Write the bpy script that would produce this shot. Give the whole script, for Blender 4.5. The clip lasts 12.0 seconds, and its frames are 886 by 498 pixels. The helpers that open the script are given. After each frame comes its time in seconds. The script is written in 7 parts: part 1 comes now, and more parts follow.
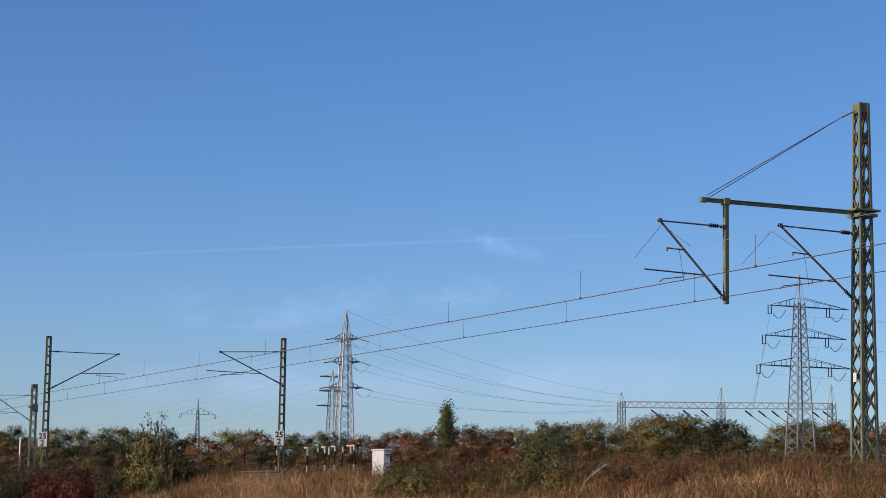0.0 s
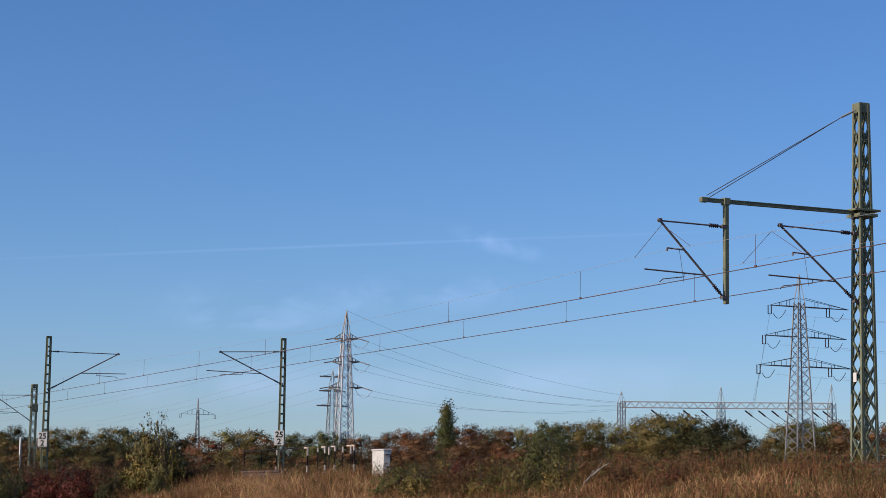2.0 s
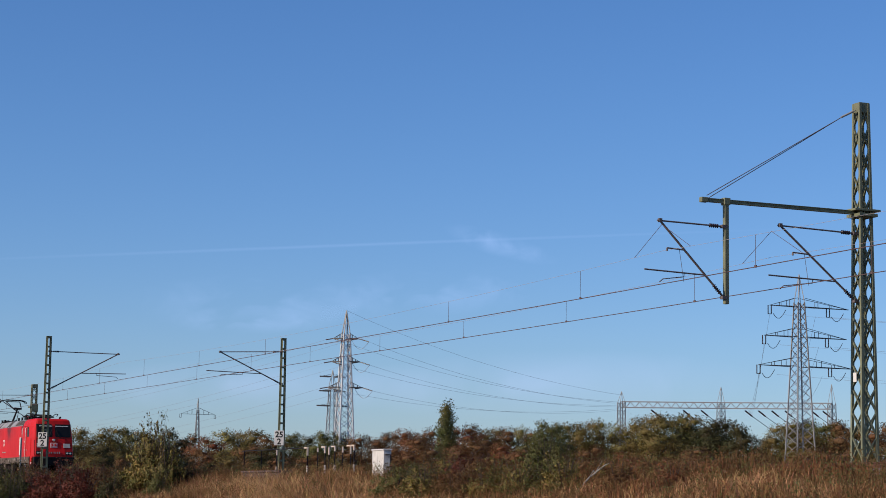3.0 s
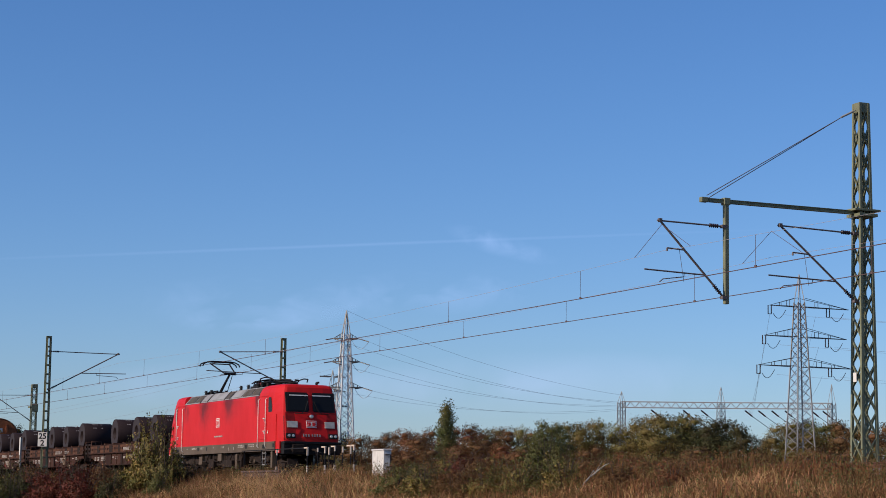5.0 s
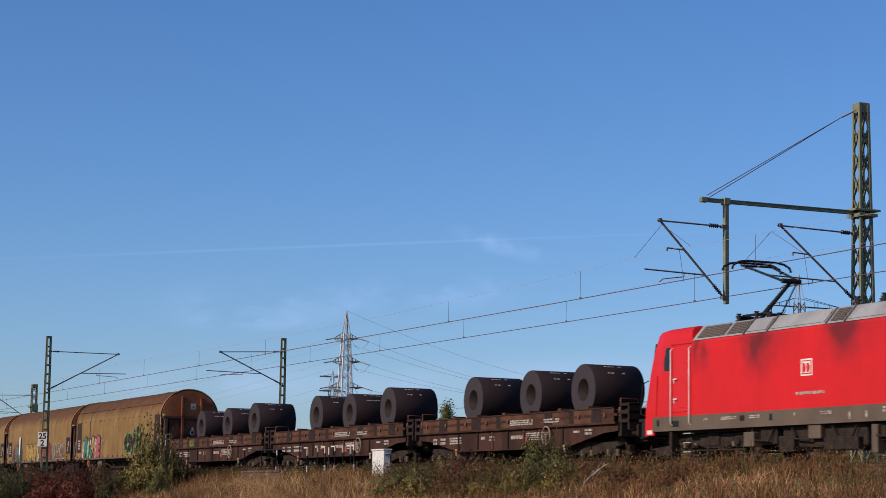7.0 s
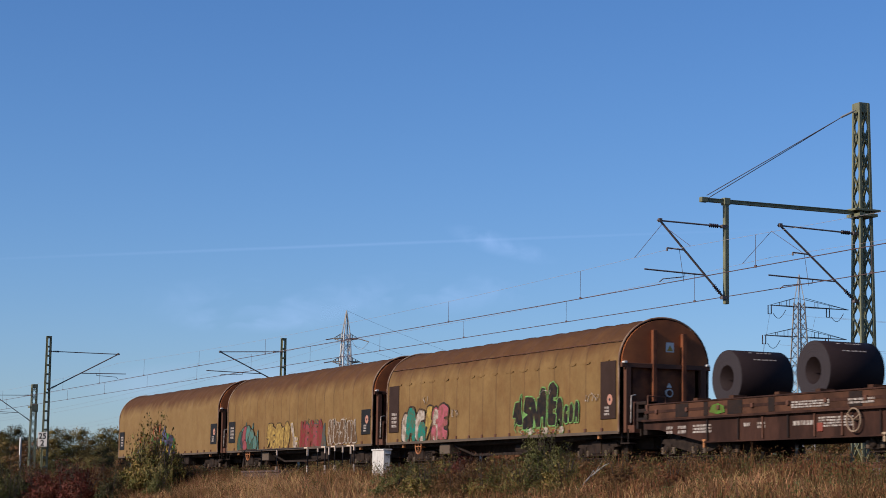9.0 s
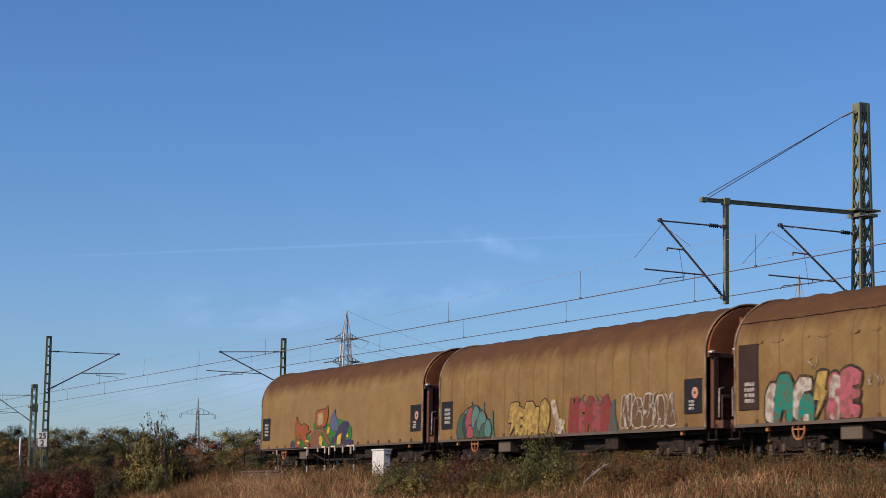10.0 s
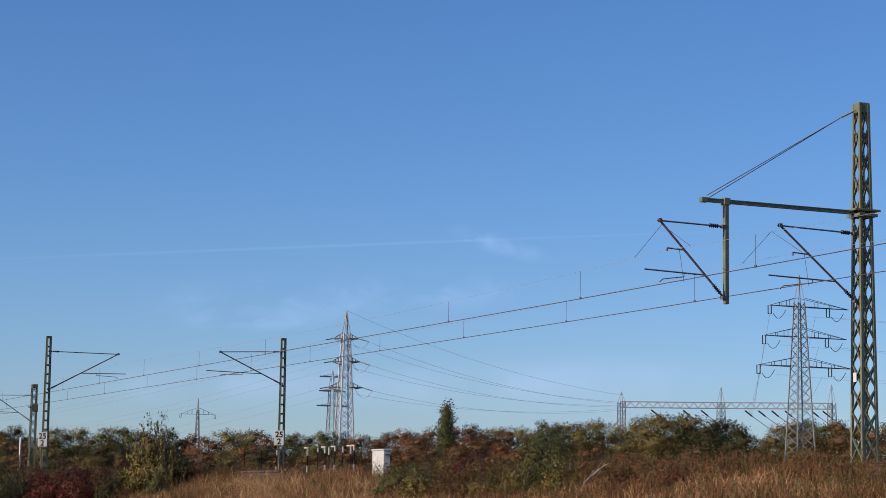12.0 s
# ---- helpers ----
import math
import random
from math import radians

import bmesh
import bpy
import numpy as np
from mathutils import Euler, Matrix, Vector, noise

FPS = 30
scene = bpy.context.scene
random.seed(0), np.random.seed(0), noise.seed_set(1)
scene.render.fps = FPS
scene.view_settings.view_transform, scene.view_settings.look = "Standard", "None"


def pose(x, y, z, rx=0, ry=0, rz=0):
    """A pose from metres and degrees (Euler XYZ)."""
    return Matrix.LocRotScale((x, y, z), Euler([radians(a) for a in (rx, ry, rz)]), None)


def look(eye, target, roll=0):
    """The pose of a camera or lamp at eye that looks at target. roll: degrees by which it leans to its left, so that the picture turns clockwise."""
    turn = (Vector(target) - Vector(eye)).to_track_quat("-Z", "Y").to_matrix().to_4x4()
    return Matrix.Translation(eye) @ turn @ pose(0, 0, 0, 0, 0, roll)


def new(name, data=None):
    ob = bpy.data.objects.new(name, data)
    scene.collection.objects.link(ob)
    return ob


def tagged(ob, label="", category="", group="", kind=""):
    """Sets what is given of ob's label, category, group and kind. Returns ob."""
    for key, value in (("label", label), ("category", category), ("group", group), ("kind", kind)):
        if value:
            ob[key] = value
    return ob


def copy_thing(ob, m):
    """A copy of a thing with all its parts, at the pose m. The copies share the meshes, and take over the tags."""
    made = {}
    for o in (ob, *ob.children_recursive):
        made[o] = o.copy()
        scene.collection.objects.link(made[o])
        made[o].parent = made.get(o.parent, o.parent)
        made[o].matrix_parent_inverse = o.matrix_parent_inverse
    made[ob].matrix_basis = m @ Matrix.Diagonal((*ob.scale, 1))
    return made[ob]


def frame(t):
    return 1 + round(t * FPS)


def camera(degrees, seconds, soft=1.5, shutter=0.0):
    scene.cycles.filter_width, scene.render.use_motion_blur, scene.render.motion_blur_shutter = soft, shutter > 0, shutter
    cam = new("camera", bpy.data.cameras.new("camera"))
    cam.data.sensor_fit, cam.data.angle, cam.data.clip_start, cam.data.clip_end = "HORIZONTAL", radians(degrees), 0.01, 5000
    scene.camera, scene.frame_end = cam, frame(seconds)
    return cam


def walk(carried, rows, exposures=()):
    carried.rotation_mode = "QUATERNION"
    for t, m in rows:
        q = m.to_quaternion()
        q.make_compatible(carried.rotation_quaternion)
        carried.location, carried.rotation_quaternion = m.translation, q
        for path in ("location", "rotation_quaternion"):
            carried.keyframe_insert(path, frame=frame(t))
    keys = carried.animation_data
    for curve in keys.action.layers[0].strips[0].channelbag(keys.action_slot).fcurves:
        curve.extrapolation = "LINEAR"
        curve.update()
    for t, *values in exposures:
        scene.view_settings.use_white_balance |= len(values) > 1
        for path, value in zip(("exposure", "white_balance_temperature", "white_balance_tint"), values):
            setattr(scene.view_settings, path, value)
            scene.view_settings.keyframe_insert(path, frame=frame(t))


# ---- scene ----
# x runs along the railway in the train's direction, y away from the camera, z up
EYE = (0.0, 0.0, 1.5)
RAIL_Z = 2.6          # rail top
TRACK_Y = 30.95       # centre of the near track
TRACK2_Y = 34.95      # centre of the far track
SPEED = 24.85         # metres a second
FRONT_6 = -58.1       # x of the locomotive's front buffers at 6 s

cam = camera(25.06, 12.0, soft=0.7, shutter=0.1)
YAW, PITCH, ROLL = radians(-66.03), radians(7.177), 0.862
ahead = Vector((math.sin(YAW) * math.cos(PITCH), math.cos(YAW) * math.cos(PITCH), math.sin(PITCH)))
stand = look(EYE, Vector(EYE) + ahead * 100, ROLL)
walk(cam, [(0.0, stand), (12.0, stand)], exposures=[(0.0, 0.14, 4655, 16), (12.0, 0.14, 4655, 16)])

# ---- light ----
SUN_DIR = Vector((0.05, -0.88, 0.47)).normalized()   # towards the sun
world = bpy.data.worlds.new("sky")
scene.world = world
world.use_nodes = True
wn = world.node_tree.nodes
sky = wn.new("ShaderNodeTexSky")
sky.sky_type = "NISHITA"
sky.sun_disc = False
sky.sun_elevation = math.asin(SUN_DIR.z)
sky.sun_rotation = math.atan2(SUN_DIR.x, SUN_DIR.y)
sky.air_density, sky.dust_density, sky.ozone_density = 1.0, 0.3, 1.4
wn["Background"].inputs["Strength"].default_value = 0.0695
tone = wn.new("ShaderNodeHueSaturation")
tone.inputs["Saturation"].default_value = 1.08
world.node_tree.links.new(sky.outputs["Color"], tone.inputs["Color"])
world.node_tree.links.new(tone.outputs["Color"], wn["Background"].inputs["Color"])
sun = new("sun", bpy.data.lights.new("sun", "SUN"))
sun.data.energy, sun.data.angle, sun.data.color = 5.0, radians(0.5), (1.0, 0.70, 0.38)
sun.matrix_world = look(SUN_DIR * 50, (0, 0, 0))


# ---- mesh building ----
class Mesh:
    """Collects points and faces of one part."""

    def __init__(self):
        self.v, self.f, self.smooth = [], [], []

    def add(self, verts, faces, smooth=False):
        n = len(self.v)
        self.v += [tuple(p) for p in verts]
        self.f += [tuple(i + n for i in f) for f in faces]
        self.smooth += [smooth] * len(faces)
        return self

    def box(self, x0, x1, y0, y1, z0, z1, bevel=0.0):
        if bevel <= 0:
            return self.add([(x, y, z) for x in (x0, x1) for y in (y0, y1) for z in (z0, z1)],
                            [(0, 1, 3, 2), (4, 6, 7, 5), (0, 4, 5, 1), (2, 3, 7, 6), (0, 2, 6, 4), (1, 5, 7, 3)])
        bm = bmesh.new()
        bmesh.ops.create_cube(bm, size=1)
        for p in bm.verts:
            p.co = ((x0 + x1) / 2 + p.co.x * (x1 - x0), (y0 + y1) / 2 + p.co.y * (y1 - y0), (z0 + z1) / 2 + p.co.z * (z1 - z0))
        bmesh.ops.bevel(bm, geom=bm.edges[:], offset=bevel, segments=2, affect="EDGES", profile=0.5)
        bm.verts.index_update()
        self.add([p.co for p in bm.verts], [[p.index for p in f.verts] for f in bm.faces])
        bm.free()
        return self

    def beam(self, a, b, w, h=None, up=(0, 0, 1)):
        """A bar of rectangular section from a to b."""
        a, b, h = Vector(a), Vector(b), h or w
        d = (b - a).normalized()
        s = d.cross(Vector(up))
        s = s.normalized() if s.length > 1e-4 else Vector((1, 0, 0))
        t = s.cross(d)
        c = [(-1, -1), (1, -1), (1, 1), (-1, 1)]
        return self.add([p + s * (i * w / 2) + t * (j * h / 2) for p in (a, b) for i, j in c],
                        [(0, 1, 5, 4), (1, 2, 6, 5), (2, 3, 7, 6), (3, 0, 4, 7), (3, 2, 1, 0), (4, 5, 6, 7)])

    def tube(self, path, r, n=6, ends=True):
        """A round bar along a path; r may be a list."""
        path = [Vector(p) for p in path]
        rs = r if isinstance(r, (list, tuple)) else [r] * len(path)
        d0 = (path[1] - path[0]).normalized()
        s = d0.orthogonal().normalized()
        verts, faces = [], []
        for k, p in enumerate(path):
            d = (path[min(k + 1, len(path) - 1)] - path[max(k - 1, 0)]).normalized()
            s = (s - d * s.dot(d)).normalized()
            t = d.cross(s)
            verts += [p + (s * math.cos(2 * math.pi * i / n) + t * math.sin(2 * math.pi * i / n)) * rs[k] for i in range(n)]
        for k in range(len(path) - 1):
            faces += [(k * n + i, k * n + (i + 1) % n, (k + 1) * n + (i + 1) % n, (k + 1) * n + i) for i in range(n)]
        self.add(verts, faces, True)
        if ends:
            m = len(path) - 1
            self.add(verts[:n], [tuple(range(n - 1, -1, -1))])
            self.add(verts[m * n:], [tuple(range(n))])
        return self

    def loft(self, rings, closed=True, caps=True, smooth=False):
        n = len(rings[0])
        verts = [p for ring in rings for p in ring]
        faces = []
        for k in range(len(rings) - 1):
            for i in range(n if closed else n - 1):
                j = (i + 1) % n
                faces.append((k * n + i, k * n + j, (k + 1) * n + j, (k + 1) * n + i))
        self.add(verts, faces, smooth)
        if caps:
            self.add(rings[0], [tuple(range(n - 1, -1, -1))])
            self.add(rings[-1], [tuple(range(n))])
        return self

    def disc_y(self, x, y0, y1, z, r, n=24, hole=0.0):
        """A wheel or coil whose axis runs along y."""
        c = [(math.cos(2 * math.pi * i / n), math.sin(2 * math.pi * i / n)) for i in range(n)]
        ring = lambda y, q: [(x + q * a, y, z + q * b) for a, b in c]
        if hole:
            chain = [ring(y0, hole), ring(y0, r - 0.02), ring(y0 + 0.02, r), ring(y1 - 0.02, r), ring(y1, r - 0.02), ring(y1, hole)]
            self.add([p for q in chain for p in q], [])
            o = len(self.v) - 6 * n
            for k, s in enumerate((False, True, True, True, False, True)):
                j = (k + 1) % 6
                self.f += [(o + k * n + i, o + k * n + (i + 1) % n, o + j * n + (i + 1) % n, o + j * n + i) for i in range(n)]
                self.smooth += [s] * n
        else:
            self.loft([ring(y0, r), ring(y1, r)], True, True, True)
        return self

    def data(self, name, material):
        me = bpy.data.meshes.new(name)
        me.from_pydata(self.v, [], self.f)
        me.polygons.foreach_set("use_smooth", self.smooth)
        me.materials.append(material)
        me.update()
        bm = bmesh.new()
        bm.from_mesh(me)
        bmesh.ops.recalc_face_normals(bm, faces=bm.faces)
        bm.to_mesh(me)
        bm.free()
        return me


def part(name, mesh, material, parent=None, label=""):
    """One mesh object, under its thing if one is given."""
    ob = new(name, mesh.data(name, material))
    ob.parent = parent
    return tagged(ob, label)


def thing(name, label, category, group="", place=(0, 0, 0), kind=""):
    ob = new(name)
    ob.location = place
    return tagged(ob, label, category, group, kind)


def share(name, data, parent, place=(0, 0, 0)):
    """A piece that shares its mesh with others like it."""
    ob = new(name, data)
    ob.parent, ob.location = parent, place
    return ob


# ---- materials ----
def material(name, color, rough=0.6, metal=0.0, vary=0.25, scale=3.0, grain=40.0, bump=0.15, second=None, amount=0.5, streak=1.0, island=0.0, translucent=0.0, sharp=0.12, coat=0.0, spec=0.35):
    """Base colour with stains at one scale, grain at a second, and a fine relief. second: the colour of stains and wear."""
    # every colour is scaled down to deepen shade against the sun; dark leaves less
    albedo_scale = 0.95 if translucent and max(color) < 0.3 else 0.8
    color, second = tuple(c * albedo_scale for c in color), second and tuple(c * albedo_scale for c in second)
    m = bpy.data.materials.new(name)
    m.use_nodes = True
    nt = m.node_tree
    n, l = nt.nodes, nt.links
    bsdf = n["Principled BSDF"]
    bsdf.inputs["Metallic"].default_value = metal
    bsdf.inputs["Coat Weight"].default_value = coat
    bsdf.inputs["Specular IOR Level"].default_value = spec
    co = n.new("ShaderNodeTexCoord")
    mp = n.new("ShaderNodeMapping")
    mp.inputs["Scale"].default_value = (1, 1, streak)
    l.new(co.outputs["Object"], mp.inputs["Vector"])
    big, fine = n.new("ShaderNodeTexNoise"), n.new("ShaderNodeTexNoise")
    for t, s, d in ((big, scale, 5), (fine, grain, 3)):
        t.inputs["Scale"].default_value, t.inputs["Detail"].default_value = s, d
        l.new(mp.outputs["Vector"], t.inputs["Vector"])
    ramp = n.new("ShaderNodeMapRange")
    ramp.inputs["From Min"].default_value, ramp.inputs["From Max"].default_value = 0.5 - sharp, 0.5 + sharp
    l.new(big.outputs["Fac"], ramp.inputs["Value"])
    mix = n.new("ShaderNodeMixRGB")
    dark = tuple(c * (1 - vary) for c in color)
    mix.inputs["Color1"].default_value = (*color, 1)
    mix.inputs["Color2"].default_value = (*(second or dark), 1)
    sc = n.new("ShaderNodeMath")
    sc.operation = "MULTIPLY"
    sc.inputs[1].default_value = amount
    l.new(ramp.outputs["Result"], sc.inputs[0])
    l.new(sc.outputs[0], mix.inputs["Fac"])
    hsv = n.new("ShaderNodeHueSaturation")
    l.new(mix.outputs["Color"], hsv.inputs["Color"])
    val = n.new("ShaderNodeMapRange")
    val.inputs["To Min"].default_value, val.inputs["To Max"].default_value = 1 - vary, 1 + vary
    l.new(fine.outputs["Fac"], val.inputs["Value"])
    if island:
        geo = n.new("ShaderNodeNewGeometry")
        rnd = n.new("ShaderNodeMapRange")
        rnd.inputs["To Min"].default_value, rnd.inputs["To Max"].default_value = 1 - island, 1 + island
        l.new(geo.outputs["Random Per Island"], rnd.inputs["Value"])
        mul = n.new("ShaderNodeMath")
        mul.operation = "MULTIPLY"
        l.new(val.outputs["Result"], mul.inputs[0])
        l.new(rnd.outputs["Result"], mul.inputs[1])
        l.new(mul.outputs[0], hsv.inputs["Value"])
        hue = n.new("ShaderNodeMapRange")
        hue.inputs["To Min"].default_value, hue.inputs["To Max"].default_value = 0.5 - island * 0.06, 0.5 + island * 0.06
        wh = n.new("ShaderNodeTexWhiteNoise")
        wh.noise_dimensions = "1D"
        l.new(geo.outputs["Random Per Island"], wh.inputs["W"])
        l.new(wh.outputs["Value"], hue.inputs["Value"])
        l.new(hue.outputs["Result"], hsv.inputs["Hue"])
    else:
        l.new(val.outputs["Result"], hsv.inputs["Value"])
    l.new(hsv.outputs["Color"], bsdf.inputs["Base Color"])
    rr = n.new("ShaderNodeMapRange")
    rr.inputs["To Min"].default_value, rr.inputs["To Max"].default_value = max(0.03, rough - 0.12), min(1, rough + 0.12)
    l.new(big.outputs["Fac"], rr.inputs["Value"])
    l.new(rr.outputs["Result"], bsdf.inputs["Roughness"])
    if bump:
        bp = n.new("ShaderNodeBump")
        bp.inputs["Strength"].default_value, bp.inputs["Distance"].default_value = bump, 0.02
        l.new(fine.outputs["Fac"], bp.inputs["Height"])
        l.new(bp.outputs["Normal"], bsdf.inputs["Normal"])
    if translucent:
        tr, ms = n.new("ShaderNodeBsdfTranslucent"), n.new("ShaderNodeMixShader")
        ms.inputs["Fac"].default_value = translucent
        l.new(hsv.outputs["Color"], tr.inputs["Color"])
        l.new(bsdf.outputs[0], ms.inputs[1])
        l.new(tr.outputs[0], ms.inputs[2])
        l.new(ms.outputs[0], n["Material Output"].inputs["Surface"])
    return m


RED = material("red_paint", (0.62, 0.010, 0.0045), 0.5, vary=0.07, scale=0.7, grain=6, bump=0.02, second=(0.42, 0.010, 0.005), amount=0.45, streak=0.5, spec=0.22)
RED_DOOR = material("red_door_paint", (0.59, 0.010, 0.0045), 0.5, vary=0.06, scale=2, bump=0.02, amount=0.3)
# the red darkened to carry the shade on the cab front, plus grime
RED_FRONT = material("shade_darkened_grimy_red", (0.40, 0.009, 0.005), 0.55, vary=0.2, scale=2.2, grain=30, bump=0.03, second=(0.17, 0.010, 0.007), amount=0.7, spec=0.2)
GREY_ROOF = material("grey_roof_paint", (0.36, 0.35, 0.33), 0.55, vary=0.12, scale=1.2, grain=15, second=(0.2, 0.18, 0.16), amount=0.5)
GRILLE = material("grille_dark", (0.12, 0.11, 0.10), 0.6, vary=0.15)
SKIRT = material("skirt_grey_brown", (0.125, 0.092, 0.058), 0.7, vary=0.15, scale=1.2, second=(0.085, 0.058, 0.036), amount=0.6)
UNDER = material("running_gear_grime", (0.040, 0.028, 0.020), 0.85, vary=0.3, scale=5, second=(0.016, 0.012, 0.010), amount=0.7, spec=0.12)
BLACK = material("black_rubber", (0.016, 0.015, 0.014), 0.65, vary=0.2, spec=0.2)
ROOF_GEAR = material("roof_gear_black", (0.02, 0.018, 0.018), 0.7, vary=0.3, spec=0.15)
STEEL = material("worn_bare_steel", (0.45, 0.44, 0.42), 0.35, 0.9, vary=0.2)
WHITE = material("white_paint", (0.84, 0.80, 0.70), 0.5, vary=0.06, second=(0.5, 0.46, 0.4), amount=0.35)
LAMP = material("lamp_reflector", (0.8, 0.78, 0.7), 0.15, 0.6, vary=0.05)
COIL = material("dark_rolled_steel", (0.024, 0.016, 0.0162), 0.65, 0.0, vary=0.15, scale=1.4, grain=18, second=(0.038, 0.025, 0.024), amount=0.5, bump=0.03, spec=0.1)
COIL_END = material("coil_edge_steel", (0.050, 0.042, 0.044), 0.75, 0.0, vary=0.1, scale=3, spec=0.1, bump=0.05)
FLAT = material("brown_wagon_paint", (0.060, 0.028, 0.017), 0.85, vary=0.35, scale=1.6, grain=9, second=(0.030, 0.015, 0.010), amount=0.85, streak=0.4, spec=0.15, sharp=0.07)
FLAT_SIDE = material("dusty_tan_brown_side", (0.108, 0.050, 0.025), 0.85, vary=0.3, scale=1.1, grain=12, second=(0.048, 0.024, 0.014), amount=0.85, spec=0.15, sharp=0.09)
RUST_END = material("rust_stained_end_wall", (0.50, 0.155, 0.032), 0.75, vary=0.3, scale=1.1, second=(0.13, 0.042, 0.016), amount=0.85, sharp=0.2)
FRAME_BROWN = material("dark_brown_frame", (0.115, 0.048, 0.024), 0.8, vary=0.3, scale=3, second=(0.13, 0.06, 0.03), amount=0.5)
MAST_GREEN = material("mast_grey_green", (0.245, 0.25, 0.135), 0.6, vary=0.18, scale=2.5, second=(0.14, 0.14, 0.08), amount=0.6)
GALV = material("galvanised_steel", (0.85, 0.84, 0.78), 0.6, 0.1, vary=0.18, scale=0.6, second=(0.5, 0.5, 0.47), amount=0.5)
GALV_DARK = material("dull_galvanised_steel", (0.38, 0.36, 0.32), 0.6, 0.1, vary=0.18, scale=0.6)
TUBE_DARK = material("dark_bracket_tube", (0.17, 0.135, 0.12), 0.6, 0.1, vary=0.2)
WIRE = material("copper_wire_oxidised", (0.13, 0.082, 0.072), 0.6, 0.0, vary=0.2)
PALE_WIRE = material("stranded_conductor", (0.34, 0.33, 0.33), 0.5, 0.2, vary=0.1)
BRONZE = material("pale_stranded_bronze", (0.42, 0.38, 0.36), 0.6, 0.0, vary=0.1)
INSUL = material("brown_porcelain", (0.05, 0.028, 0.024), 0.25, vary=0.1)
BALLAST = material("ballast_stone", (0.2, 0.17, 0.15), 0.9, vary=0.35, scale=6, grain=25, bump=0.8)
RAIL_M = material("rusty_rail", (0.13, 0.06, 0.035), 0.6, 0.3, vary=0.2)
BOX_GREY = material("light_grey_polyester", (0.80, 0.76, 0.67), 0.55, vary=0.06, scale=3, second=(0.45, 0.42, 0.36), amount=0.4)
CONCRETE = material("weathered_concrete", (0.3, 0.28, 0.25), 0.85, vary=0.2)
EARTH = material("dry_field_soil", (0.13, 0.085, 0.042), 0.95, vary=0.3, scale=0.4, grain=9, bump=0.5, second=(0.075, 0.058, 0.026), amount=0.7)
DRY_GRASS = material("dry_grass", (0.60, 0.38, 0.16), 0.8, vary=0.25, scale=0.45, grain=1.6, bump=0, second=(0.29, 0.155, 0.06), amount=0.95, island=0.45, translucent=0.2, spec=0.1)
WEED_BROWN = material("brown_weeds", (0.21, 0.095, 0.036), 0.85, vary=0.25, scale=0.5, grain=1.1, bump=0, second=(0.12, 0.08, 0.03), amount=0.9, island=0.45, translucent=0.15, spec=0.1)


def leaf(name, color, second, island=0.2, scale=0.35):
    return material(name, color, 0.55, vary=0.15, scale=scale, grain=1.5, bump=0, second=second, amount=0.9, island=island, translucent=0.18, spec=0.15)


LEAF_GREEN = leaf("leaf_green", (0.09, 0.10, 0.025), (0.13, 0.11, 0.03))
LEAF_OLIVE = leaf("leaf_olive", (0.16, 0.14, 0.036), (0.17, 0.115, 0.034))
LEAF_YELLOW = leaf("leaf_yellow", (0.27, 0.22, 0.06), (0.18, 0.16, 0.045))
LEAF_BROWN = leaf("leaf_brown", (0.16, 0.08, 0.028), (0.12, 0.078, 0.028))
LEAF_RED = leaf("leaf_red", (0.11, 0.024, 0.014), (0.07, 0.035, 0.016))
LEAF_BUSH = leaf("leaf_yellow_green", (0.21, 0.155, 0.035), (0.09, 0.09, 0.024), 0.5, 1.6)
LEAF_DARK = leaf("leaf_dark_green", (0.05, 0.056, 0.018), (0.07, 0.052, 0.018))
LEAF_RUST = leaf("leaf_rust", (0.20, 0.072, 0.026), (0.14, 0.075, 0.028))
BARK = material("bark", (0.1, 0.075, 0.055), 0.9, vary=0.3)


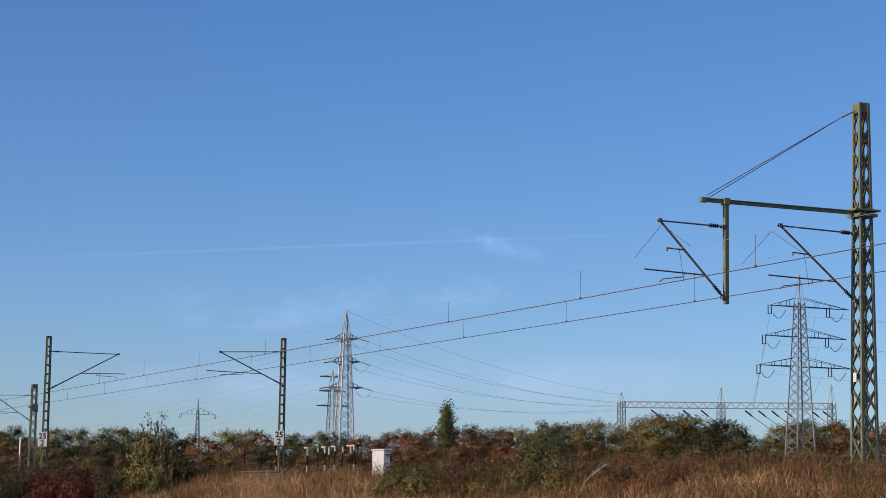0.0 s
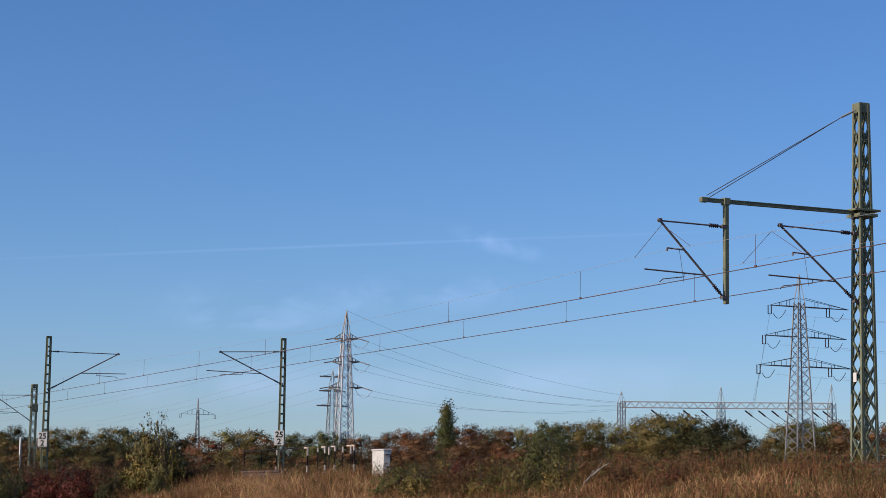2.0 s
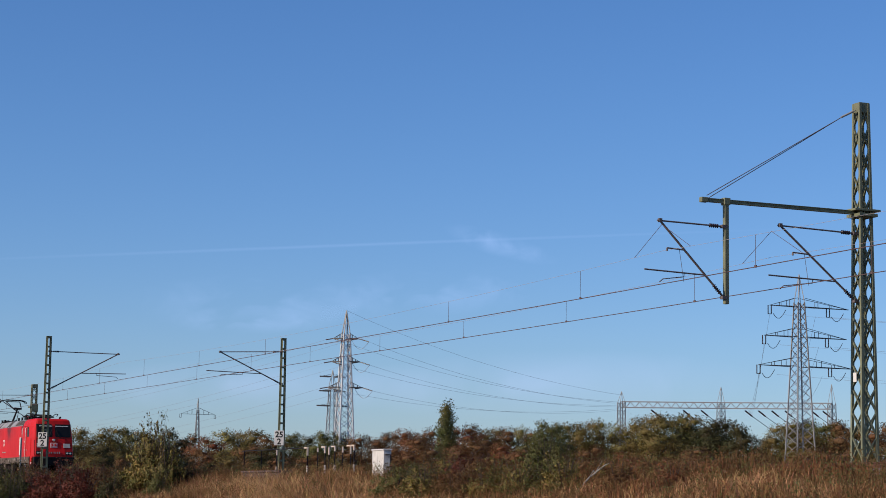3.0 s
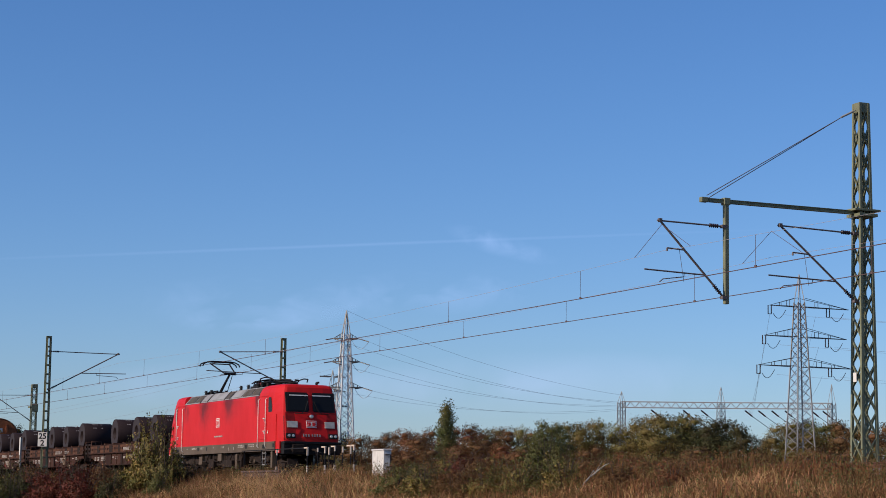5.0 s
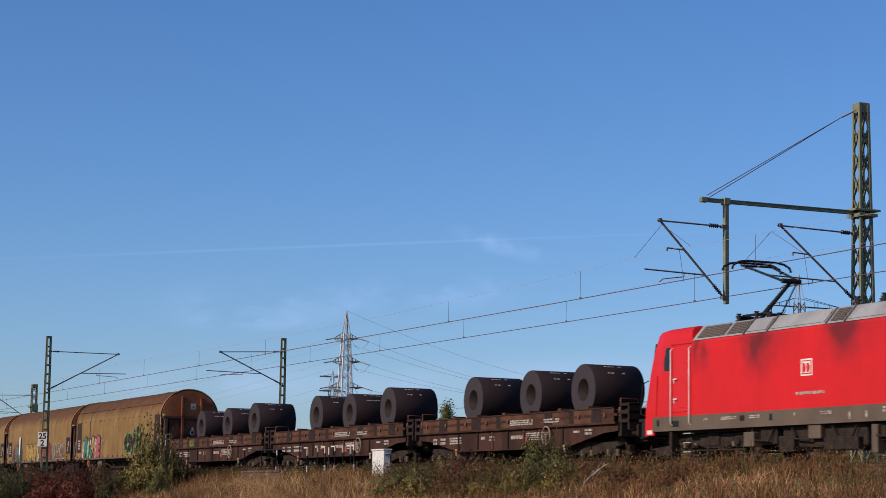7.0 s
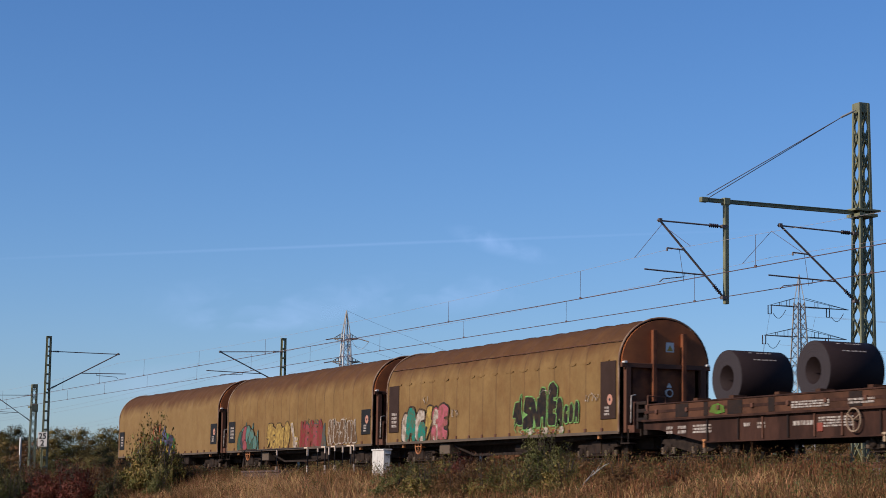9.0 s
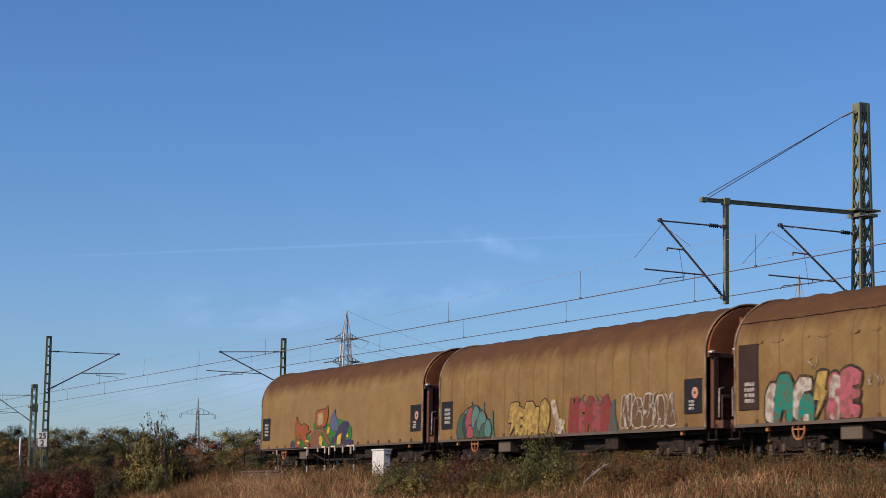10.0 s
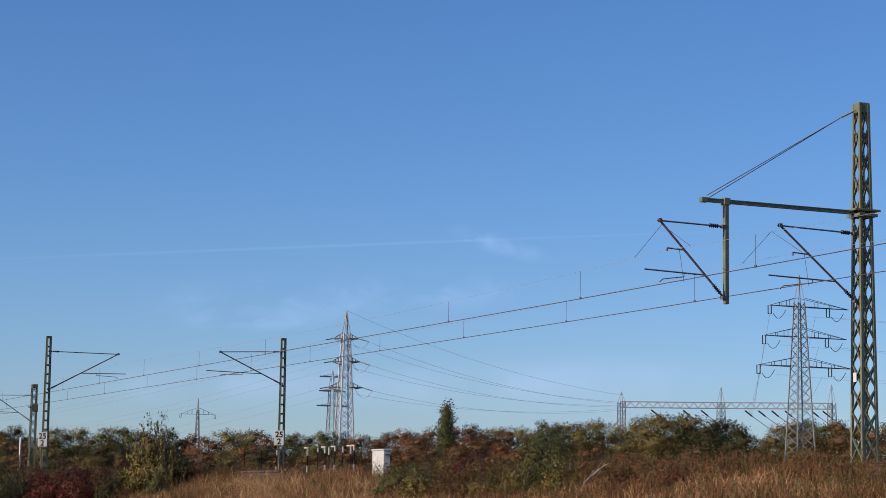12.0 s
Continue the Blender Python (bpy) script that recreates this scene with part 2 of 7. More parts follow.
def tarp_material(name, color, second, hoops=0.7, blotch=0.6):
    """Old brown canvas: darker brown along the ridge with a ragged edge, vertical runs of dirt."""
    m = material(name, color, 0.8, vary=0.17, scale=0.9, grain=9, bump=0.12, second=second, amount=0.8, streak=0.7, sharp=0.22, spec=0.15)
    nt = m.node_tree
    n, l = nt.nodes, nt.links
    hsv = next(k for k in n if k.type == "HUE_SAT")
    co = n.new("ShaderNodeTexCoord")
    sep = n.new("ShaderNodeSeparateXYZ")
    l.new(co.outputs["Object"], sep.inputs[0])
    mp = n.new("ShaderNodeMapping")
    mp.inputs["Scale"].default_value = (1.1, 1, 0.75)
    l.new(co.outputs["Object"], mp.inputs["Vector"])
    t = n.new("ShaderNodeTexNoise")
    t.inputs["Scale"].default_value, t.inputs["Detail"].default_value = 1.6, 6
    l.new(mp.outputs["Vector"], t.inputs["Vector"])
    add = n.new("ShaderNodeMath")
    add.operation = "MULTIPLY_ADD"
    add.inputs[1].default_value = 0.9
    l.new(t.outputs["Fac"], add.inputs[0])
    l.new(sep.outputs["Z"], add.inputs[2])
    top = n.new("ShaderNodeMapRange")
    top.inputs["From Min"].default_value, top.inputs["From Max"].default_value = 3.72, 4.3
    l.new(add.outputs[0], top.inputs["Value"])
    mix = n.new("ShaderNodeMixRGB")
    mix.inputs["Color2"].default_value = (0.080, 0.038, 0.013, 1)
    l.new(top.outputs["Result"], mix.inputs["Fac"])
    l.new(hsv.outputs["Color"], mix.inputs["Color1"])
    # darker lines along the creases at the hoops
    def calc(op, a, b):
        k = n.new("ShaderNodeMath")
        k.operation = op
        for i, v in enumerate((a, b)):
            if isinstance(v, (int, float)):
                k.inputs[i].default_value = v
            else:
                l.new(v, k.inputs[i])
        return k.outputs[0]

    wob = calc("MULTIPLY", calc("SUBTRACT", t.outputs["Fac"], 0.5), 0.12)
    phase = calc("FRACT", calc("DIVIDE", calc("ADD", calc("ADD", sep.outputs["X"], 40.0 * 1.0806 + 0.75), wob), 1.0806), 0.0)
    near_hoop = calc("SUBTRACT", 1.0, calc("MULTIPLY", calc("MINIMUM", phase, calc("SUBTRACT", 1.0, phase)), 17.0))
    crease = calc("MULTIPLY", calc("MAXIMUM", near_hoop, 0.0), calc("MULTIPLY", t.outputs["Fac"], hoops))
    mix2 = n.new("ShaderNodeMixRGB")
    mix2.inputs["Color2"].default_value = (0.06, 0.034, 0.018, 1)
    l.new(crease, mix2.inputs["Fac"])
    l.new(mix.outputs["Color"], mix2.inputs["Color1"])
    # large rusty blotches and runs
    mp3 = n.new("ShaderNodeMapping")
    mp3.inputs["Scale"].default_value = (0.8, 1.0, 0.8)
    l.new(co.outputs["Object"], mp3.inputs["Vector"])
    t3 = n.new("ShaderNodeTexNoise")
    t3.inputs["Scale"].default_value, t3.inputs["Detail"].default_value, t3.inputs["Roughness"].default_value = 1.3, 10, 0.72
    l.new(mp3.outputs["Vector"], t3.inputs["Vector"])
    spot = n.new("ShaderNodeMapRange")
    spot.inputs["From Min"].default_value, spot.inputs["From Max"].default_value = 0.46, 0.68
    spot.inputs["To Max"].default_value = blotch
    l.new(t3.outputs["Fac"], spot.inputs["Value"])
    mix3 = n.new("ShaderNodeMixRGB")
    mix3.inputs["Color2"].default_value = (0.125, 0.062, 0.018, 1)
    l.new(spot.outputs["Result"], mix3.inputs["Fac"])
    l.new(mix2.outputs["Color"], mix3.inputs["Color1"])
    l.new(mix3.outputs["Color"], n["Principled BSDF"].inputs["Base Color"])
    return m


TARP = tarp_material("brown_canvas", (0.262, 0.166, 0.053), (0.165, 0.098, 0.032), 1.0)
TARP_SMOOTH = tarp_material("smooth_brown_canvas", (0.262, 0.17, 0.058), (0.215, 0.135, 0.047), 0.12, 0.4)


def soot_red():
    """The body side's red with soot that has run down from the roof vents."""
    m = material("sooty_red_paint", (0.62, 0.010, 0.0045), 0.5, vary=0.07, scale=0.7, grain=6, bump=0.02, second=(0.42, 0.010, 0.005), amount=0.45, streak=0.5, spec=0.22)
    n, l = m.node_tree.nodes, m.node_tree.links
    hsv = next(k for k in n if k.type == "HUE_SAT")
    co, sep = n.new("ShaderNodeTexCoord"), n.new("ShaderNodeSeparateXYZ")
    l.new(co.outputs["Object"], sep.inputs[0])
    warp = n.new("ShaderNodeTexNoise")
    warp.inputs["Scale"].default_value, warp.inputs["Detail"].default_value = 1.7, 5
    l.new(co.outputs["Object"], warp.inputs["Vector"])

    def calc(op, a, b):
        k = n.new("ShaderNodeMath")
        k.operation = op
        for i, v in enumerate((a, b)):
            if isinstance(v, (int, float)):
                k.inputs[i].default_value = v
            else:
                l.new(v, k.inputs[i])
        return k.outputs[0]

    total = 0.0
    for x, half, low, amount in ((-12.15, 0.75, 2.0, 0.95), (-11.6, 1.5, 2.3, 0.4), (-8.3, 1.0, 2.2, 0.9), (-7.6, 1.8, 2.5, 0.4), (-15.2, 0.45, 2.4, 0.8), (-3.95, 0.4, 2.5, 1.0)):
        wob = calc("MULTIPLY", calc("SUBTRACT", warp.outputs["Fac"], 0.5), 1.6)
        off = calc("DIVIDE", calc("ABSOLUTE", calc("ADD", calc("SUBTRACT", sep.outputs["X"], x), wob), 0.0), half)
        across = calc("MAXIMUM", calc("SUBTRACT", 1.0, off), 0.0)
        rise = calc("MINIMUM", calc("MAXIMUM", calc("DIVIDE", calc("SUBTRACT", sep.outputs["Z"], low), 3.3 - low), 0.0), 1.0)
        total = calc("ADD", total, calc("MULTIPLY", calc("MULTIPLY", across, rise), amount))
    mix = n.new("ShaderNodeMixRGB")
    mix.inputs["Color2"].default_value = (0.07, 0.012, 0.012, 1)
    l.new(calc("MINIMUM", total, 0.85), mix.inputs["Fac"])
    l.new(hsv.outputs["Color"], mix.inputs["Color1"])
    l.new(mix.outputs["Color"], n["Principled BSDF"].inputs["Base Color"])
    return m


SOOTY_RED = soot_red()


def plain(name, color, rough=0.6):
    return material(name, color, rough, vary=0.08, scale=2, bump=0, amount=0.3)


def paint(name, color, fade=0.95):
    """Spray paint on old canvas, worn and dirty."""
    color = tuple(0.8 * c for c in color)
    return material(name, color, 0.8, vary=0.25, scale=5.5, grain=30, bump=0.03, second=tuple(0.3 * c + 0.7 * d for c, d in zip(color, (0.13, 0.075, 0.03))), amount=fade, sharp=0.12, spec=0.1)


def glass(name, color=(0.012, 0.013, 0.013)):
    m = bpy.data.materials.new(name)
    m.use_nodes = True
    b = m.node_tree.nodes["Principled BSDF"]
    b.inputs["Base Color"].default_value = (*color, 1)
    b.inputs["Roughness"].default_value = 0.06
    b.inputs["Specular IOR Level"].default_value = 0.14
    return m


GLASS = glass("tinted_cab_glass")
# ---- ground, embankment and tracks ----
def ground_z(x, y):
    """Height of the land: a field, a bank that carries the two tracks, and lower land beyond."""
    def ease(a, b, t):
        t = max(0.0, min(1.0, (t - a) / (b - a)))
        return t * t * (3 - 2 * t)
    z = 2.05 * ease(15.0, 27.2, y) - 1.5 * ease(39.5, 46.0, y)
    if y < 27 or y > 39:
        z += 0.16 * noise.noise((x * 0.11, y * 0.17, 3.0)) + 0.06 * noise.noise((x * 0.5, y * 0.5, 9.0))
    return z


def build_ground():
    xs = sorted({*range(-4500, -400, 300), *range(-400, -160, 10), *[k * 2.5 for k in range(-64, 9)], *range(25, 120, 12), *range(120, 4600, 300)})
    ys = sorted({*range(-4500, -100, 400), *range(-100, 8, 12), *[8 + k * 0.8 for k in range(50)], *range(50, 240, 10), *range(240, 4800, 300)})
    m = Mesh()
    m.add([(x, y, ground_z(x, y)) for x in xs for y in ys],
          [(i * len(ys) + j, (i + 1) * len(ys) + j, (i + 1) * len(ys) + j + 1, i * len(ys) + j + 1) for i in range(len(xs) - 1) for j in range(len(ys) - 1)], True)
    tagged(part("ground", m, EARTH), "dry brown field and railway bank", "ground", kind="structure")


def build_track(y):
    bed = Mesh()
    prof = [(-2.35, -0.62), (-1.5, -0.2), (1.5, -0.2), (2.35, -0.62)]
    bed.loft([[(x, y + a, RAIL_Z + b + 0.03 * noise.noise((x * 1.7, a * 3, y))) for a, b in prof] for x in range(-420, 160, 4)], False, False)
    tagged(part("ballast", bed, BALLAST), "grey-brown stone ballast under the rails", "ballast", kind="structure")
    track = thing("railway_track", "rusty steel rails on concrete sleepers in ballast", "railway track", "railway tracks", (0, y, RAIL_Z), "structure")
    for s in (-1, 1):
        m = Mesh()
        c = s * 0.7525
        sect = [(-0.075, -0.17), (0.075, -0.17), (0.075, -0.155), (0.01, -0.13), (0.01, -0.05), (0.036, -0.035), (0.036, 0), (-0.036, 0), (-0.036, -0.035), (-0.01, -0.05), (-0.01, -0.13), (-0.075, -0.155)]
        m.loft([[(x, c + a, b) for a, b in sect] for x in (-420, 160)])
        part("rail", m, RAIL_M, track)
    sl = Mesh().box(-0.13, 0.13, -1.3, 1.3, -0.3, -0.172, 0.02).data("sleeper", CONCRETE)
    for k in range(200):
        share("sleeper", sl, track, (-150 + k * 0.63, 0, 0))


build_ground()
build_track(TRACK_Y)
build_track(TRACK2_Y)


# ---- overhead line ----
def bracket(mast, x, y_mast, y_wire, z_top, z_tip, z_foot, z_reg, over, z_contact, stub=False):
    """A cantilever of tubes from a mast or drop post to the wire, in the mast's space (z from rail top)."""
    s = 1 if y_wire > y_mast else -1
    b = part("bracket", Mesh().tube([(x, y_mast, z_foot), (x, y_wire, z_tip)], 0.035, 8), TUBE_DARK, mast, "dark tubular cantilever bracket")
    part("top_tube", Mesh().tube([(x, y_mast, z_top), (x, y_wire + s * 0.1, z_tip)], 0.026, 8), TUBE_DARK, b)
    t = (z_reg - z_foot) / (z_tip - z_foot)
    root = Vector((x, y_mast + (y_wire - y_mast) * t, z_reg))
    end = Vector((x, y_wire + s * over, z_reg + 0.06))
    part("registration_arm", Mesh().tube([root, end], 0.024, 8), TUBE_DARK, b)
    sx = root.lerp(end, 0.35)
    part("steady_arm", Mesh().tube([sx, sx + Vector((0, 0, -0.12)), (x, y_wire - s * 0.1, z_contact + 0.1), (x, y_wire + s * 0.02, z_contact)], 0.016, 6), TUBE_DARK, b)
    for z0, z1 in ((z_foot, z_tip), (z_top, z_tip)):
        a, d = Vector((x, y_mast, z0)), Vector((x, y_wire, z1)) - Vector((x, y_mast, z0))
        d.normalize()
        m = Mesh()
        for k in range(5):
            c = a + d * (0.22 + 0.07 * k)
            m.tube([c - d * 0.02, c, c + d * 0.02], [0.03, 0.07, 0.03], 10)
        part("insulator", m, INSUL, b, "brown ribbed insulator")
        part("bolt_plate", Mesh().box(x - 0.08, x + 0.08, y_mast - 0.09, y_mast + 0.09, z0 - 0.05, z0 + 0.05), TUBE_DARK, b)
    if stub:
        c = Vector((x, y_mast, z_foot)).lerp(Vector((x, y_wire, z_tip)), 0.62)
        e = c + Vector((0, s * 0.62, 0.03))
        part("stub_arm", Mesh().tube([c, e], 0.024, 8).tube([e, e - Vector((0, 0, 0.1))], 0.03, 6), TUBE_DARK, b)
        part("stub_wire", Mesh().tube([c + Vector((0, s * 0.18, 0.0)), c + Vector((0, s * 0.02, -1.0))], 0.008, 5), TUBE_DARK, b)
    part("clamp", Mesh().box(x - 0.05, x + 0.05, y_wire - 0.06, y_wire + 0.06, z_tip - 0.05, z_tip + 0.07, 0.01), TUBE_DARK, b)


def km_sign(mast, y, z):
    """The white kilometre board on a mast, facing the camera's side."""
    plate = part("kilometre_board", Mesh().box(-0.27, 0.27, -0.015, 0.015, -0.42, 0.42, 0.006), WHITE, mast, "white kilometre board with black figures")
    plate.location, plate.rotation_euler = (0.2, y, z), (0, 0, radians(66))
    for text, dz, size in (("25", 0.04, 0.46), ("2", -0.36, 0.46)):
        cu = bpy.data.curves.new("figures", "FONT")
        cu.body, cu.size, cu.align_x, cu.extrude, cu.offset = text, size, "CENTER", 0.002, 0.012
        cu.materials.append(BLACK)
        ob = new("figures", cu)
        ob.parent, ob.location, ob.rotation_euler = plate, (0, -0.02, dz), (radians(90), 0, 0)


def ladder_mast(x, y, top, sign):
    """Two channel legs joined by flat battens."""
    mast = thing("overhead_line_mast", "grey-green flat steel mast with battens and a kilometre board", "mast", "overhead line masts", (x, y, RAIL_Z))
    w = lambda z: 0.165 - 0.06 * z / 8.2
    for s in (-1, 1):
        m = Mesh().beam((0, s * w(-1.2), -1.4), (0, s * w(top), top), 0.05, 0.13, (0, 1, 0))
        m.beam((0.07, s * (w(-1.2) - 0.03), -1.4), (0.07, s * (w(top) - 0.03), top), 0.012, 0.09, (1, 0, 0))
        part("leg", m, MAST_GREEN, mast)
    for k in range(17):
        z = -0.6 + k * (top + 0.55) / 16
        for xx in (-0.09, 0.09):
            part("batten", Mesh().box(xx - 0.008, xx + 0.008, -w(z) - 0.03, w(z) + 0.03, z - 0.05, z + 0.05), MAST_GREEN, mast)
    part("cap", Mesh().box(-0.12, 0.12, -w(top) - 0.05, w(top) + 0.05, top, top + 0.03), MAST_GREEN, mast)
    part("foundation", Mesh().box(-0.45, 0.45, -0.4, 0.4, -2.2, -1.1, 0.04), CONCRETE, mast)
    if sign:
        km_sign(mast, sign[0], sign[1])
    return mast


def lattice(parts, x, y, half, z0, z1, bays, leg, brace, cross=True):
    """Legs and bracing of a four-sided lattice tower; half(z) is its half width. parts takes name and mesh."""
    corners = [(-1, -1), (1, -1), (1, 1), (-1, 1)]
    zs = [z0 + (z1 - z0) * k / bays for k in range(bays + 1)]
    for a, b in corners:
        parts("leg", Mesh().beam((x + a * half(z0), y + b * half(z0), z0), (x + a * half(z1), y + b * half(z1), z1), leg, leg, (1, 0, 0)))
    for k in range(4):
        (a, b), (c, d) = corners[k], corners[(k + 1) % 4]
        for i in range(bays):
            p, q = half(zs[i]), half(zs[i + 1])
            parts("brace", Mesh().beam((x + a * p, y + b * p, zs[i]), (x + c * q, y + d * q, zs[i + 1]), brace, brace * 0.5))
            if cross:
                parts("brace", Mesh().beam((x + c * p, y + d * p, zs[i]), (x + a * q, y + b * q, zs[i + 1]), brace, brace * 0.5))


def lattice_mast(x, y, top, half0, half1, bays, label):
    mast = thing("overhead_line_mast", label, "mast", "overhead line masts", (x, y, RAIL_Z))
    half = lambda z: half0 + (half1 - half0) * (z + 0.8) / (top + 0.8)
    lattice(lambda n, m: part(n, m, MAST_GREEN, mast), 0, 0, half, -1.2, top, bays, 0.085, 0.06)
    h = half(top) + 0.035
    part("cap", Mesh().box(-h, h, -h, h, top - 0.3, top + 0.02, 0.01), MAST_GREEN, mast, "sheet steel mast head")
    part("foundation", Mesh().box(-0.7, 0.7, -0.7, 0.7, -2.4, -1.0, 0.05), CONCRETE, mast)
    return mast


MAST_Y = TRACK2_Y + 3.5
big = lattice_mast(-53.02, MAST_Y, 11.95, 0.30, 0.16, 17, "tall grey-green lattice mast with a cross arm over both tracks")
# cross arm with a drop post for the near track, held by two stay rods
part("cross_arm", Mesh().box(-0.05, 0.05, -6.0, 0.45, 8.285, 8.395).box(-0.075, 0.075, -6.0, 0.3, 8.38, 8.40).box(-0.075, 0.075, -6.0, 0.3, 8.28, 8.30), MAST_GREEN, big, "long steel cross arm")
part("arm_collar", Mesh().box(-0.36, 0.36, -0.36, 0.36, 8.2, 8.3, 0.01).box(-0.33, 0.33, -0.5, 0.5, 8.38, 8.45, 0.01), MAST_GREEN, big)
part("arm_head", Mesh().box(-0.09, 0.09, -6.1, -5.86, 8.26, 8.42, 0.02), MAST_GREEN, big)
post = part("drop_post", Mesh().box(-0.075, 0.075, -5.25, -5.10, 5.1, 8.28, 0.02), MAST_GREEN, big, "hanging square steel post")
part("post_clamp", Mesh().box(-0.11, 0.11, -5.29, -5.06, 8.22, 8.45, 0.02), MAST_GREEN, post)
for s in (-1, 1):
    part("stay_rod", Mesh().tube([(0, -5.85 - 0.02 * s, 8.44 + 0.045 * s), (0, -0.75, 11.45), (0, -0.2, 11.72)], 0.013, 6), TUBE_DARK, big)
part("stay_clevis", Mesh().tube([(0, -0.78, 11.44), (0, -0.3, 11.68)], 0.035, 8), GALV_DARK, big)
bracket(big, 0, -5.26, TRACK_Y - 0.05 - MAST_Y, 7.54, 7.57, 5.3, 5.97, 0.55, 5.66, True)
bracket(big, 0, -0.3, TRACK2_Y + 0.35 - MAST_Y, 7.66, 7.72, 5.46, 6.05, 0.45, 5.7, True)
part("number_plate", Mesh().box(-0.09, 0.09, -0.36, -0.34, 2.85, 3.15, 0.004), WHITE, big, "small white plate")

near = ladder_mast(-117.7, TRACK_Y - 4.19, 8.2, (-0.2, 2.1))
bracket(near, 0, 0.1, 4.24, 7.33, 7.33, 5.07, 6.1, 0.5, 5.85)
far = ladder_mast(-109.0, MAST_Y, 8.03, (-0.2, 2.3))
bracket(far, 0, -0.1, TRACK2_Y - 0.3 - MAST_Y, 7.27, 7.1, 5.41, 5.95, 0.8, 5.72)
third = lattice_mast(-174.0, MAST_Y, 8.4, 0.26, 0.2, 13, "dark grey-green lattice mast with a bracket and tensioning gear")
bracket(third, 0, -0.3, TRACK2_Y - MAST_Y, 7.45, 7.35, 5.25, 5.9, 0.5, 5.7)
part("tension_gear", Mesh().box(-0.4, 0.4, -0.42, -0.3, 6.35, 6.5, 0.02).box(0.22, 0.4, -0.3, 0.3, 6.0, 6.7, 0.02), MAST_GREEN, third)


def overhead_line(y, masts, z_contact):
    """Contact wire, messenger wire with its stitch at each mast, and droppers, as one thing."""
    line = thing("overhead_line", "oxidised copper contact wire hung from a messenger wire", "overhead wire", "overhead lines", (0, y, RAIL_Z))
    zc = lambda x: z_contact(x)
    part("contact_wire", Mesh().tube([(x, 0, zc(x)) for x in range(-420, 161, 10)], 0.014, 5), WIRE, line)
    m, st = Mesh(), Mesh()
    for a, b in zip(masts, masts[1:]):
        pts = []
        for k in range(25):
            x = a + (b - a) * k / 24
            sag = 4 * (k / 24) * (1 - k / 24)
            pts.append((x, 0, zc(x) + 1.02 - 0.32 * sag))
        m.tube(pts, 0.0045, 5)
        n = max(3, round((b - a) / 10))
        for k in range(n):
            u = (k + 0.5) / n
            x = a + (b - a) * u
            part("dropper", Mesh().tube([(x, 0, zc(x)), (x, 0, zc(x) + 1.02 - 0.32 * 4 * u * (1 - u))], 0.007, 5), WIRE, line)
            part("dropper_clamp", Mesh().box(x - 0.05, x + 0.05, -0.015, 0.015, zc(x) - 0.02, zc(x) + 0.05), WIRE, line)
    for a in (-53,):
        for s in (-1, 1):
            st.tube([(a, 0, zc(a) + 1.85), (a + s * 1.7, 0, zc(a) + 0.99)], 0.008, 5)
    part("messenger_wire", m, BRONZE, line)
    part("stitch_wire", st, WIRE, line)


overhead_line(TRACK_Y, [-420, -350, -285, -232, -175, -117, -53, 10, 70, 150], lambda x: 5.6 - 0.0028 * min(0, x + 60))
overhead_line(TRACK2_Y, [-420, -350, -290, -232, -174, -109, -53, 10, 70, 150], lambda x: 5.66 - 0.0028 * min(0, x + 60))


# ---- power pylons and the switchyard gantry far off ----
ARM_DARK = material("weathered_dark_steel", (0.11, 0.105, 0.1), 0.7, 0.0, vary=0.2, scale=0.8)


def arm(tower, z, reach, depth, axis, mat, base, bar=0.12):
    """A pair of tapering cross arms along the unit vector axis."""
    ax = Vector((axis[0], axis[1], 0)).normalized()
    side = Vector((-ax.y, ax.x, 0))
    for s in (-1, 1):
        m = Mesh()
        tip = ax * (s * (reach if isinstance(reach, float) else reach[s > 0])) + Vector((0, 0, z))
        for k in (-1, 1):
            root = side * (k * base) + ax * (s * base) + Vector((0, 0, z))
            m.beam(root, tip, bar, bar * 0.85)
            m.beam(root + Vector((0, 0, depth)), tip, 0.07, 0.06)
            for u in (0.3, 0.6):
                m.beam(root.lerp(tip, u), (root + Vector((0, 0, depth))).lerp(tip, u), 0.06, 0.06)
        part("cross_arm", m, ARM_DARK, tower)


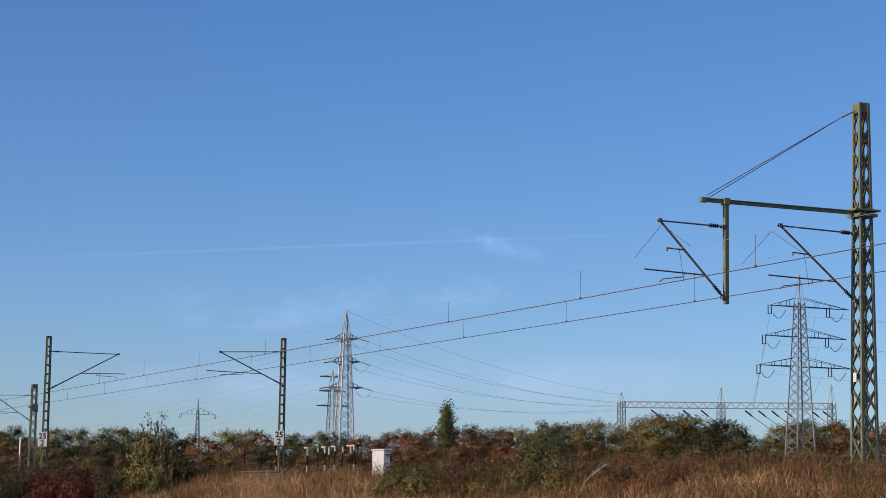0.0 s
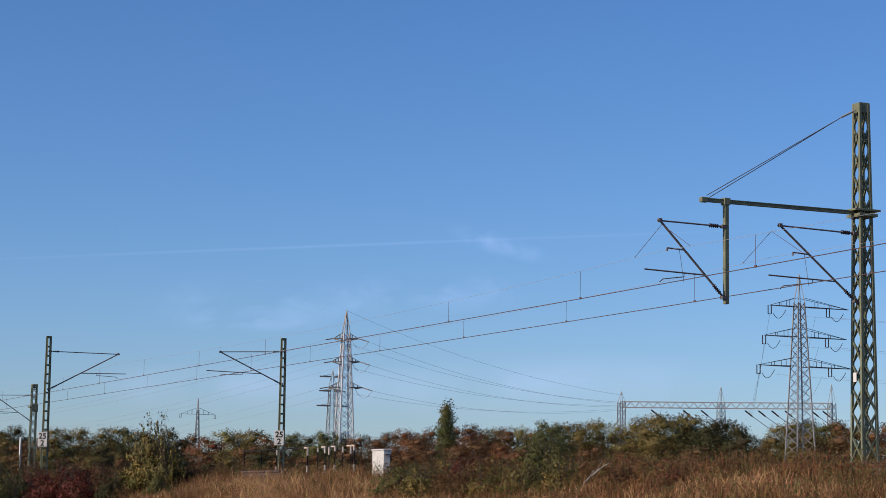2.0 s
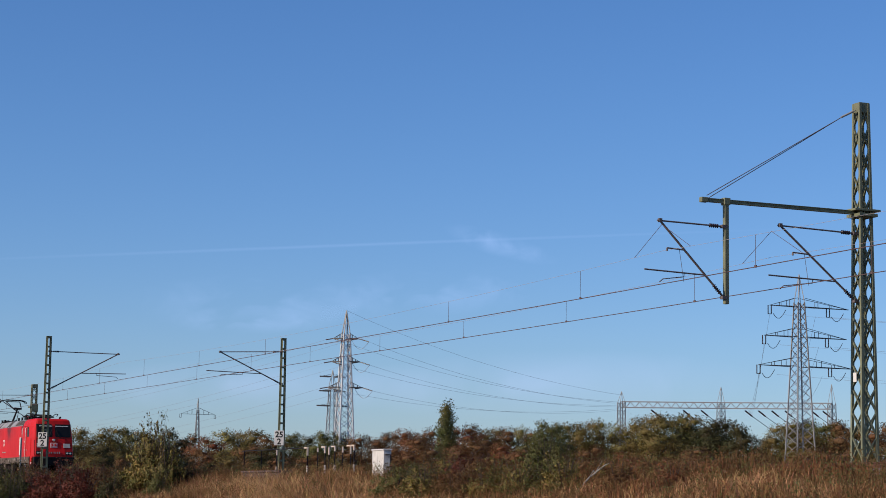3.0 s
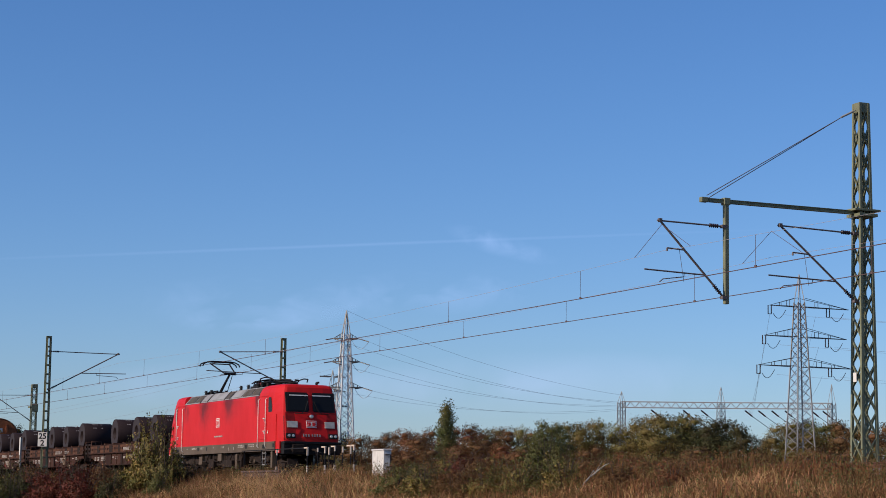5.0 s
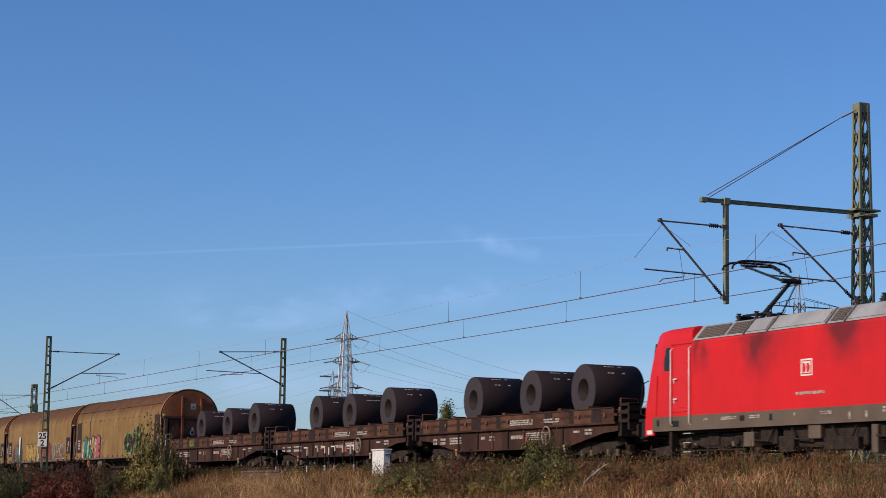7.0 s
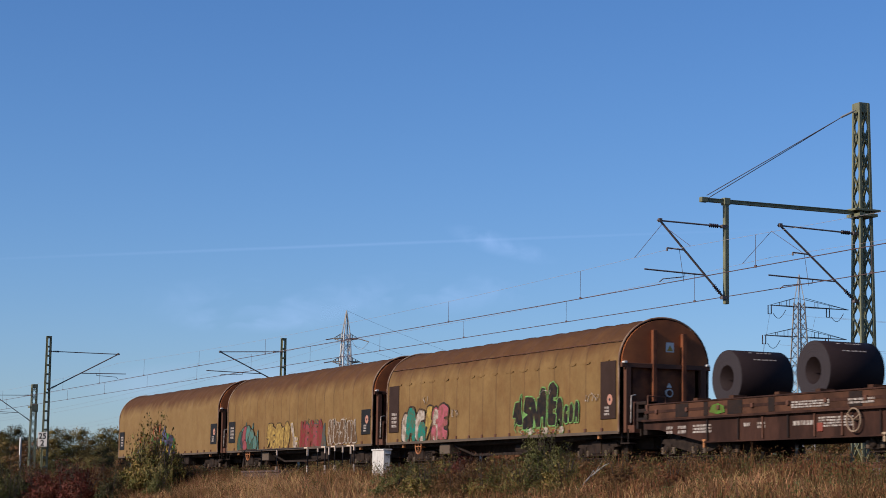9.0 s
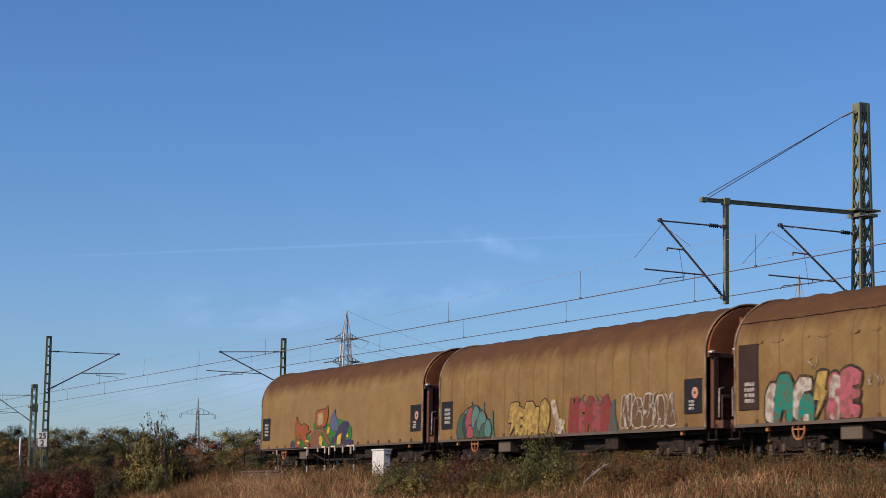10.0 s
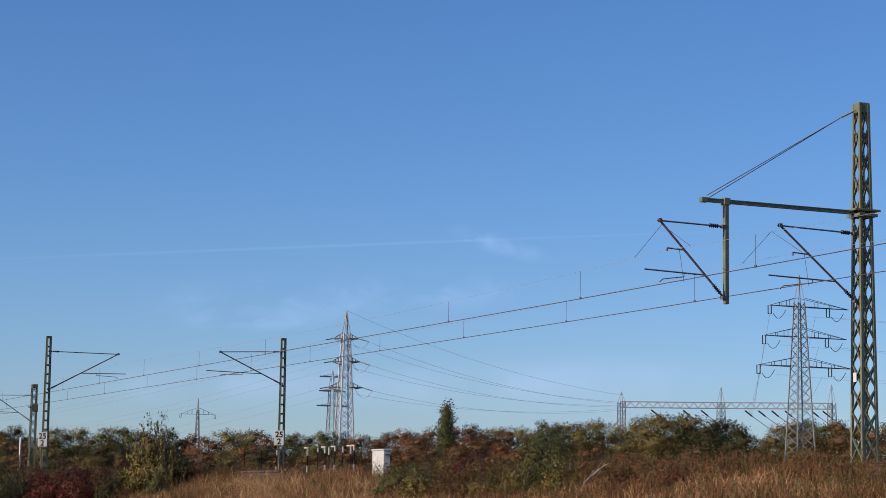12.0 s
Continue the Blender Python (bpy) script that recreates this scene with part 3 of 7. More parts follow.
def pylon(x, y, top, w0, w1, arms, axis, mat, label, leg=0.16, brace=0.08, bays=16, strings="hang", depth=1.6, bar=0.12):
    p = thing("power_pylon", label, "pylon", "power pylons", (x, y, 0.4))
    neck = top * 0.88
    half = lambda z: w0 + (w1 - w0) * min(1, z / neck) ** 0.8
    turn = lambda n, m: part(n, m, mat, p)
    lattice(turn, 0, 0, half, 0, neck, bays, leg, brace)
    peak = Mesh()
    for a, b in ((-1, -1), (1, -1), (1, 1), (-1, 1)):
        peak.beam((a * w1, b * w1, neck), (0, 0, top), leg * 0.6)
    part("peak", peak, GALV_DARK, p)
    ax = Vector((axis[0], axis[1], 0)).normalized()
    for z, reach in arms:
        arm(p, z, reach, depth, axis, mat, half(z), bar)
        for s in (-1, 1):
            far_out = reach if isinstance(reach, float) else reach[s > 0]
            for u in ((1.0,) if s < 0 or strings == "pull" or isinstance(reach, float) else (0.58,)):
                c = ax * (s * far_out * u) + Vector((0, 0, z))
                if strings == "none":
                    continue
                if strings == "hang":
                    m = Mesh()
                    for k in (-0.28, 0.28):
                        m.tube([c + ax * k, c + ax * k - Vector((0, 0, 1.3))], 0.08, 6)
                    m.beam(c - ax * 0.32 - Vector((0, 0, 1.3)), c + ax * 0.32 - Vector((0, 0, 1.3)), 0.09)
                    part("insulator_string", m, INSUL, p)
                    if 1 < depth < 2:
                        loop = [c + ax * (0.6 + 2.2 * k / 6) - Vector((0, 0, 0.6 + 1.3 * math.sin(math.pi * (0.15 + 0.85 * k / 6)))) for k in range(7)]
                        part("jumper", Mesh().tube(loop, 0.045, 5), INSUL, p)
                else:
                    d = Vector((0.85, 0.53, -0.28)).normalized()
                    part("insulator_string", Mesh().tube([c, c + d * 2.0], 0.08, 6), INSUL, p)
                    if s > 0:
                        loop = [(c + d * 2.0).lerp(c - Vector((d.x, d.y, 0.1)) * 1.5, k / 8) - Vector((0, 0, 1.3 * math.sin(math.pi * k / 8))) for k in range(9)]
                        part("jumper", Mesh().tube(loop, 0.03, 5), PALE_WIRE, p)
                    part("insulator_string", Mesh().tube([c, c - Vector((d.x, d.y, 0.1)) * 1.5], 0.08, 6), INSUL, p)
    return p


pylon(-289.0, 112.2, 30.2, 1.6, 0.48, [(25.8, 2.0), (22.2, 2.2), (18.2, 2.7)], (0.45, 0.89), GALV, "tall pale galvanised lattice pylon with three cross arms", leg=0.2, brace=0.115, bays=18, strings="pull", depth=0.9, bar=0.2)
pylon(-248.2, 168.5, 35.3, 1.95, 0.55, [(30.4, (5.2, 8.8)), (25.9, (6.2, 8.4)), (21.5, (7.2, 9.3))], (0.0, 1.0), GALV_DARK, "grey lattice pylon with three wide cross arms", bays=22, depth=1.3)
pylon(-429.9, 163.8, 30.5, 1.6, 0.6, [(28.9, 3.1), (25.6, 3.2), (22.2, 3.7)], (0.0, 1.0), GALV_DARK, "distant grey lattice pylon with three short arms", depth=0.5, strings="none", bar=0.34)
pylon(-669.2, 205.2, 35.2, 1.3, 0.32, [(29.4, 6.2)], (0.0, 1.0), GALV_DARK, "distant grey lattice pylon with one wide arm", leg=0.17, brace=0.11, depth=2.2)

gantry = thing("switchyard_gantry", "galvanised lattice gantry of a switchyard on three posts", "gantry", "", (0, 0, 1.2))
G = [Vector((-288.2, 160.7, 0)), Vector((-280.0, 174.7, 0)), Vector((-270.1, 189.5, 0))]
for c, top in zip(G, (18.5, 19.4, 19.9)):
    lattice(lambda n, m: part(n, m, GALV_DARK, gantry), c.x, c.y, lambda z: 0.75 - 0.35 * z / 20, -1.3, 16.8, 15, 0.1, 0.06)
    for a, b in ((-1, -1), (1, -1), (1, 1), (-1, 1)):
        part("spike", Mesh().beam((c.x + a * 0.42, c.y + b * 0.42, 16.8), (c.x, c.y, top), 0.06), GALV_DARK, gantry)
for a, b in zip(G, G[1:]):
    d = (b - a).normalized()
    sd = Vector((-d.y, d.x, 0)) * 0.5
    m = Mesh()
    for s in (-1, 1):
        for z in (15.85, 16.8):
            m.beam(a + sd * s + Vector((0, 0, z)), b + sd * s + Vector((0, 0, z)), 0.12)
        for k in range(22):
            p, q = a.lerp(b, k / 22) + sd * s, a.lerp(b, (k + 1) / 22) + sd * s
            lo, hi = Vector((0, 0, 15.85)), Vector((0, 0, 16.8))
            m.beam(p + (lo if k % 2 else hi), q + (hi if k % 2 else lo), 0.09)
    part("girder", m, GALV_DARK, gantry)
for u in (0.3, 0.62, 0.8, 1.22, 1.34, 1.46, 1.58, 1.82, 1.92):
    i, t = int(u), u - int(u)
    c = G[i].lerp(G[i + 1], t) + Vector((0, 0, 15.5))
    part("insulator_string", Mesh().tube([c, c + Vector((0.4, 1.1, -0.9))], 0.14, 6), INSUL, gantry)
    part("down_lead", Mesh().tube([c + Vector((0.4, 1.1, -0.9)), c + Vector((1.5, 4.6, -3.4)), c + Vector((3.5, 10.0, -8.5))], 0.045, 4), INSUL, gantry)


def span(group_label, pairs, sag, r):
    line = thing("power_line", group_label, "power line", "power lines")
    for a, b in pairs:
        a, b = Vector(a), Vector(b)
        part("conductor", Mesh().tube([a.lerp(b, k / 20) - Vector((0, 0, sag * 4 * (k / 20) * (1 - k / 20))) for k in range(21)], r, 4), PALE_WIRE, line)


ax1 = Vector((0.45, 0.89, 0)).normalized()
t1 = Vector((-289.0, 112.2, 0.4))
pairs, back, k = [], [], 0
pull = Vector((0.85, 0.53, -0.28)).normalized()
for z, reach in ((25.8, 2.0), (22.2, 2.2), (18.2, 2.7)):
    for s in (-1, 1):
        a = t1 + ax1 * (s * reach) + Vector((0, 0, z))
        pairs.append((a + pull * 2.0, G[0] + Vector((0.2, 0.1 + 0.25 * (k % 2), 17.9 - 0.25 * k))))
        back.append((a - Vector((pull.x, pull.y, 0.1)) * 1.5, (-560, 60 + 3 * k, z - 8)))
        k += 1
pairs.append((t1 + Vector((0, 0, 30.2)), G[0] + Vector((0, 0, 19.1))))
span("thin grey conductors between pylon and gantry", pairs, 1.7, 0.018)
span("thin grey conductors leading away from the pylon", back, 5.0, 0.014)
ax2 = Vector((0.0, 1.0, 0.0))
t2 = Vector((-248.2, 168.5, 0.4))
down, on = [], []
for z, reach in ((30.4, 5.2), (25.9, 6.2), (21.5, 7.2)):
    for j, u in enumerate((-1.0, 0.55)):
        a = t2 + ax2 * (reach * u) + Vector((0, 0, z - 1.3))
        down.append((a, G[1].lerp(G[2], 0.2 + 0.35 * j + 0.01 * reach) + Vector((0, 0, 16.2))))
    for u in (1.0, -0.55):
        a = t2 + ax2 * (reach * u) + Vector((0, 0, z - 1.3))
        on.append((a, a + Vector((150, 220, -3))))
span("slack grey conductors from pylon down to gantry", down, 1.5, 0.018)
span("thin grey conductors beyond the pylon", on, 5.0, 0.02)


# ---- the train; each vehicle's origin is at its front buffers, on rail top ----
TRAIN = []
RUST_DARK = material("dark_rusty_sheet", (0.24, 0.085, 0.03), 0.75, vary=0.3, scale=2, second=(0.07, 0.03, 0.018), amount=0.8, spec=0.2)
LETTER = material("worn_white_stencil", (0.52, 0.47, 0.40), 0.7, vary=0.2, scale=9, second=(0.14, 0.09, 0.06), amount=0.8, bump=0)


def aboard(ob, x, y=0.0, z=0.0):
    TRAIN.append((ob, x, y, z))
    ob.location = (FRONT_6 + x, TRACK_Y + y, RAIL_Z + z)
    return ob


def wheelset(parent, x, r):
    for y in (-0.75, 0.75):
        m = Mesh().disc_y(x, y - 0.065, y + 0.065, r, r, 28)
        m.disc_y(x, y - math.copysign(0.08, -y) - 0.015, y - math.copysign(0.08, -y) + 0.015, r, r + 0.028, 28)
        w = part("wheel", m, UNDER, parent, "grimy steel wheel")
        part("tread", Mesh().disc_y(x, y - 0.05, y + 0.05, r, r + 0.003, 28), STEEL, w)
    part("axle", Mesh().tube([(x, -0.95, r), (x, 0.95, r)], 0.09, 10), UNDER, parent)
    for y in (-1.0, 1.0):
        part("axle_box", Mesh().box(x - 0.2, x + 0.2, y - 0.12, y + 0.12, r - 0.17, r + 0.17, 0.03), UNDER, parent)


def bogie(thing_, xs, r, frame_z, name="bogie"):
    lo, hi = min(xs) - r * 0.9, max(xs) + r * 0.9
    mid = (lo + hi) / 2
    m = Mesh()
    for y in (-1.02, 1.02):
        # cast side frame: high over the axles, deep in the middle
        edge = [(lo, frame_z + 0.02), (lo + 0.12, frame_z + 0.14), (hi - 0.12, frame_z + 0.14), (hi, frame_z + 0.02), (hi - 0.35, frame_z - 0.02), (mid + 0.42, frame_z - 0.26), (mid - 0.42, frame_z - 0.26), (lo + 0.35, frame_z - 0.02)]
        m.loft([[(x, y + o, z) for x, z in edge] for o in (-0.06, 0.06)])
        m.box(mid - 0.3, mid + 0.3, y - 0.11, y + 0.11, frame_z - 0.2, frame_z + 0.2, 0.03)
        m.tube([(lo + 0.2, y * 1.09, r - 0.22), (hi - 0.2, y * 1.09, r - 0.22)], 0.025, 6)
    m.box(mid - 0.25, mid + 0.25, -1.0, 1.0, frame_z - 0.15, frame_z + 0.1)
    b = part(name, m, UNDER, thing_, "dark grimy bogie with coil springs")
    turns = [0.055 + 0.03 * (k % 2) for k in range(9)]
    for x in xs:
        for y in (-1.04, 1.04):
            for d in (-0.3, 0.3):
                part("coil_spring", Mesh().tube([(x + d, y * 1.03, r - 0.14 + (frame_z + 0.05 - r) * k / 8) for k in range(9)], turns, 8), SKIRT, b, "dusty coil spring")
            part("axle_cover", Mesh().tube([(x, y * 1.06, r), (x, y * 1.15, r), (x, y * 1.16, r)], [0.12, 0.12, 0.05], 14), UNDER, b, "round axle-box cover")
    for x in xs:
        wheelset(b, x, r)
        for e in (-r - 0.085, r + 0.085):
            part("brake_block", Mesh().box(x + e - 0.055, x + e + 0.055, -0.85, -0.65, r - 0.2, r + 0.2, 0.02), UNDER, b)


def buffers(owner, x, s, back, plate=(0.55, 0.36)):
    """Two buffers at x, pointing along s."""
    for y in (-0.87, 0.87):
        b = part("buffer", Mesh().tube([(x - s * back, y, 1.06), (x - s * 0.22, y, 1.06), (x - s * 0.22, y, 1.06), (x - s * 0.05, y, 1.06)], [0.14, 0.13, 0.09, 0.09], 14), UNDER, owner)
        part("buffer_head", Mesh().box(min(x, x - s * 0.06), max(x, x - s * 0.06), y - plate[0] / 2, y + plate[0] / 2, 1.06 - plate[1] / 2, 1.06 + plate[1] / 2, 0.025), UNDER, b)
    h = part("coupling", Mesh().tube([(x - s * back, 0, 1.04), (x - s * 0.15, 0, 1.0), (x - s * 0.05, 0, 0.8), (x - s * 0.2, 0, 0.62)], 0.05, 8), UNDER, owner)
    for y in (-0.35, 0.35):
        part("brake_hose", Mesh().tube([(x - s * back, y, 0.95), (x - s * 0.25, y, 0.85), (x - s * 0.3, y, 0.5), (x - s * 0.5, y, 0.6)], 0.03, 8), BLACK, h)


def side_lettering(owner, x, y, z, w, h, rows, mat, seed):
    """Small writing too far off to read: plain bars."""
    rnd = random.Random(seed)
    m = Mesh()
    for k in range(rows):
        a, zz = x - w / 2, z + h / 2 - (k + 0.5) * h / rows
        while a < x + w / 2 - 0.02:
            d = min(rnd.uniform(0.05, 0.2), x + w / 2 - a)
            m.box(a, a + d * 0.82, y - 0.004, y, zz - h / rows * 0.33, zz + h / rows * 0.33)
            a += d
    return part("lettering", m, mat, owner, "white stencilled marking")


VENT = material("dirty_pale_vent", (0.62, 0.58, 0.50), 0.6, vary=0.15, scale=4, second=(0.38, 0.33, 0.27), amount=0.5)


def locomotive():
    L = thing("locomotive", "red electric freight locomotive with grey roof and one raised pantograph", "locomotive")
    N = 19.25
    flip = lambda x: -N - x
    W = 1.47
    # body side between the cabs, with a thin fold below the roof
    sect = [(-W, 1.38), (-W, 3.42), (-W + 0.03, 3.5), (W - 0.03, 3.5), (W, 3.42), (W, 1.38)]
    body = part("body", Mesh().loft([[(x, y, z) for y, z in sect] for x in (-15.5, -9.45, -3.75)]), SOOTY_RED, L, "red painted body side with soot streaks below the roof")
    # cab ends, from plan outlines at rising heights
    levels = [(1.36, -0.66, 1.32, W, -3.75), (1.55, -0.66, 1.33, W, -3.75), (2.05, -0.78, 1.32, W, -3.75), (2.68, -0.91, 1.30, W, -3.75),
              (3.05, -1.00, 1.27, W, -3.75), (3.45, -1.10, 1.23, W - 0.01, -3.75), (3.60, -1.14, 1.20, 1.44, -3.70), (3.80, -1.19, 1.16, 1.36, -3.58), (3.90, -1.27, 1.11, 1.26, -3.52), (3.96, -1.48, 1.0, 1.08, -3.45)]

    def cab(mirror):
        rings = []
        for z, xf, wf, wm, xb in levels:
            half = [(xf, 0.0), (xf - 0.02, wf * 0.55), (xf - 0.06, wf - 0.14), (xf - 0.11, wf - 0.04), (xf - 0.22, wf), (-1.9, wf + (wm - wf) * 0.62), (-2.55, wm - 0.005), (-2.9, wm), (xb, wm)]
            ring = [(x, y, z) for x, y in half] + [(x, -y, z) for x, y in half[:0:-1]]
            rings.append([(flip(x), y, z) if mirror else (x, y, z) for x, y, z in ring])
        return Mesh().loft(rings)

    xf = lambda z: next(a[1] + (b[1] - a[1]) * (z - a[0]) / (b[0] - a[0]) for a, b in zip(levels, levels[1:]) if a[0] <= z <= b[0])
    for mirror in (False, True):
        M = (lambda x: flip(x)) if mirror else (lambda x: x)
        s = -1 if mirror else 1
        c = part("cab", cab(mirror), RED, L, "red driver's cab with sloping front")

        def quad(y0, y1, z0, z1, off, thick, mat, name, label="", cut=0.0):
            """A plate lying on the sloping front."""
            pts = [(y0, z0), (y1, z0), (y1 - cut, z1), (y0 + cut * 0, z1)] if cut >= 0 else [(y0, z0), (y1, z0), (y1, z1), (y0 - cut, z1)]
            ring = lambda o: [(M(xf(z) + o - 0.02 * abs(y) / 0.7), y, z) for y, z in pts]
            return part(name, Mesh().loft([ring(off - thick), ring(off)]), mat, c, label)

        quad(-1.16, 1.16, 2.70, 3.58, 0.03, 0.06, BLACK, "windscreen_surround", "black windscreen surround")
        quad(-1.08, -0.09, 2.76, 3.52, 0.036, 0.01, GLASS, "windscreen", "dark tinted windscreen pane", -0.07)
        quad(0.09, 1.08, 2.76, 3.52, 0.036, 0.01, GLASS, "windscreen", "dark tinted windscreen pane", 0.07)
        for y0, y1 in ((-0.98, -0.1), (0.1, 0.98)):
            quad(y0, y1, 3.42, 3.47, 0.04, 0.01, WHITE, "sun_blind", "pale strip of sun blind")
        for y0, y1 in ((-1.14, -0.66), (0.64, 1.10)):
            quad(y0, y1, 2.00, 2.28, 0.036, 0.05, VENT, "vent_panel", "white panel on cab front")
        # shade of the front put into this panel's darker red
        quad(-1.2, 1.2, 1.58, 2.66, 0.008, 0.03, RED_FRONT, "front_panel", "red front panel painted darker for the shaded front, spattered with dirt")
        db = quad(-0.24, 0.24, 2.00, 2.32, 0.030, 0.03, WHITE, "emblem", "white framed red emblem")
        part("emblem_field", Mesh().loft([[(M(xf(z) + o), y, z) for y, z in ((-0.215, 2.03), (0.215, 2.03), (0.215, 2.29), (-0.215, 2.29))] for o in (0.015, 0.034)]), RED_DOOR, db)
        part("emblem_ground", Mesh().loft([[(M(xf(z) + o), y, z) for y, z in ((-0.18, 2.06), (0.18, 2.06), (0.18, 2.26), (-0.18, 2.26))] for o in (0.02, 0.038)]), WHITE, db)
        for y in (-0.1, 0.1):
            part("emblem_mark", Mesh().loft([[(M(xf(z) + o), yy, z) for yy, z in ((y - 0.07, 2.08), (y + 0.04, 2.08), (y + 0.075, 2.16), (y + 0.04, 2.24), (y - 0.07, 2.24))] for o in (0.02, 0.042)]), RED_DOOR, db)
        for k in range(7):
            y = -0.4 + k * 0.12 + (0.05 if k > 2 else 0)
            part("number_bar", Mesh().loft([[(M(xf(z) + o), yy, z) for yy, z in ((y - 0.022, 1.60), (y + 0.022, 1.60), (y + 0.022, 1.72), (y - 0.022, 1.72))] for o in (0.0, 0.026)]), GREY_ROOF, c, "pale bar of a running number")
        for y in (-1.0, 1.0):
            h = quad(y - 0.22, y + 0.22, 1.52, 1.74, 0.035, 0.06, BLACK, "headlight", "twin round lamps in a dark housing")
            for d in (-0.1, 0.1):
                x = M(xf(1.63) + 0.03)
                part("lamp", Mesh().tube([(x, y + d, 1.63), (x + s * 0.04, y + d, 1.63), (x + s * 0.045, y + d, 1.63)], [0.065, 0.065, 0.04], 16), LAMP, h)
        x = M(xf(2.5))
        part("top_lamp", Mesh().tube([(x - s * 0.02, 0, 2.5), (x + s * 0.08, 0, 2.5), (x + s * 0.085, 0, 2.5)], [0.085, 0.085, 0.05], 16), LAMP, c, "round upper headlight")
        for y in (-0.45, 0.5):
            part("wiper", Mesh().tube([(M(xf(2.66) + 0.06), y, 2.64), (M(xf(2.75) + 0.07), y * 0.65, 2.76), (M(xf(3.2) + 0.06), y * 0.3, 3.2)], 0.018, 6), BLACK, c)
            part("grab_bar", Mesh().tube([(M(xf(2.6) + 0.02), y - 0.3, 2.62), (M(xf(2.6) + 0.07), y - 0.28, 2.62), (M(xf(2.6) + 0.07), y + 0.28, 2.62), (M(xf(2.6) + 0.02), y + 0.3, 2.62)], 0.016, 6), BLACK, c)
        for y in (-1.27, 1.27):
            part("handrail", Mesh().tube([(M(-0.80), y, 1.45), (M(-0.58), y * 1.06, 1.52), (M(-0.70), y * 1.06, 2.4), (M(-0.92), y, 2.5)], 0.018, 6), BLACK, c)
        part("roof_horn", Mesh().tube([(M(-1.75), 0.55, 3.94), (M(-1.75), 0.55, 4.05), (M(-1.5), 0.55, 4.07)], [0.06, 0.06, 0.05], 8), BLACK, c)
        part("rain_strip", Mesh().box(min(M(-2.55), M(-3.7)), max(M(-2.55), M(-3.7)), -W - 0.012, -W + 0.01, 3.44, 3.47), RED, c)
        part("fold_strip", Mesh().tube([(M(-1.62), -1.385, 2.6), (M(-1.55), -1.395, 1.4)], 0.02, 6).tube([(M(-1.62), 1.385, 2.6), (M(-1.55), 1.395, 1.4)], 0.02, 6), RED, c)
        # below the cab: corner sheets, steps, plough
        part("corner_sheet", Mesh().box(min(M(-0.98), M(-1.5)), max(M(-0.98), M(-1.5)), -1.42, -1.36, 0.86, 1.38).box(min(M(-0.98), M(-1.5)), max(M(-0.98), M(-1.5)), 1.36, 1.42, 0.86, 1.38), RED, c)
        part("corner_plate", Mesh().box(min(M(-1.1), M(-1.4)), max(M(-1.1), M(-1.4)), -1.426, -1.42, 0.9, 1.02), WHITE, c)
        part("front_beam", Mesh().box(min(M(-0.62), M(-1.2)), max(M(-0.62), M(-1.2)), -1.34, 1.34, 0.82, 1.37, 0.02).box(min(M(-0.5), M(-0.8)), max(M(-0.5), M(-0.8)), -1.36, 1.36, 1.28, 1.38, 0.01), BLACK, c, "dark buffer beam")
        for e in (-1, 1):
            part("plough", Mesh().loft([[(M(-0.62), y, 0.18), (M(-0.78), y, 0.62), (M(-0.84), y, 0.62), (M(-0.70), y, 0.18)] for y in (e * 0.6, e * 1.1)]).beam((M(-0.75), e * 1.06, 0.36), (M(-2.0), e * 1.06, 0.45), 0.08, 0.26), UNDER, c, "dark rail guard")
        buffers(c, M(0), s, 0.7)
        for k in range(3):
            part("step", Mesh().box(min(M(-0.8), M(-1.05)), max(M(-0.8), M(-1.05)), -1.38, -1.1, 0.42 + k * 0.3, 0.45 + k * 0.3), UNDER, c)
        # doors on both sides
        for y in (-1, 1):
            yy = y * (W + 0.006)
            d = part("door", Mesh().box(min(M(-2.68), M(-3.55)), max(M(-2.68), M(-3.55)), yy - 0.012, yy + 0.012, 1.5, 3.36, 0.008), RED_DOOR, L, "red cab door between bright handrails")
            yo = y * (W + 0.02)
            part("door_window", Mesh().loft([[(M(a), y * (1.452 - (a + 2.46) * 0.1 + o), z) for a, z in ((-2.44, 2.72), (-2.47, 2.76), (-2.47, 3.33), (-2.44, 3.38), (-2.26, 3.38), (-2.21, 3.33), (-2.08, 2.98), (-2.08, 2.76), (-2.11, 2.72))] for o in (-0.02, 0.016)]), GLASS, d, "dark rounded side window")
            part("door_leaf", Mesh().box(min(M(-2.78), M(-3.45)), max(M(-2.78), M(-3.45)), yo - 0.006, yo + 0.006, 1.62, 3.3, 0.004), RED_DOOR, d)
            for xx in (-2.64, -3.66):
                part("handrail", Mesh().tube([(M(xx), y * W, 3.34), (M(xx), y * (W + 0.07), 3.3), (M(xx), y * (W + 0.07), 1.18), (M(xx), y * W, 1.12)], 0.017, 8), WHITE, d, "pale door handrail")
            for zz in (1.85, 2.42):
                part("handle", Mesh().box(min(M(-2.78), M(-2.98)), max(M(-2.78), M(-2.98)), y * (W + 0.06) - 0.02, y * (W + 0.06) + 0.02, zz, zz + 0.04, 0.01).box(M(-2.82) - 0.015, M(-2.82) + 0.015, y * (W + 0.03) - 0.04, y * (W + 0.03) + 0.04, zz - 0.1, zz + 0.03), WHITE, d)
    # lower skirt with steps and markings
    sk = part("skirt", Mesh().loft([[(x, y, z) for y, z in ((-1.475, 0.97), (-1.475, 1.385), (1.475, 1.385), (1.475, 0.97))] for x in (-17.75, -9.45, -1.5)]), SKIRT, L, "grey-brown lower body band")
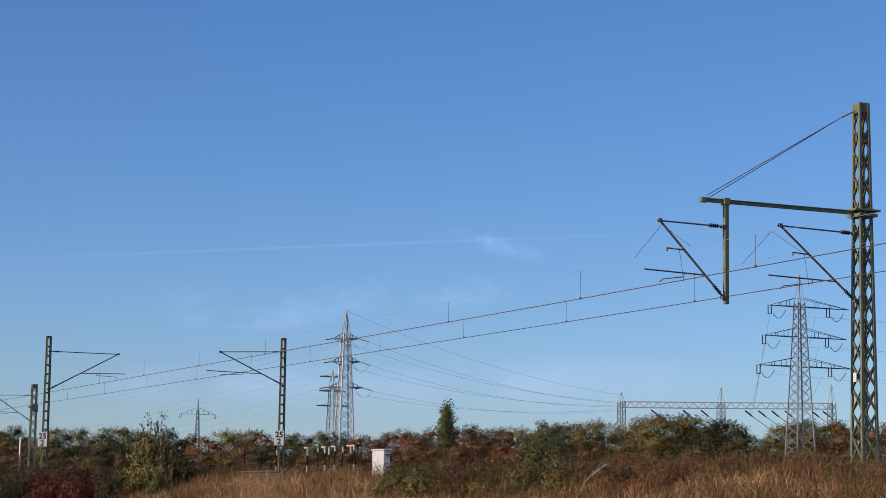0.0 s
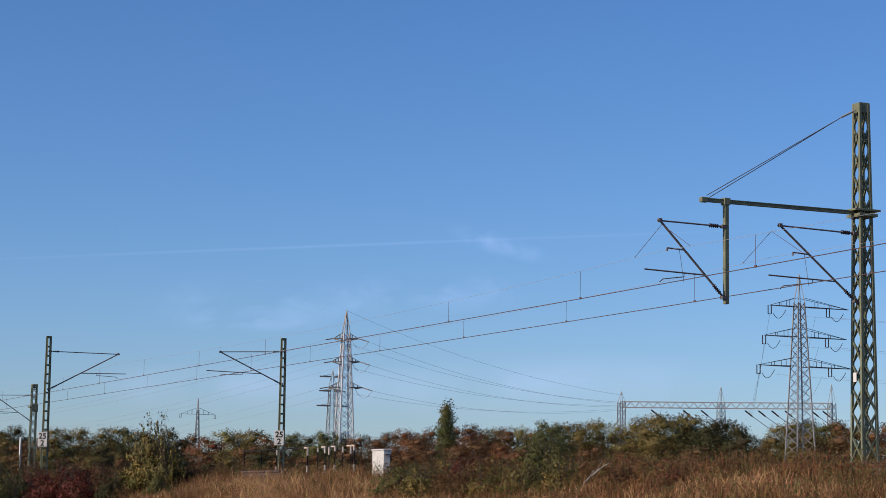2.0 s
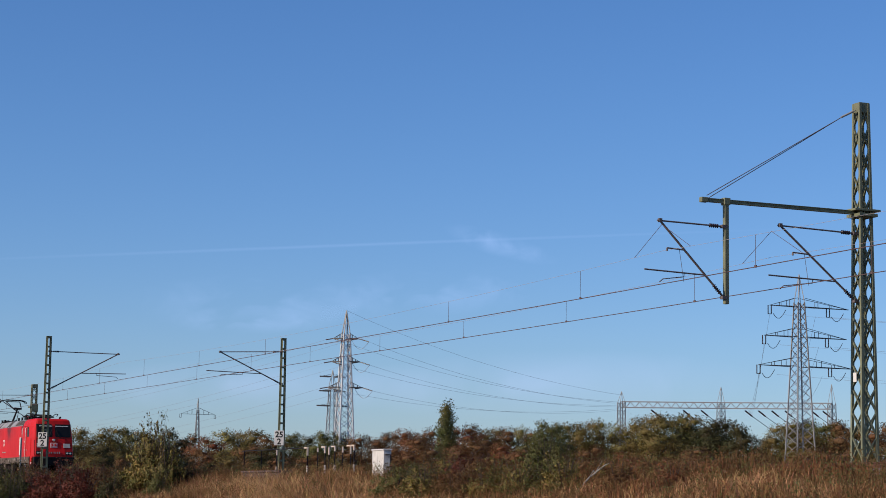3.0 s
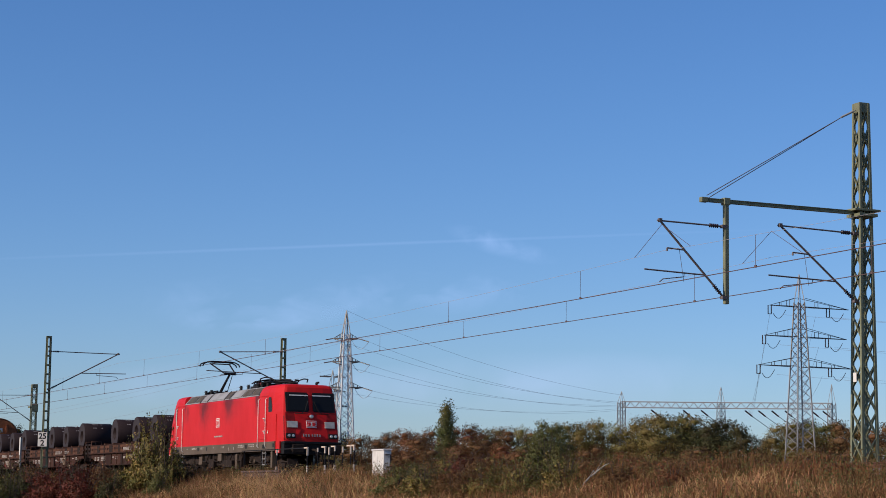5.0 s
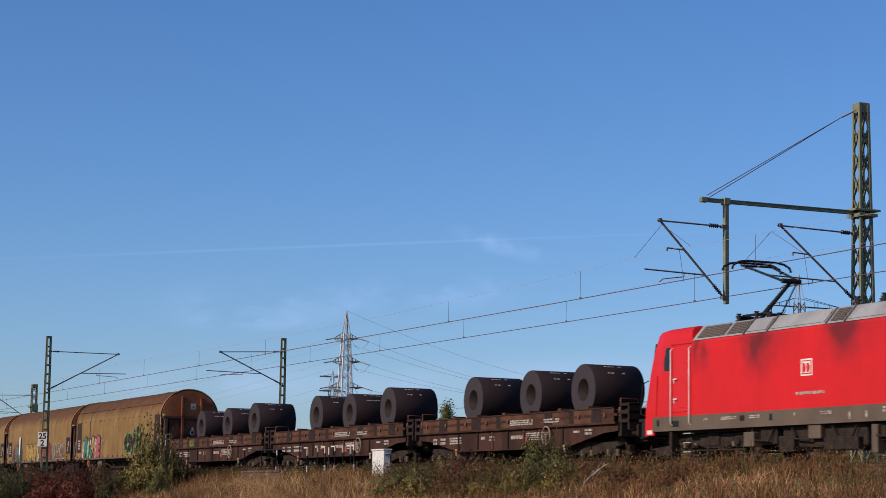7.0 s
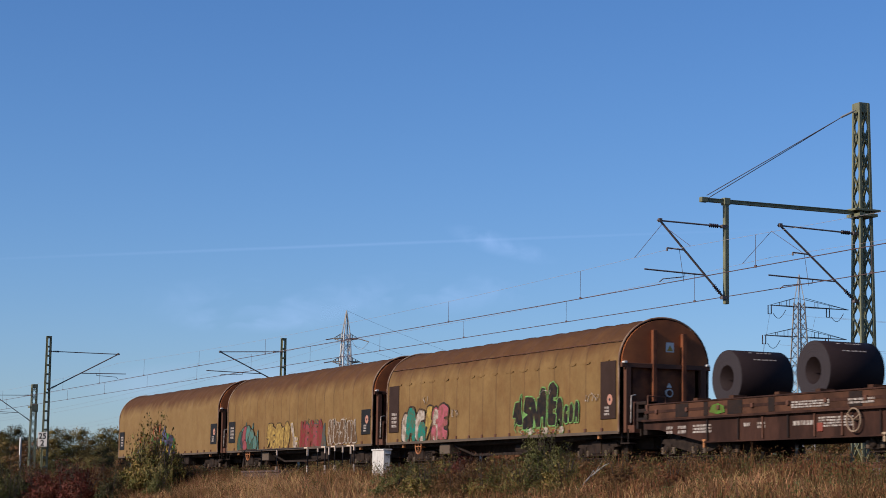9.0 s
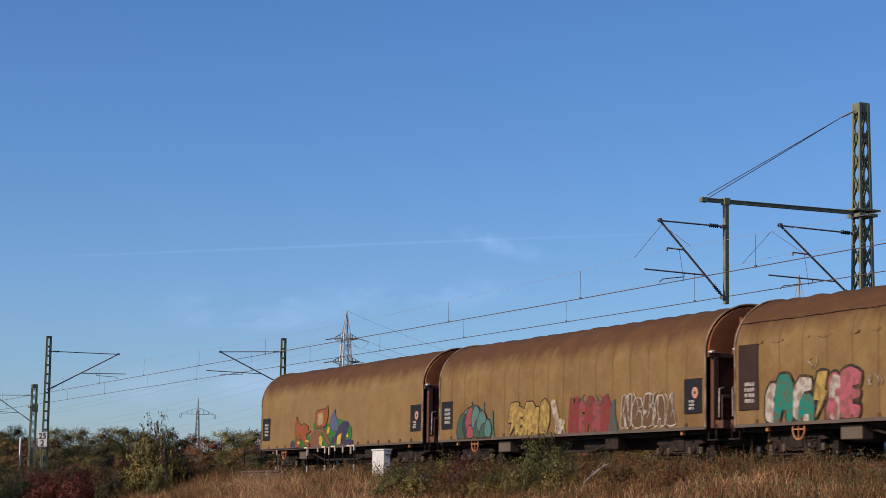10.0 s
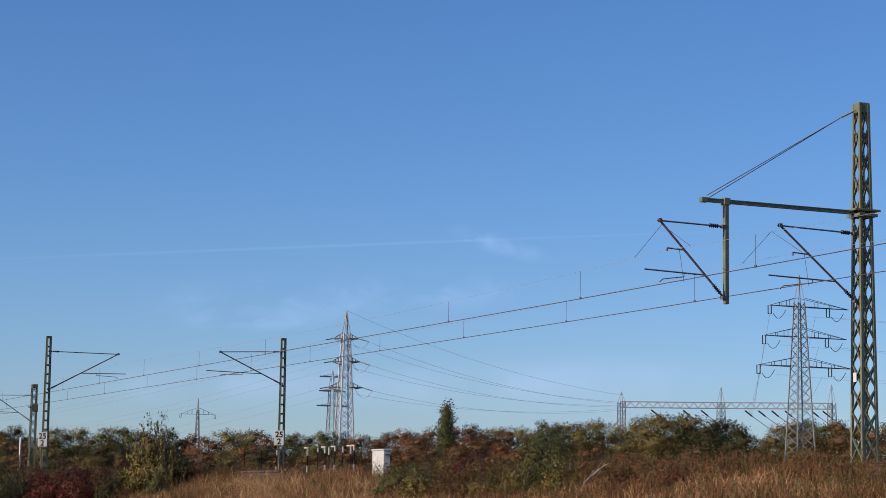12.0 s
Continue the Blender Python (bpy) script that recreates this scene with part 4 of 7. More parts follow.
    for x0, x1, z0, z1 in ((-3.15, -2.75, 1.08, 1.26), (-16.65, -16.25, 1.08, 1.26), (-1.75, -1.55, 1.12, 1.3), (-17.5, -17.35, 1.12, 1.3), (-13.05, -12.8, 1.15, 1.3), (-11.6, -11.45, 1.12, 1.3), (-5.6, -5.35, 1.12, 1.3)):
        part("step_recess", Mesh().box(x0, x1, -1.479, -1.44, z0, z1, 0.008), BLACK, sk, "dark step recess in the lower band")
    for k, (x, w, h) in enumerate(((-13.6, 0.8, 0.1), (-12.3, 0.5, 0.1), (-6.2, 0.9, 0.16), (-4.7, 0.8, 0.16), (-9.0, 0.5, 0.1), (-8.0, 0.12, 0.3), (-7.3, 0.1, 0.25), (-14.8, 0.2, 0.08), (-10.4, 0.1, 0.12), (-3.9, 0.08, 0.1))):
        side_lettering(sk, x, -1.479, 1.25 if h < 0.2 else 1.15, w, h, 2 if w > 0.4 else 1, LETTER, k)
    m = Mesh()
    for k in range(3):
        m.box(-3.3, -2.9, -1.42, -1.3, 0.35 + 0.26 * k, 0.38 + 0.26 * k).box(-16.1, -15.7, -1.42, -1.3, 0.35 + 0.26 * k, 0.38 + 0.26 * k)
    m.beam((-3.3, -1.4, 0.3), (-3.3, -1.4, 1.0), 0.03).beam((-2.9, -1.4, 0.3), (-2.9, -1.4, 1.0), 0.03)
    part("ladder", m, GALV_DARK, sk)
    # underfloor
    tank = part("transformer_tank", Mesh().box(-11.3, -7.6, -1.25, 1.25, 0.38, 0.97, 0.06).box(-12.3, -11.5, -1.3, 1.3, 0.5, 0.95, 0.03).box(-7.3, -6.5, -1.3, 1.3, 0.5, 0.95, 0.03), UNDER, L)
    for k, (x0, x1, z0, z1) in enumerate(((-12.95, -12.45, 0.45, 0.85), (-11.25, -10.55, 0.28, 0.7), (-9.9, -9.35, 0.6, 0.97), (-9.2, -7.75, 0.3, 0.62), (-7.2, -6.95, 0.2, 0.9), (-6.4, -6.3, 0.25, 0.97), (-2.15, -1.95, 0.2, 0.97), (-16.9, -16.75, 0.25, 0.97))):
        part("underfloor_box", Mesh().box(x0, x1, -1.42, -1.15, z0, z1, 0.025), SKIRT if k % 2 == 0 else UNDER, tank, "dusty brown underfloor box")
    for x in (-12.1, -10.2, -8.4, -6.7):
        part("pipe", Mesh().tube([(x - 0.5, -1.36, 0.9), (x - 0.3, -1.4, 0.62), (x + 0.35, -1.4, 0.58), (x + 0.5, -1.34, 0.9)], 0.03, 6), UNDER, tank)
    part("floor_frame", Mesh().box(-18.25, -1.0, -1.2, 1.2, 0.9, 1.37), UNDER, L)
    for xc in (-4.3, -14.95):
        bogie(L, (xc - 1.3, xc + 1.3), 0.625, 0.72)
    # grey roof: sloping side panels with grilles, walkway, gear
    rsec = [(-W + 0.01, 3.5), (-1.08, 3.93), (-0.95, 3.96), (0.95, 3.96), (1.08, 3.93), (W - 0.01, 3.5)]
    roof = part("roof", Mesh().loft([[(x, y, z) for y, z in rsec] for x in (-15.55, -9.45, -3.7)]), GREY_ROOF, L, "grey roof with sloping side panels and grilles")
    slope = lambda u, o: (-W + 0.01 + u * (W - 1.09) - 0.74 * o, 3.5 + u * 0.43 + 0.66 * o)
    for x0, x1, mat in ((-15.35, -13.9, GRILLE), (-13.8, -12.9, GRILLE), (-12.8, -11.8, GREY_ROOF), (-11.6, -9.1, GREY_ROOF), (-8.9, -8.3, GRILLE), (-8.1, -6.5, GREY_ROOF), (-6.35, -5.2, GRILLE), (-5.1, -3.95, GRILLE)):
        for sy in (1, -1):
            ring = lambda o: [(x, sy * slope(u, o)[0], slope(u, o)[1]) for x, u in ((x0 + 0.03, 0.12), (x1 - 0.03, 0.12), (x1 - 0.03, 0.9), (x0 + 0.03, 0.9))]
            g = part("roof_panel", Mesh().loft([ring(-0.01), ring(0.025)]), mat, roof, "dark louvred grille" if mat is GRILLE else "grey roof hatch")
            if mat is GRILLE and sy == 1:
                for k in range(6):
                    u = 0.2 + k * 0.12
                    part("louvre", Mesh().beam((x0 + 0.06, *slope(u, 0.03)), (x1 - 0.06, *slope(u, 0.03)), 0.03, 0.02), SKIRT, g)
    for x in (-12.85, -11.7, -9.0, -8.2, -3.8):
        part("seam", Mesh().beam((x, *slope(0.0, 0.02)), (x, *slope(1.0, 0.02)), 0.05, 0.03), GRILLE, roof)
    gear = Mesh()
    rnd = random.Random(4)
    for x in (-14.2, -13.3, -9.3, -8.6, -7.5, -6.9, -6.1):
        for y in (-0.75, 0.0, 0.7):
            if rnd.random() < 0.75:
                gear.tube([(x, y, 3.95), (x, y, 4.02), (x, y, 4.04), (x, y, 4.12), (x, y, 4.14), (x, y, 4.2)], [0.09, 0.09, 0.05, 0.1, 0.05, 0.08], 10)
    gear.box(-8.0, -7.2, -0.5, 0.3, 3.95, 4.15, 0.04).box(-6.7, -6.0, -0.8, -0.2, 3.95, 4.2, 0.05)
    part("roof_insulators", gear, ROOF_GEAR, roof, "black roof insulators and busbar")
    part("main_switch", Mesh().tube([(-6.9, -0.6, 4.02), (-6.2, -0.6, 4.2), (-5.9, -0.6, 4.16)], 0.09, 8), material("red_brown_porcelain", (0.16, 0.03, 0.02), 0.4), roof)
    # pantograph folded over the front cab
    fold = part("folded_pantograph", Mesh().tube([(-5.4, -0.55, 4.12), (-2.6, -0.4, 4.28), (-2.2, -0.1, 4.26)], 0.035, 8).tube([(-5.4, 0.55, 4.12), (-2.6, 0.4, 4.28), (-2.2, 0.1, 4.26)], 0.035, 8).tube([(-2.3, 0, 4.2), (-5.0, 0, 4.3)], 0.045, 8).box(-5.6, -5.0, -0.6, 0.6, 3.95, 4.16, 0.04).box(-4.6, -4.5, -0.7, 0.7, 4.1, 4.2), ROOF_GEAR, roof, "black folded pantograph")
    fold.location.x = -1.15
    for y in (-0.62, 0.62):
        part("base_frame", Mesh().tube([(-5.9, y, 4.12), (-5.3, y, 4.22), (-4.0, y, 4.24), (-3.2, y * 0.9, 4.18)], 0.045, 8), ROOF_GEAR, fold)
        for x in (-5.7, -4.7, -3.9):
            part("insulator", Mesh().tube([(x, y, 3.95), (x, y, 4.02), (x, y, 4.03), (x, y, 4.1), (x, y, 4.11), (x, y, 4.2)], [0.1, 0.1, 0.06, 0.1, 0.06, 0.08], 10), ROOF_GEAR, fold)
    for y in (-0.3, 0.3):
        part("spring", Mesh().tube([(-5.5, y, 4.22), (-4.3, y, 4.3)], 0.07, 10), ROOF_GEAR, fold)
        part("horn_loop", Mesh().tube([(-4.3, y * 3, 4.2), (-4.0, y * 3.2, 4.36), (-3.4, y * 3.2, 4.4), (-2.7, y * 3, 4.34), (-2.45, y * 2.6, 4.2)], 0.03, 8), ROOF_GEAR, fold)
    for x in (-5.2, -4.9, -4.55, -4.2):
        part("contact_strip", Mesh().tube([(x, -0.98, 4.18), (x, -0.8, 4.3), (x, -0.5, 4.35), (x, 0.5, 4.35), (x, 0.8, 4.3), (x, 0.98, 4.18)], 0.03, 6), ROOF_GEAR, fold)
    # raised pantograph over the rear cab
    base = part("pantograph", Mesh().box(-14.4, -14.2, -0.65, 0.65, 3.96, 4.14, 0.03).box(-13.0, -12.8, -0.65, 0.65, 3.96, 4.12, 0.03).tube([(-14.3, -0.55, 4.15), (-12.9, -0.55, 4.14)], 0.04, 8).tube([(-14.3, 0.55, 4.15), (-12.9, 0.55, 4.14)], 0.04, 8), ROOF_GEAR, roof, "black raised single-arm pantograph")
    knee = (-12.72, 0, 5.02)
    part("lower_arm", Mesh().tube([(-14.2, 0, 4.15), (-13.4, 0, 4.62), knee], [0.075, 0.06, 0.055], 10), ROOF_GEAR, base)
    part("control_rod", Mesh().tube([(-13.4, 0.1, 4.12), (-12.6, 0.08, 4.92)], 0.022, 6), ROOF_GEAR, base)
    part("knee_joint", Mesh().tube([(-12.72, -0.3, 5.02), (-12.72, 0.3, 5.02)], 0.07, 10), ROOF_GEAR, base)
    up = part("upper_arm", Mesh().tube([(-12.72, -0.28, 5.02), (-14.4, -0.5, 5.6)], 0.036, 8).tube([(-12.72, 0.28, 5.02), (-14.4, 0.5, 5.6)], 0.036, 8), ROOF_GEAR, base)
    part("cross_tube", Mesh().tube([(-14.4, -0.55, 5.6), (-14.4, 0.55, 5.6)], 0.03, 8), ROOF_GEAR, up)
    for x in (-14.68, -14.18):
        part("contact_strip", Mesh().tube([(x, -0.98, 5.46), (x, -0.93, 5.58), (x, -0.75, 5.67), (x, -0.5, 5.71), (x, 0.5, 5.71), (x, 0.75, 5.67), (x, 0.93, 5.58), (x, 0.98, 5.46)], 0.034, 8), ROOF_GEAR, up)
    # emblem, running number and soot patches on the side
    em = part("emblem", Mesh().box(-10.12, -9.6, -W - 0.008, -W + 0.01, 2.22, 2.66, 0.003), WHITE, body, "white framed red emblem")
    part("emblem_field", Mesh().box(-10.08, -9.64, -W - 0.012, -W, 2.26, 2.62), RED_DOOR, em)
    part("emblem_ground", Mesh().box(-10.05, -9.67, -W - 0.016, -W, 2.29, 2.59), WHITE, em)
    for x in (-9.95, -9.77):
        part("emblem_mark", Mesh().loft([[(x + a, -W - o, 2.43 + b) for a, b in ((-0.07, -0.12), (0.03, -0.12), (0.075, -0.04), (0.075, 0.04), (0.03, 0.12), (-0.07, 0.12))] for o in (0.012, 0.02)]), RED_DOOR, em)
    side_lettering(body, -9.7, -W - 0.002, 1.78, 1.3, 0.11, 1, LETTER, 50)
    side_lettering(body, -2.45, -1.478, 1.82, 0.1, 0.2, 1, WHITE, 51)
    return L


PATCH = material("blackened_paint", (0.022, 0.017, 0.015), 0.85, vary=0.3, scale=3, second=(0.045, 0.026, 0.017), amount=0.6, spec=0.12)
LUG = plain("orange_lug", (0.45, 0.2, 0.06))
PLATE_CREAM = plain("dirty_cream_plate", (0.46, 0.34, 0.2))


def flat_wagon():
    Wg = thing("coil_wagon", "rusty brown six-axle flat wagon with stencilled markings, carrying steel coils", "railway wagon", "coil wagons")
    L = 16.6
    deck = part("deck", Mesh().box(-L + 0.75, -0.75, -1.42, 1.42, 1.52, 1.60), FLAT, Wg)
    for e in (-1, 1):
        rail = part("side_board", Mesh().box(-L + 1.0, -1.0, e * 1.38 - 0.03, e * 1.38 + 0.03, 1.34, 1.76, 0.008), FLAT_SIDE, Wg, "dusty tan-brown side board")
        part("board_rim", Mesh().box(-L + 1.0, -1.0, e * 1.385 - 0.05, e * 1.385 + 0.05, 1.755, 1.80, 0.01), FLAT, rail)
        part("ledge", Mesh().box(-L + 0.72, -0.72, e * 1.43 - 0.085, e * 1.43 + 0.085, 1.27, 1.335, 0.01), FLAT, Wg, "projecting brown ledge along the wagon side")
        for x, w in ((-2.1, 0.62), (-3.75, 0.28), (-5.35, 0.55), (-9.1, 0.3), (-10.9, 0.75), (-12.4, 0.22), (-13.7, 0.7)):
            part("bare_patch", Mesh().box(x - w / 2, x + w / 2, e * 1.415 - 0.006, e * 1.415 + 0.006, 1.36, 1.74), PATCH, rail, "blackened stretch of the side board")
        for k in range(9):
            x = -1.5 - k * 1.7
            part("stake_hinge", Mesh().box(x - 0.06, x + 0.06, e * 1.44 - 0.03, e * 1.44 + 0.03, 1.5, 1.62, 0.01), FRAME_BROWN, rail)
        # deep fish-bellied sole bar with ribs
        pts = [(-L + 0.72, 1.27), (-L + 0.72, 1.06), (-L + 1.6, 1.02), (-L + 4.1, 0.62), (-4.1, 0.62), (-1.6, 1.02), (-0.72, 1.06), (-0.72, 1.27)]
        yy = e * 1.385
        bar = part("sole_bar", Mesh().loft([[(x, yy + o, z) for x, z in pts] for o in (-0.02, 0.02)]).box(-L + 4.1, -4.1, yy - 0.08, yy + 0.08, 0.60, 0.635), FLAT, Wg, "deep brown sole bar")
        for x in (-4.3, -5.9, -7.1, -8.3, -9.5, -10.7, -12.3):
            part("rib", Mesh().box(x - 0.03, x + 0.03, yy + e * 0.02 - 0.045, yy + e * 0.02 + 0.045, 0.66, 1.25), FRAME_BROWN if int(x) % 2 else PATCH, bar)
        for x, mat in ((-4.15, PLATE_CREAM), (-L + 4.15, LUG)):
            part("lug", Mesh().box(x - 0.04, x + 0.04, yy + e * 0.05 - 0.03, yy + e * 0.05 + 0.03, 0.46, 0.7, 0.01).box(x - 0.08, x + 0.08, yy + e * 0.05 - 0.03, yy + e * 0.05 + 0.03, 0.64, 0.7, 0.01), mat, bar, "small painted jacking lug")
    # boxy end frames with slots
    for e, s in ((-0.45, -1), (-L + 0.45, 1)):
        part("end_frame", Mesh().box(e - 0.3, e + 0.3, -1.36, -0.95, 1.3, 1.42, 0.02).box(e - 0.3, e + 0.3, -1.36, -0.95, 1.56, 1.68, 0.02).box(e - 0.3, e + 0.3, -1.36, -0.95, 1.8, 1.9, 0.02).box(e - 0.3, e - 0.2, -1.34, -0.97, 1.1, 1.88).box(e + 0.2, e + 0.3, -1.34, -0.97, 1.1, 1.88).box(e - 0.2, e + 0.2, -1.1, -1.0, 1.1, 1.86), PATCH, Wg, "dark slotted end frame")
        part("inner_board", Mesh().box(min(e, e + s * 0.75), max(e, e + s * 0.75), -1.2, 1.2, 1.55, 1.74, 0.01), FLAT_SIDE, Wg)
    for k, (x, w, h, r, z) in enumerate(((-7.3, 1.7, 0.2, 3, 1.5), (-5.1, 1.1, 0.16, 2, 1.5), (-12.6, 1.0, 0.26, 3, 1.0), (-14.4, 0.35, 0.26, 2, 1.0), (-13.7, 0.45, 0.26, 2, 1.0), (-9.6, 0.4, 0.2, 2, 1.02), (-7.6, 1.0, 0.18, 1, 1.02), (-6.2, 1.5, 0.28, 4, 1.02), (-3.4, 0.4, 0.1, 1, 1.1), (-2.6, 0.5, 0.22, 2, 1.08), (-10.3, 0.3, 0.15, 1, 1.05))):
        side_lettering(Wg, x, -1.425 if z > 1.4 else -1.41, z, w, h, r, LETTER, k)
    m = Mesh()
    for k in range(20):
        a, b = 2 * math.pi * k / 20, 2 * math.pi * (k + 1) / 20
        m.tube([(-5.3 + 0.29 * math.cos(a), -1.52, 1.02 + 0.29 * math.sin(a)), (-5.3 + 0.29 * math.cos(b), -1.52, 1.02 + 0.29 * math.sin(b))], 0.022, 6, False)
    for k in range(3):
        a = 2 * math.pi * k / 3 + 0.5
        m.tube([(-5.3, -1.52, 1.02), (-5.3 + 0.29 * math.cos(a), -1.52, 1.02 + 0.29 * math.sin(a))], 0.018, 6)
    m.tube([(-5.3, -1.55, 1.02), (-5.3, -1.3, 1.02)], 0.03, 8)
    part("hand_wheel", m, plain("tan_wheel_paint", (0.33, 0.24, 0.15)), Wg, "tan brake hand wheel")
    part("rust_plate", Mesh().box(-7.0, -6.75, -1.43, -1.4, 0.78, 1.0), plain("red_brown_patch", (0.25, 0.06, 0.03)), Wg)
    part("underframe", Mesh().box(-L + 0.7, -0.7, -0.45, 0.45, 0.75, 1.5).box(-L + 0.6, -L + 0.8, -1.35, 1.35, 0.9, 1.5).box(-0.8, -0.6, -1.35, 1.35, 0.9, 1.5), UNDER, Wg)
    for xc in (-8.3, -4.15, -12.45):
        for d in (-0.55, 0.55):
            m = Mesh().loft([[(xc + a, y, z) for a, z in ((-0.95, 1.58), (0.95, 1.58), (0.9, 1.78), (0.45, 1.62), (-0.45, 1.62), (-0.9, 1.78))] for y in (d - 0.12, d + 0.12)])
            part("coil_cradle", m, FRAME_BROWN, deck)
        for e in (-0.95, 0.95):
            part("chock", Mesh().loft([[(xc + e + a, y, z) for a, z in ((-0.16, 1.58), (0.16, 1.58), (0.1, 1.9), (-0.1, 1.9))] for y in (-1.15, -0.7)]), FLAT_SIDE, deck, "brown timber chock beside a coil")
    for e in (-0.75, -L + 0.75):
        part("end_stanchion", Mesh().box(e - 0.06, e + 0.06, -1.35, 1.35, 1.5, 1.78, 0.01).tube([(e, -1.3, 1.2), (e, -1.3, 2.05), (e, -0.7, 2.05), (e, -0.7, 1.7)], 0.025, 6), FRAME_BROWN, Wg)
    for xc in (-3.3, -L + 3.3):
        bogie(Wg, (xc - 1.7, xc, xc + 1.7), 0.46, 0.62)
    buffers(Wg, 0, 1, 0.65)
    buffers(Wg, -L, -1, 0.65)
    return Wg


def coil(r, width):
    """A coil of sheet steel lying with its axis across the track; its wraps show as fine rings on the ends."""
    C = thing("steel_coil", "dark grey coil of rolled sheet steel in a wagon cradle", "steel coil", "steel coils")
    b = part("winding", Mesh().disc_y(0, -width / 2, width / 2, 0, r, 64, 0.36), COIL, C)
    n = 64
    for y in (-width / 2, width / 2):
        # one face of fine steps, where the edges of the sheet stand a little proud or back
        rings = []
        for k in range(15):
            q, d = 0.362 + k * (r - 0.385) / 14, math.copysign(0.004 + 0.0012 * (k % 2) + 0.001 * (k % 3), y)
            for e in (0.0, 0.9):
                qq = q + e * (r - 0.385) / 14 * (1 if k < 14 else 0.5)
                rings.append([(qq * math.cos(2 * math.pi * i / n), y + d, qq * math.sin(2 * math.pi * i / n)) for i in range(n)])
        part("end_face", Mesh().loft(rings, True, False), COIL_END, C, "paler edges of the wound sheet")
    rnd = random.Random(int(r * 1000))
    for a, rows in ((62, 1), (38, 1)):
        for k in range(6):
            y0 = -0.35 + k * 0.13
            if rnd.random() < 0.8:
                t0, t1 = radians(a), radians(a + 3.2)
                part("chalk_mark", Mesh().loft([[((r + q) * math.cos(t), y, (r + q) * math.sin(t)) for y, q in ((y0, 0.0), (y0, 0.006), (y0 + 0.09, 0.006), (y0 + 0.09, 0.0))] for t in (t0, t1)]), LETTER, C, "faded pale marking")
    return C


HOOP_RUST = material("worn_pale_hoop_steel", (0.36, 0.25, 0.16), 0.75, vary=0.3, scale=3, second=(0.12, 0.055, 0.03), amount=0.7, spec=0.2)
PANEL_BROWN = material("sooty_brown_panel", (0.045, 0.026, 0.018), 0.8, vary=0.3, scale=2, spec=0.15)


def hood_wagon(index):
    Wg = thing("hood_wagon", ("brown canvas-hooded goods wagon with green, teal and pink graffiti", "brown canvas-hooded goods wagon with teal, yellow and red graffiti", "brown canvas-hooded goods wagon with orange and blue graffiti")[index], "railway wagon", "hood wagons")
    L, E = 19.87, 0.75
    HW, EAVE, RIDGE, LOW = 1.56, 3.12, 4.54, 1.03

    def section(out):
        pts = [(-HW - out * 0.4, LOW + (EAVE - LOW) * k / 6) for k in range(6)]
        pts += [(-(HW + out) * math.cos(math.pi * k / 22) , EAVE + (RIDGE - EAVE + out) * math.sin(math.pi * k / 22)) for k in range(23)]
        pts += [(HW + out * 0.4, LOW + (EAVE - LOW) * k / 6) for k in range(5, -1, -1)]
        return pts

    rnd = random.Random(20 + index)
    hoops = 17
    n = hoops * 8
    rings = []
    tone = [rnd.uniform(0.6, 1.3) for _ in range(hoops + 1)]
    for k in range(n + 1):
        x = -E - 0.04 - (L - 2 * E - 0.08) * k / n
        u = (k % 8) / 8
        sag = (-0.032, -0.028, -0.011)[index] * math.sin(math.pi * u) ** 0.7 * tone[k // 8]
        ring = []
        for i, (y, z) in enumerate(section(0)):
            roofness = max(0.0, min(1.0, (z - 2.7) / 0.8))
            d = sag * (0.45 + 0.55 * roofness) + 0.02 * noise.noise((x * 1.3, y * 1.3, z * 0.9 + index * 7)) + (0.014 + 0.02 * (index == 2)) * roofness * noise.noise((x * 3.1, y * 2.2, z * 2.4 + index))
            cy, cz = y, z - 2.6
            ln = math.hypot(cy, cz) or 1
            ring.append((x, y + d * cy / ln, z + d * cz / ln))
        rings.append(ring)
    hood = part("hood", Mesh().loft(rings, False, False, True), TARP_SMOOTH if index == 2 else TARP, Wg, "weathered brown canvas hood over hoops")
    # small tucks of canvas under the eaves
    for k in range(1, hoops):
        if index == 0:
            x = -E - (L - 2 * E) * k / hoops + rnd.uniform(-0.2, 0.2)
            w = rnd.uniform(0.35, 0.75)
            part("tuck", Mesh().loft([[(x + a * w, -HW - o, EAVE + 0.1 + b) for a, b in ((-0.5, 0.02), (0.5, 0.03), (0.45, -0.02), (0.05, -0.06), (-0.45, -0.01))] for o in (-0.03, 0.003)]), TARP, hood)
    for xe in (-E - 0.02, -L + E + 0.02):
        m = Mesh()
        ring = [(xe, y, z) for y, z in section(0.015)]
        m.tube(ring, 0.032, 6)
        part("hoop", m, HOOP_RUST, hood, "worn steel hood hoop")
    if index == 0:
        seam = Mesh()
        for ang in (0.16,):
            seam.tube([(-E - (L - 2 * E) * k / 60, -(HW + 0.012) * math.cos(math.pi * ang), EAVE + (RIDGE - EAVE) * math.sin(math.pi * ang) + 0.015 + 0.02 * noise.noise((k * 0.7, 1, 1))) for k in range(61)], 0.014, 5)
        part("seam", seam, FRAME_BROWN, hood, "dark canvas seam below the ridge")
    for k in range(1, hoops):
        x = -E - (L - 2 * E) * k / hoops
        part("lashing", Mesh().box(x - 0.06, x + 0.06, -HW - 0.035, -HW + 0.01, LOW + 0.03, LOW + 0.14, 0.01), FRAME_BROWN, hood)
    part("hem_rail", Mesh().box(-L + E, -E, -HW - 0.03, -HW + 0.03, LOW - 0.06, LOW + 0.03).box(-L + E, -E, HW - 0.03, HW + 0.03, LOW - 0.06, LOW + 0.03), SKIRT, Wg)
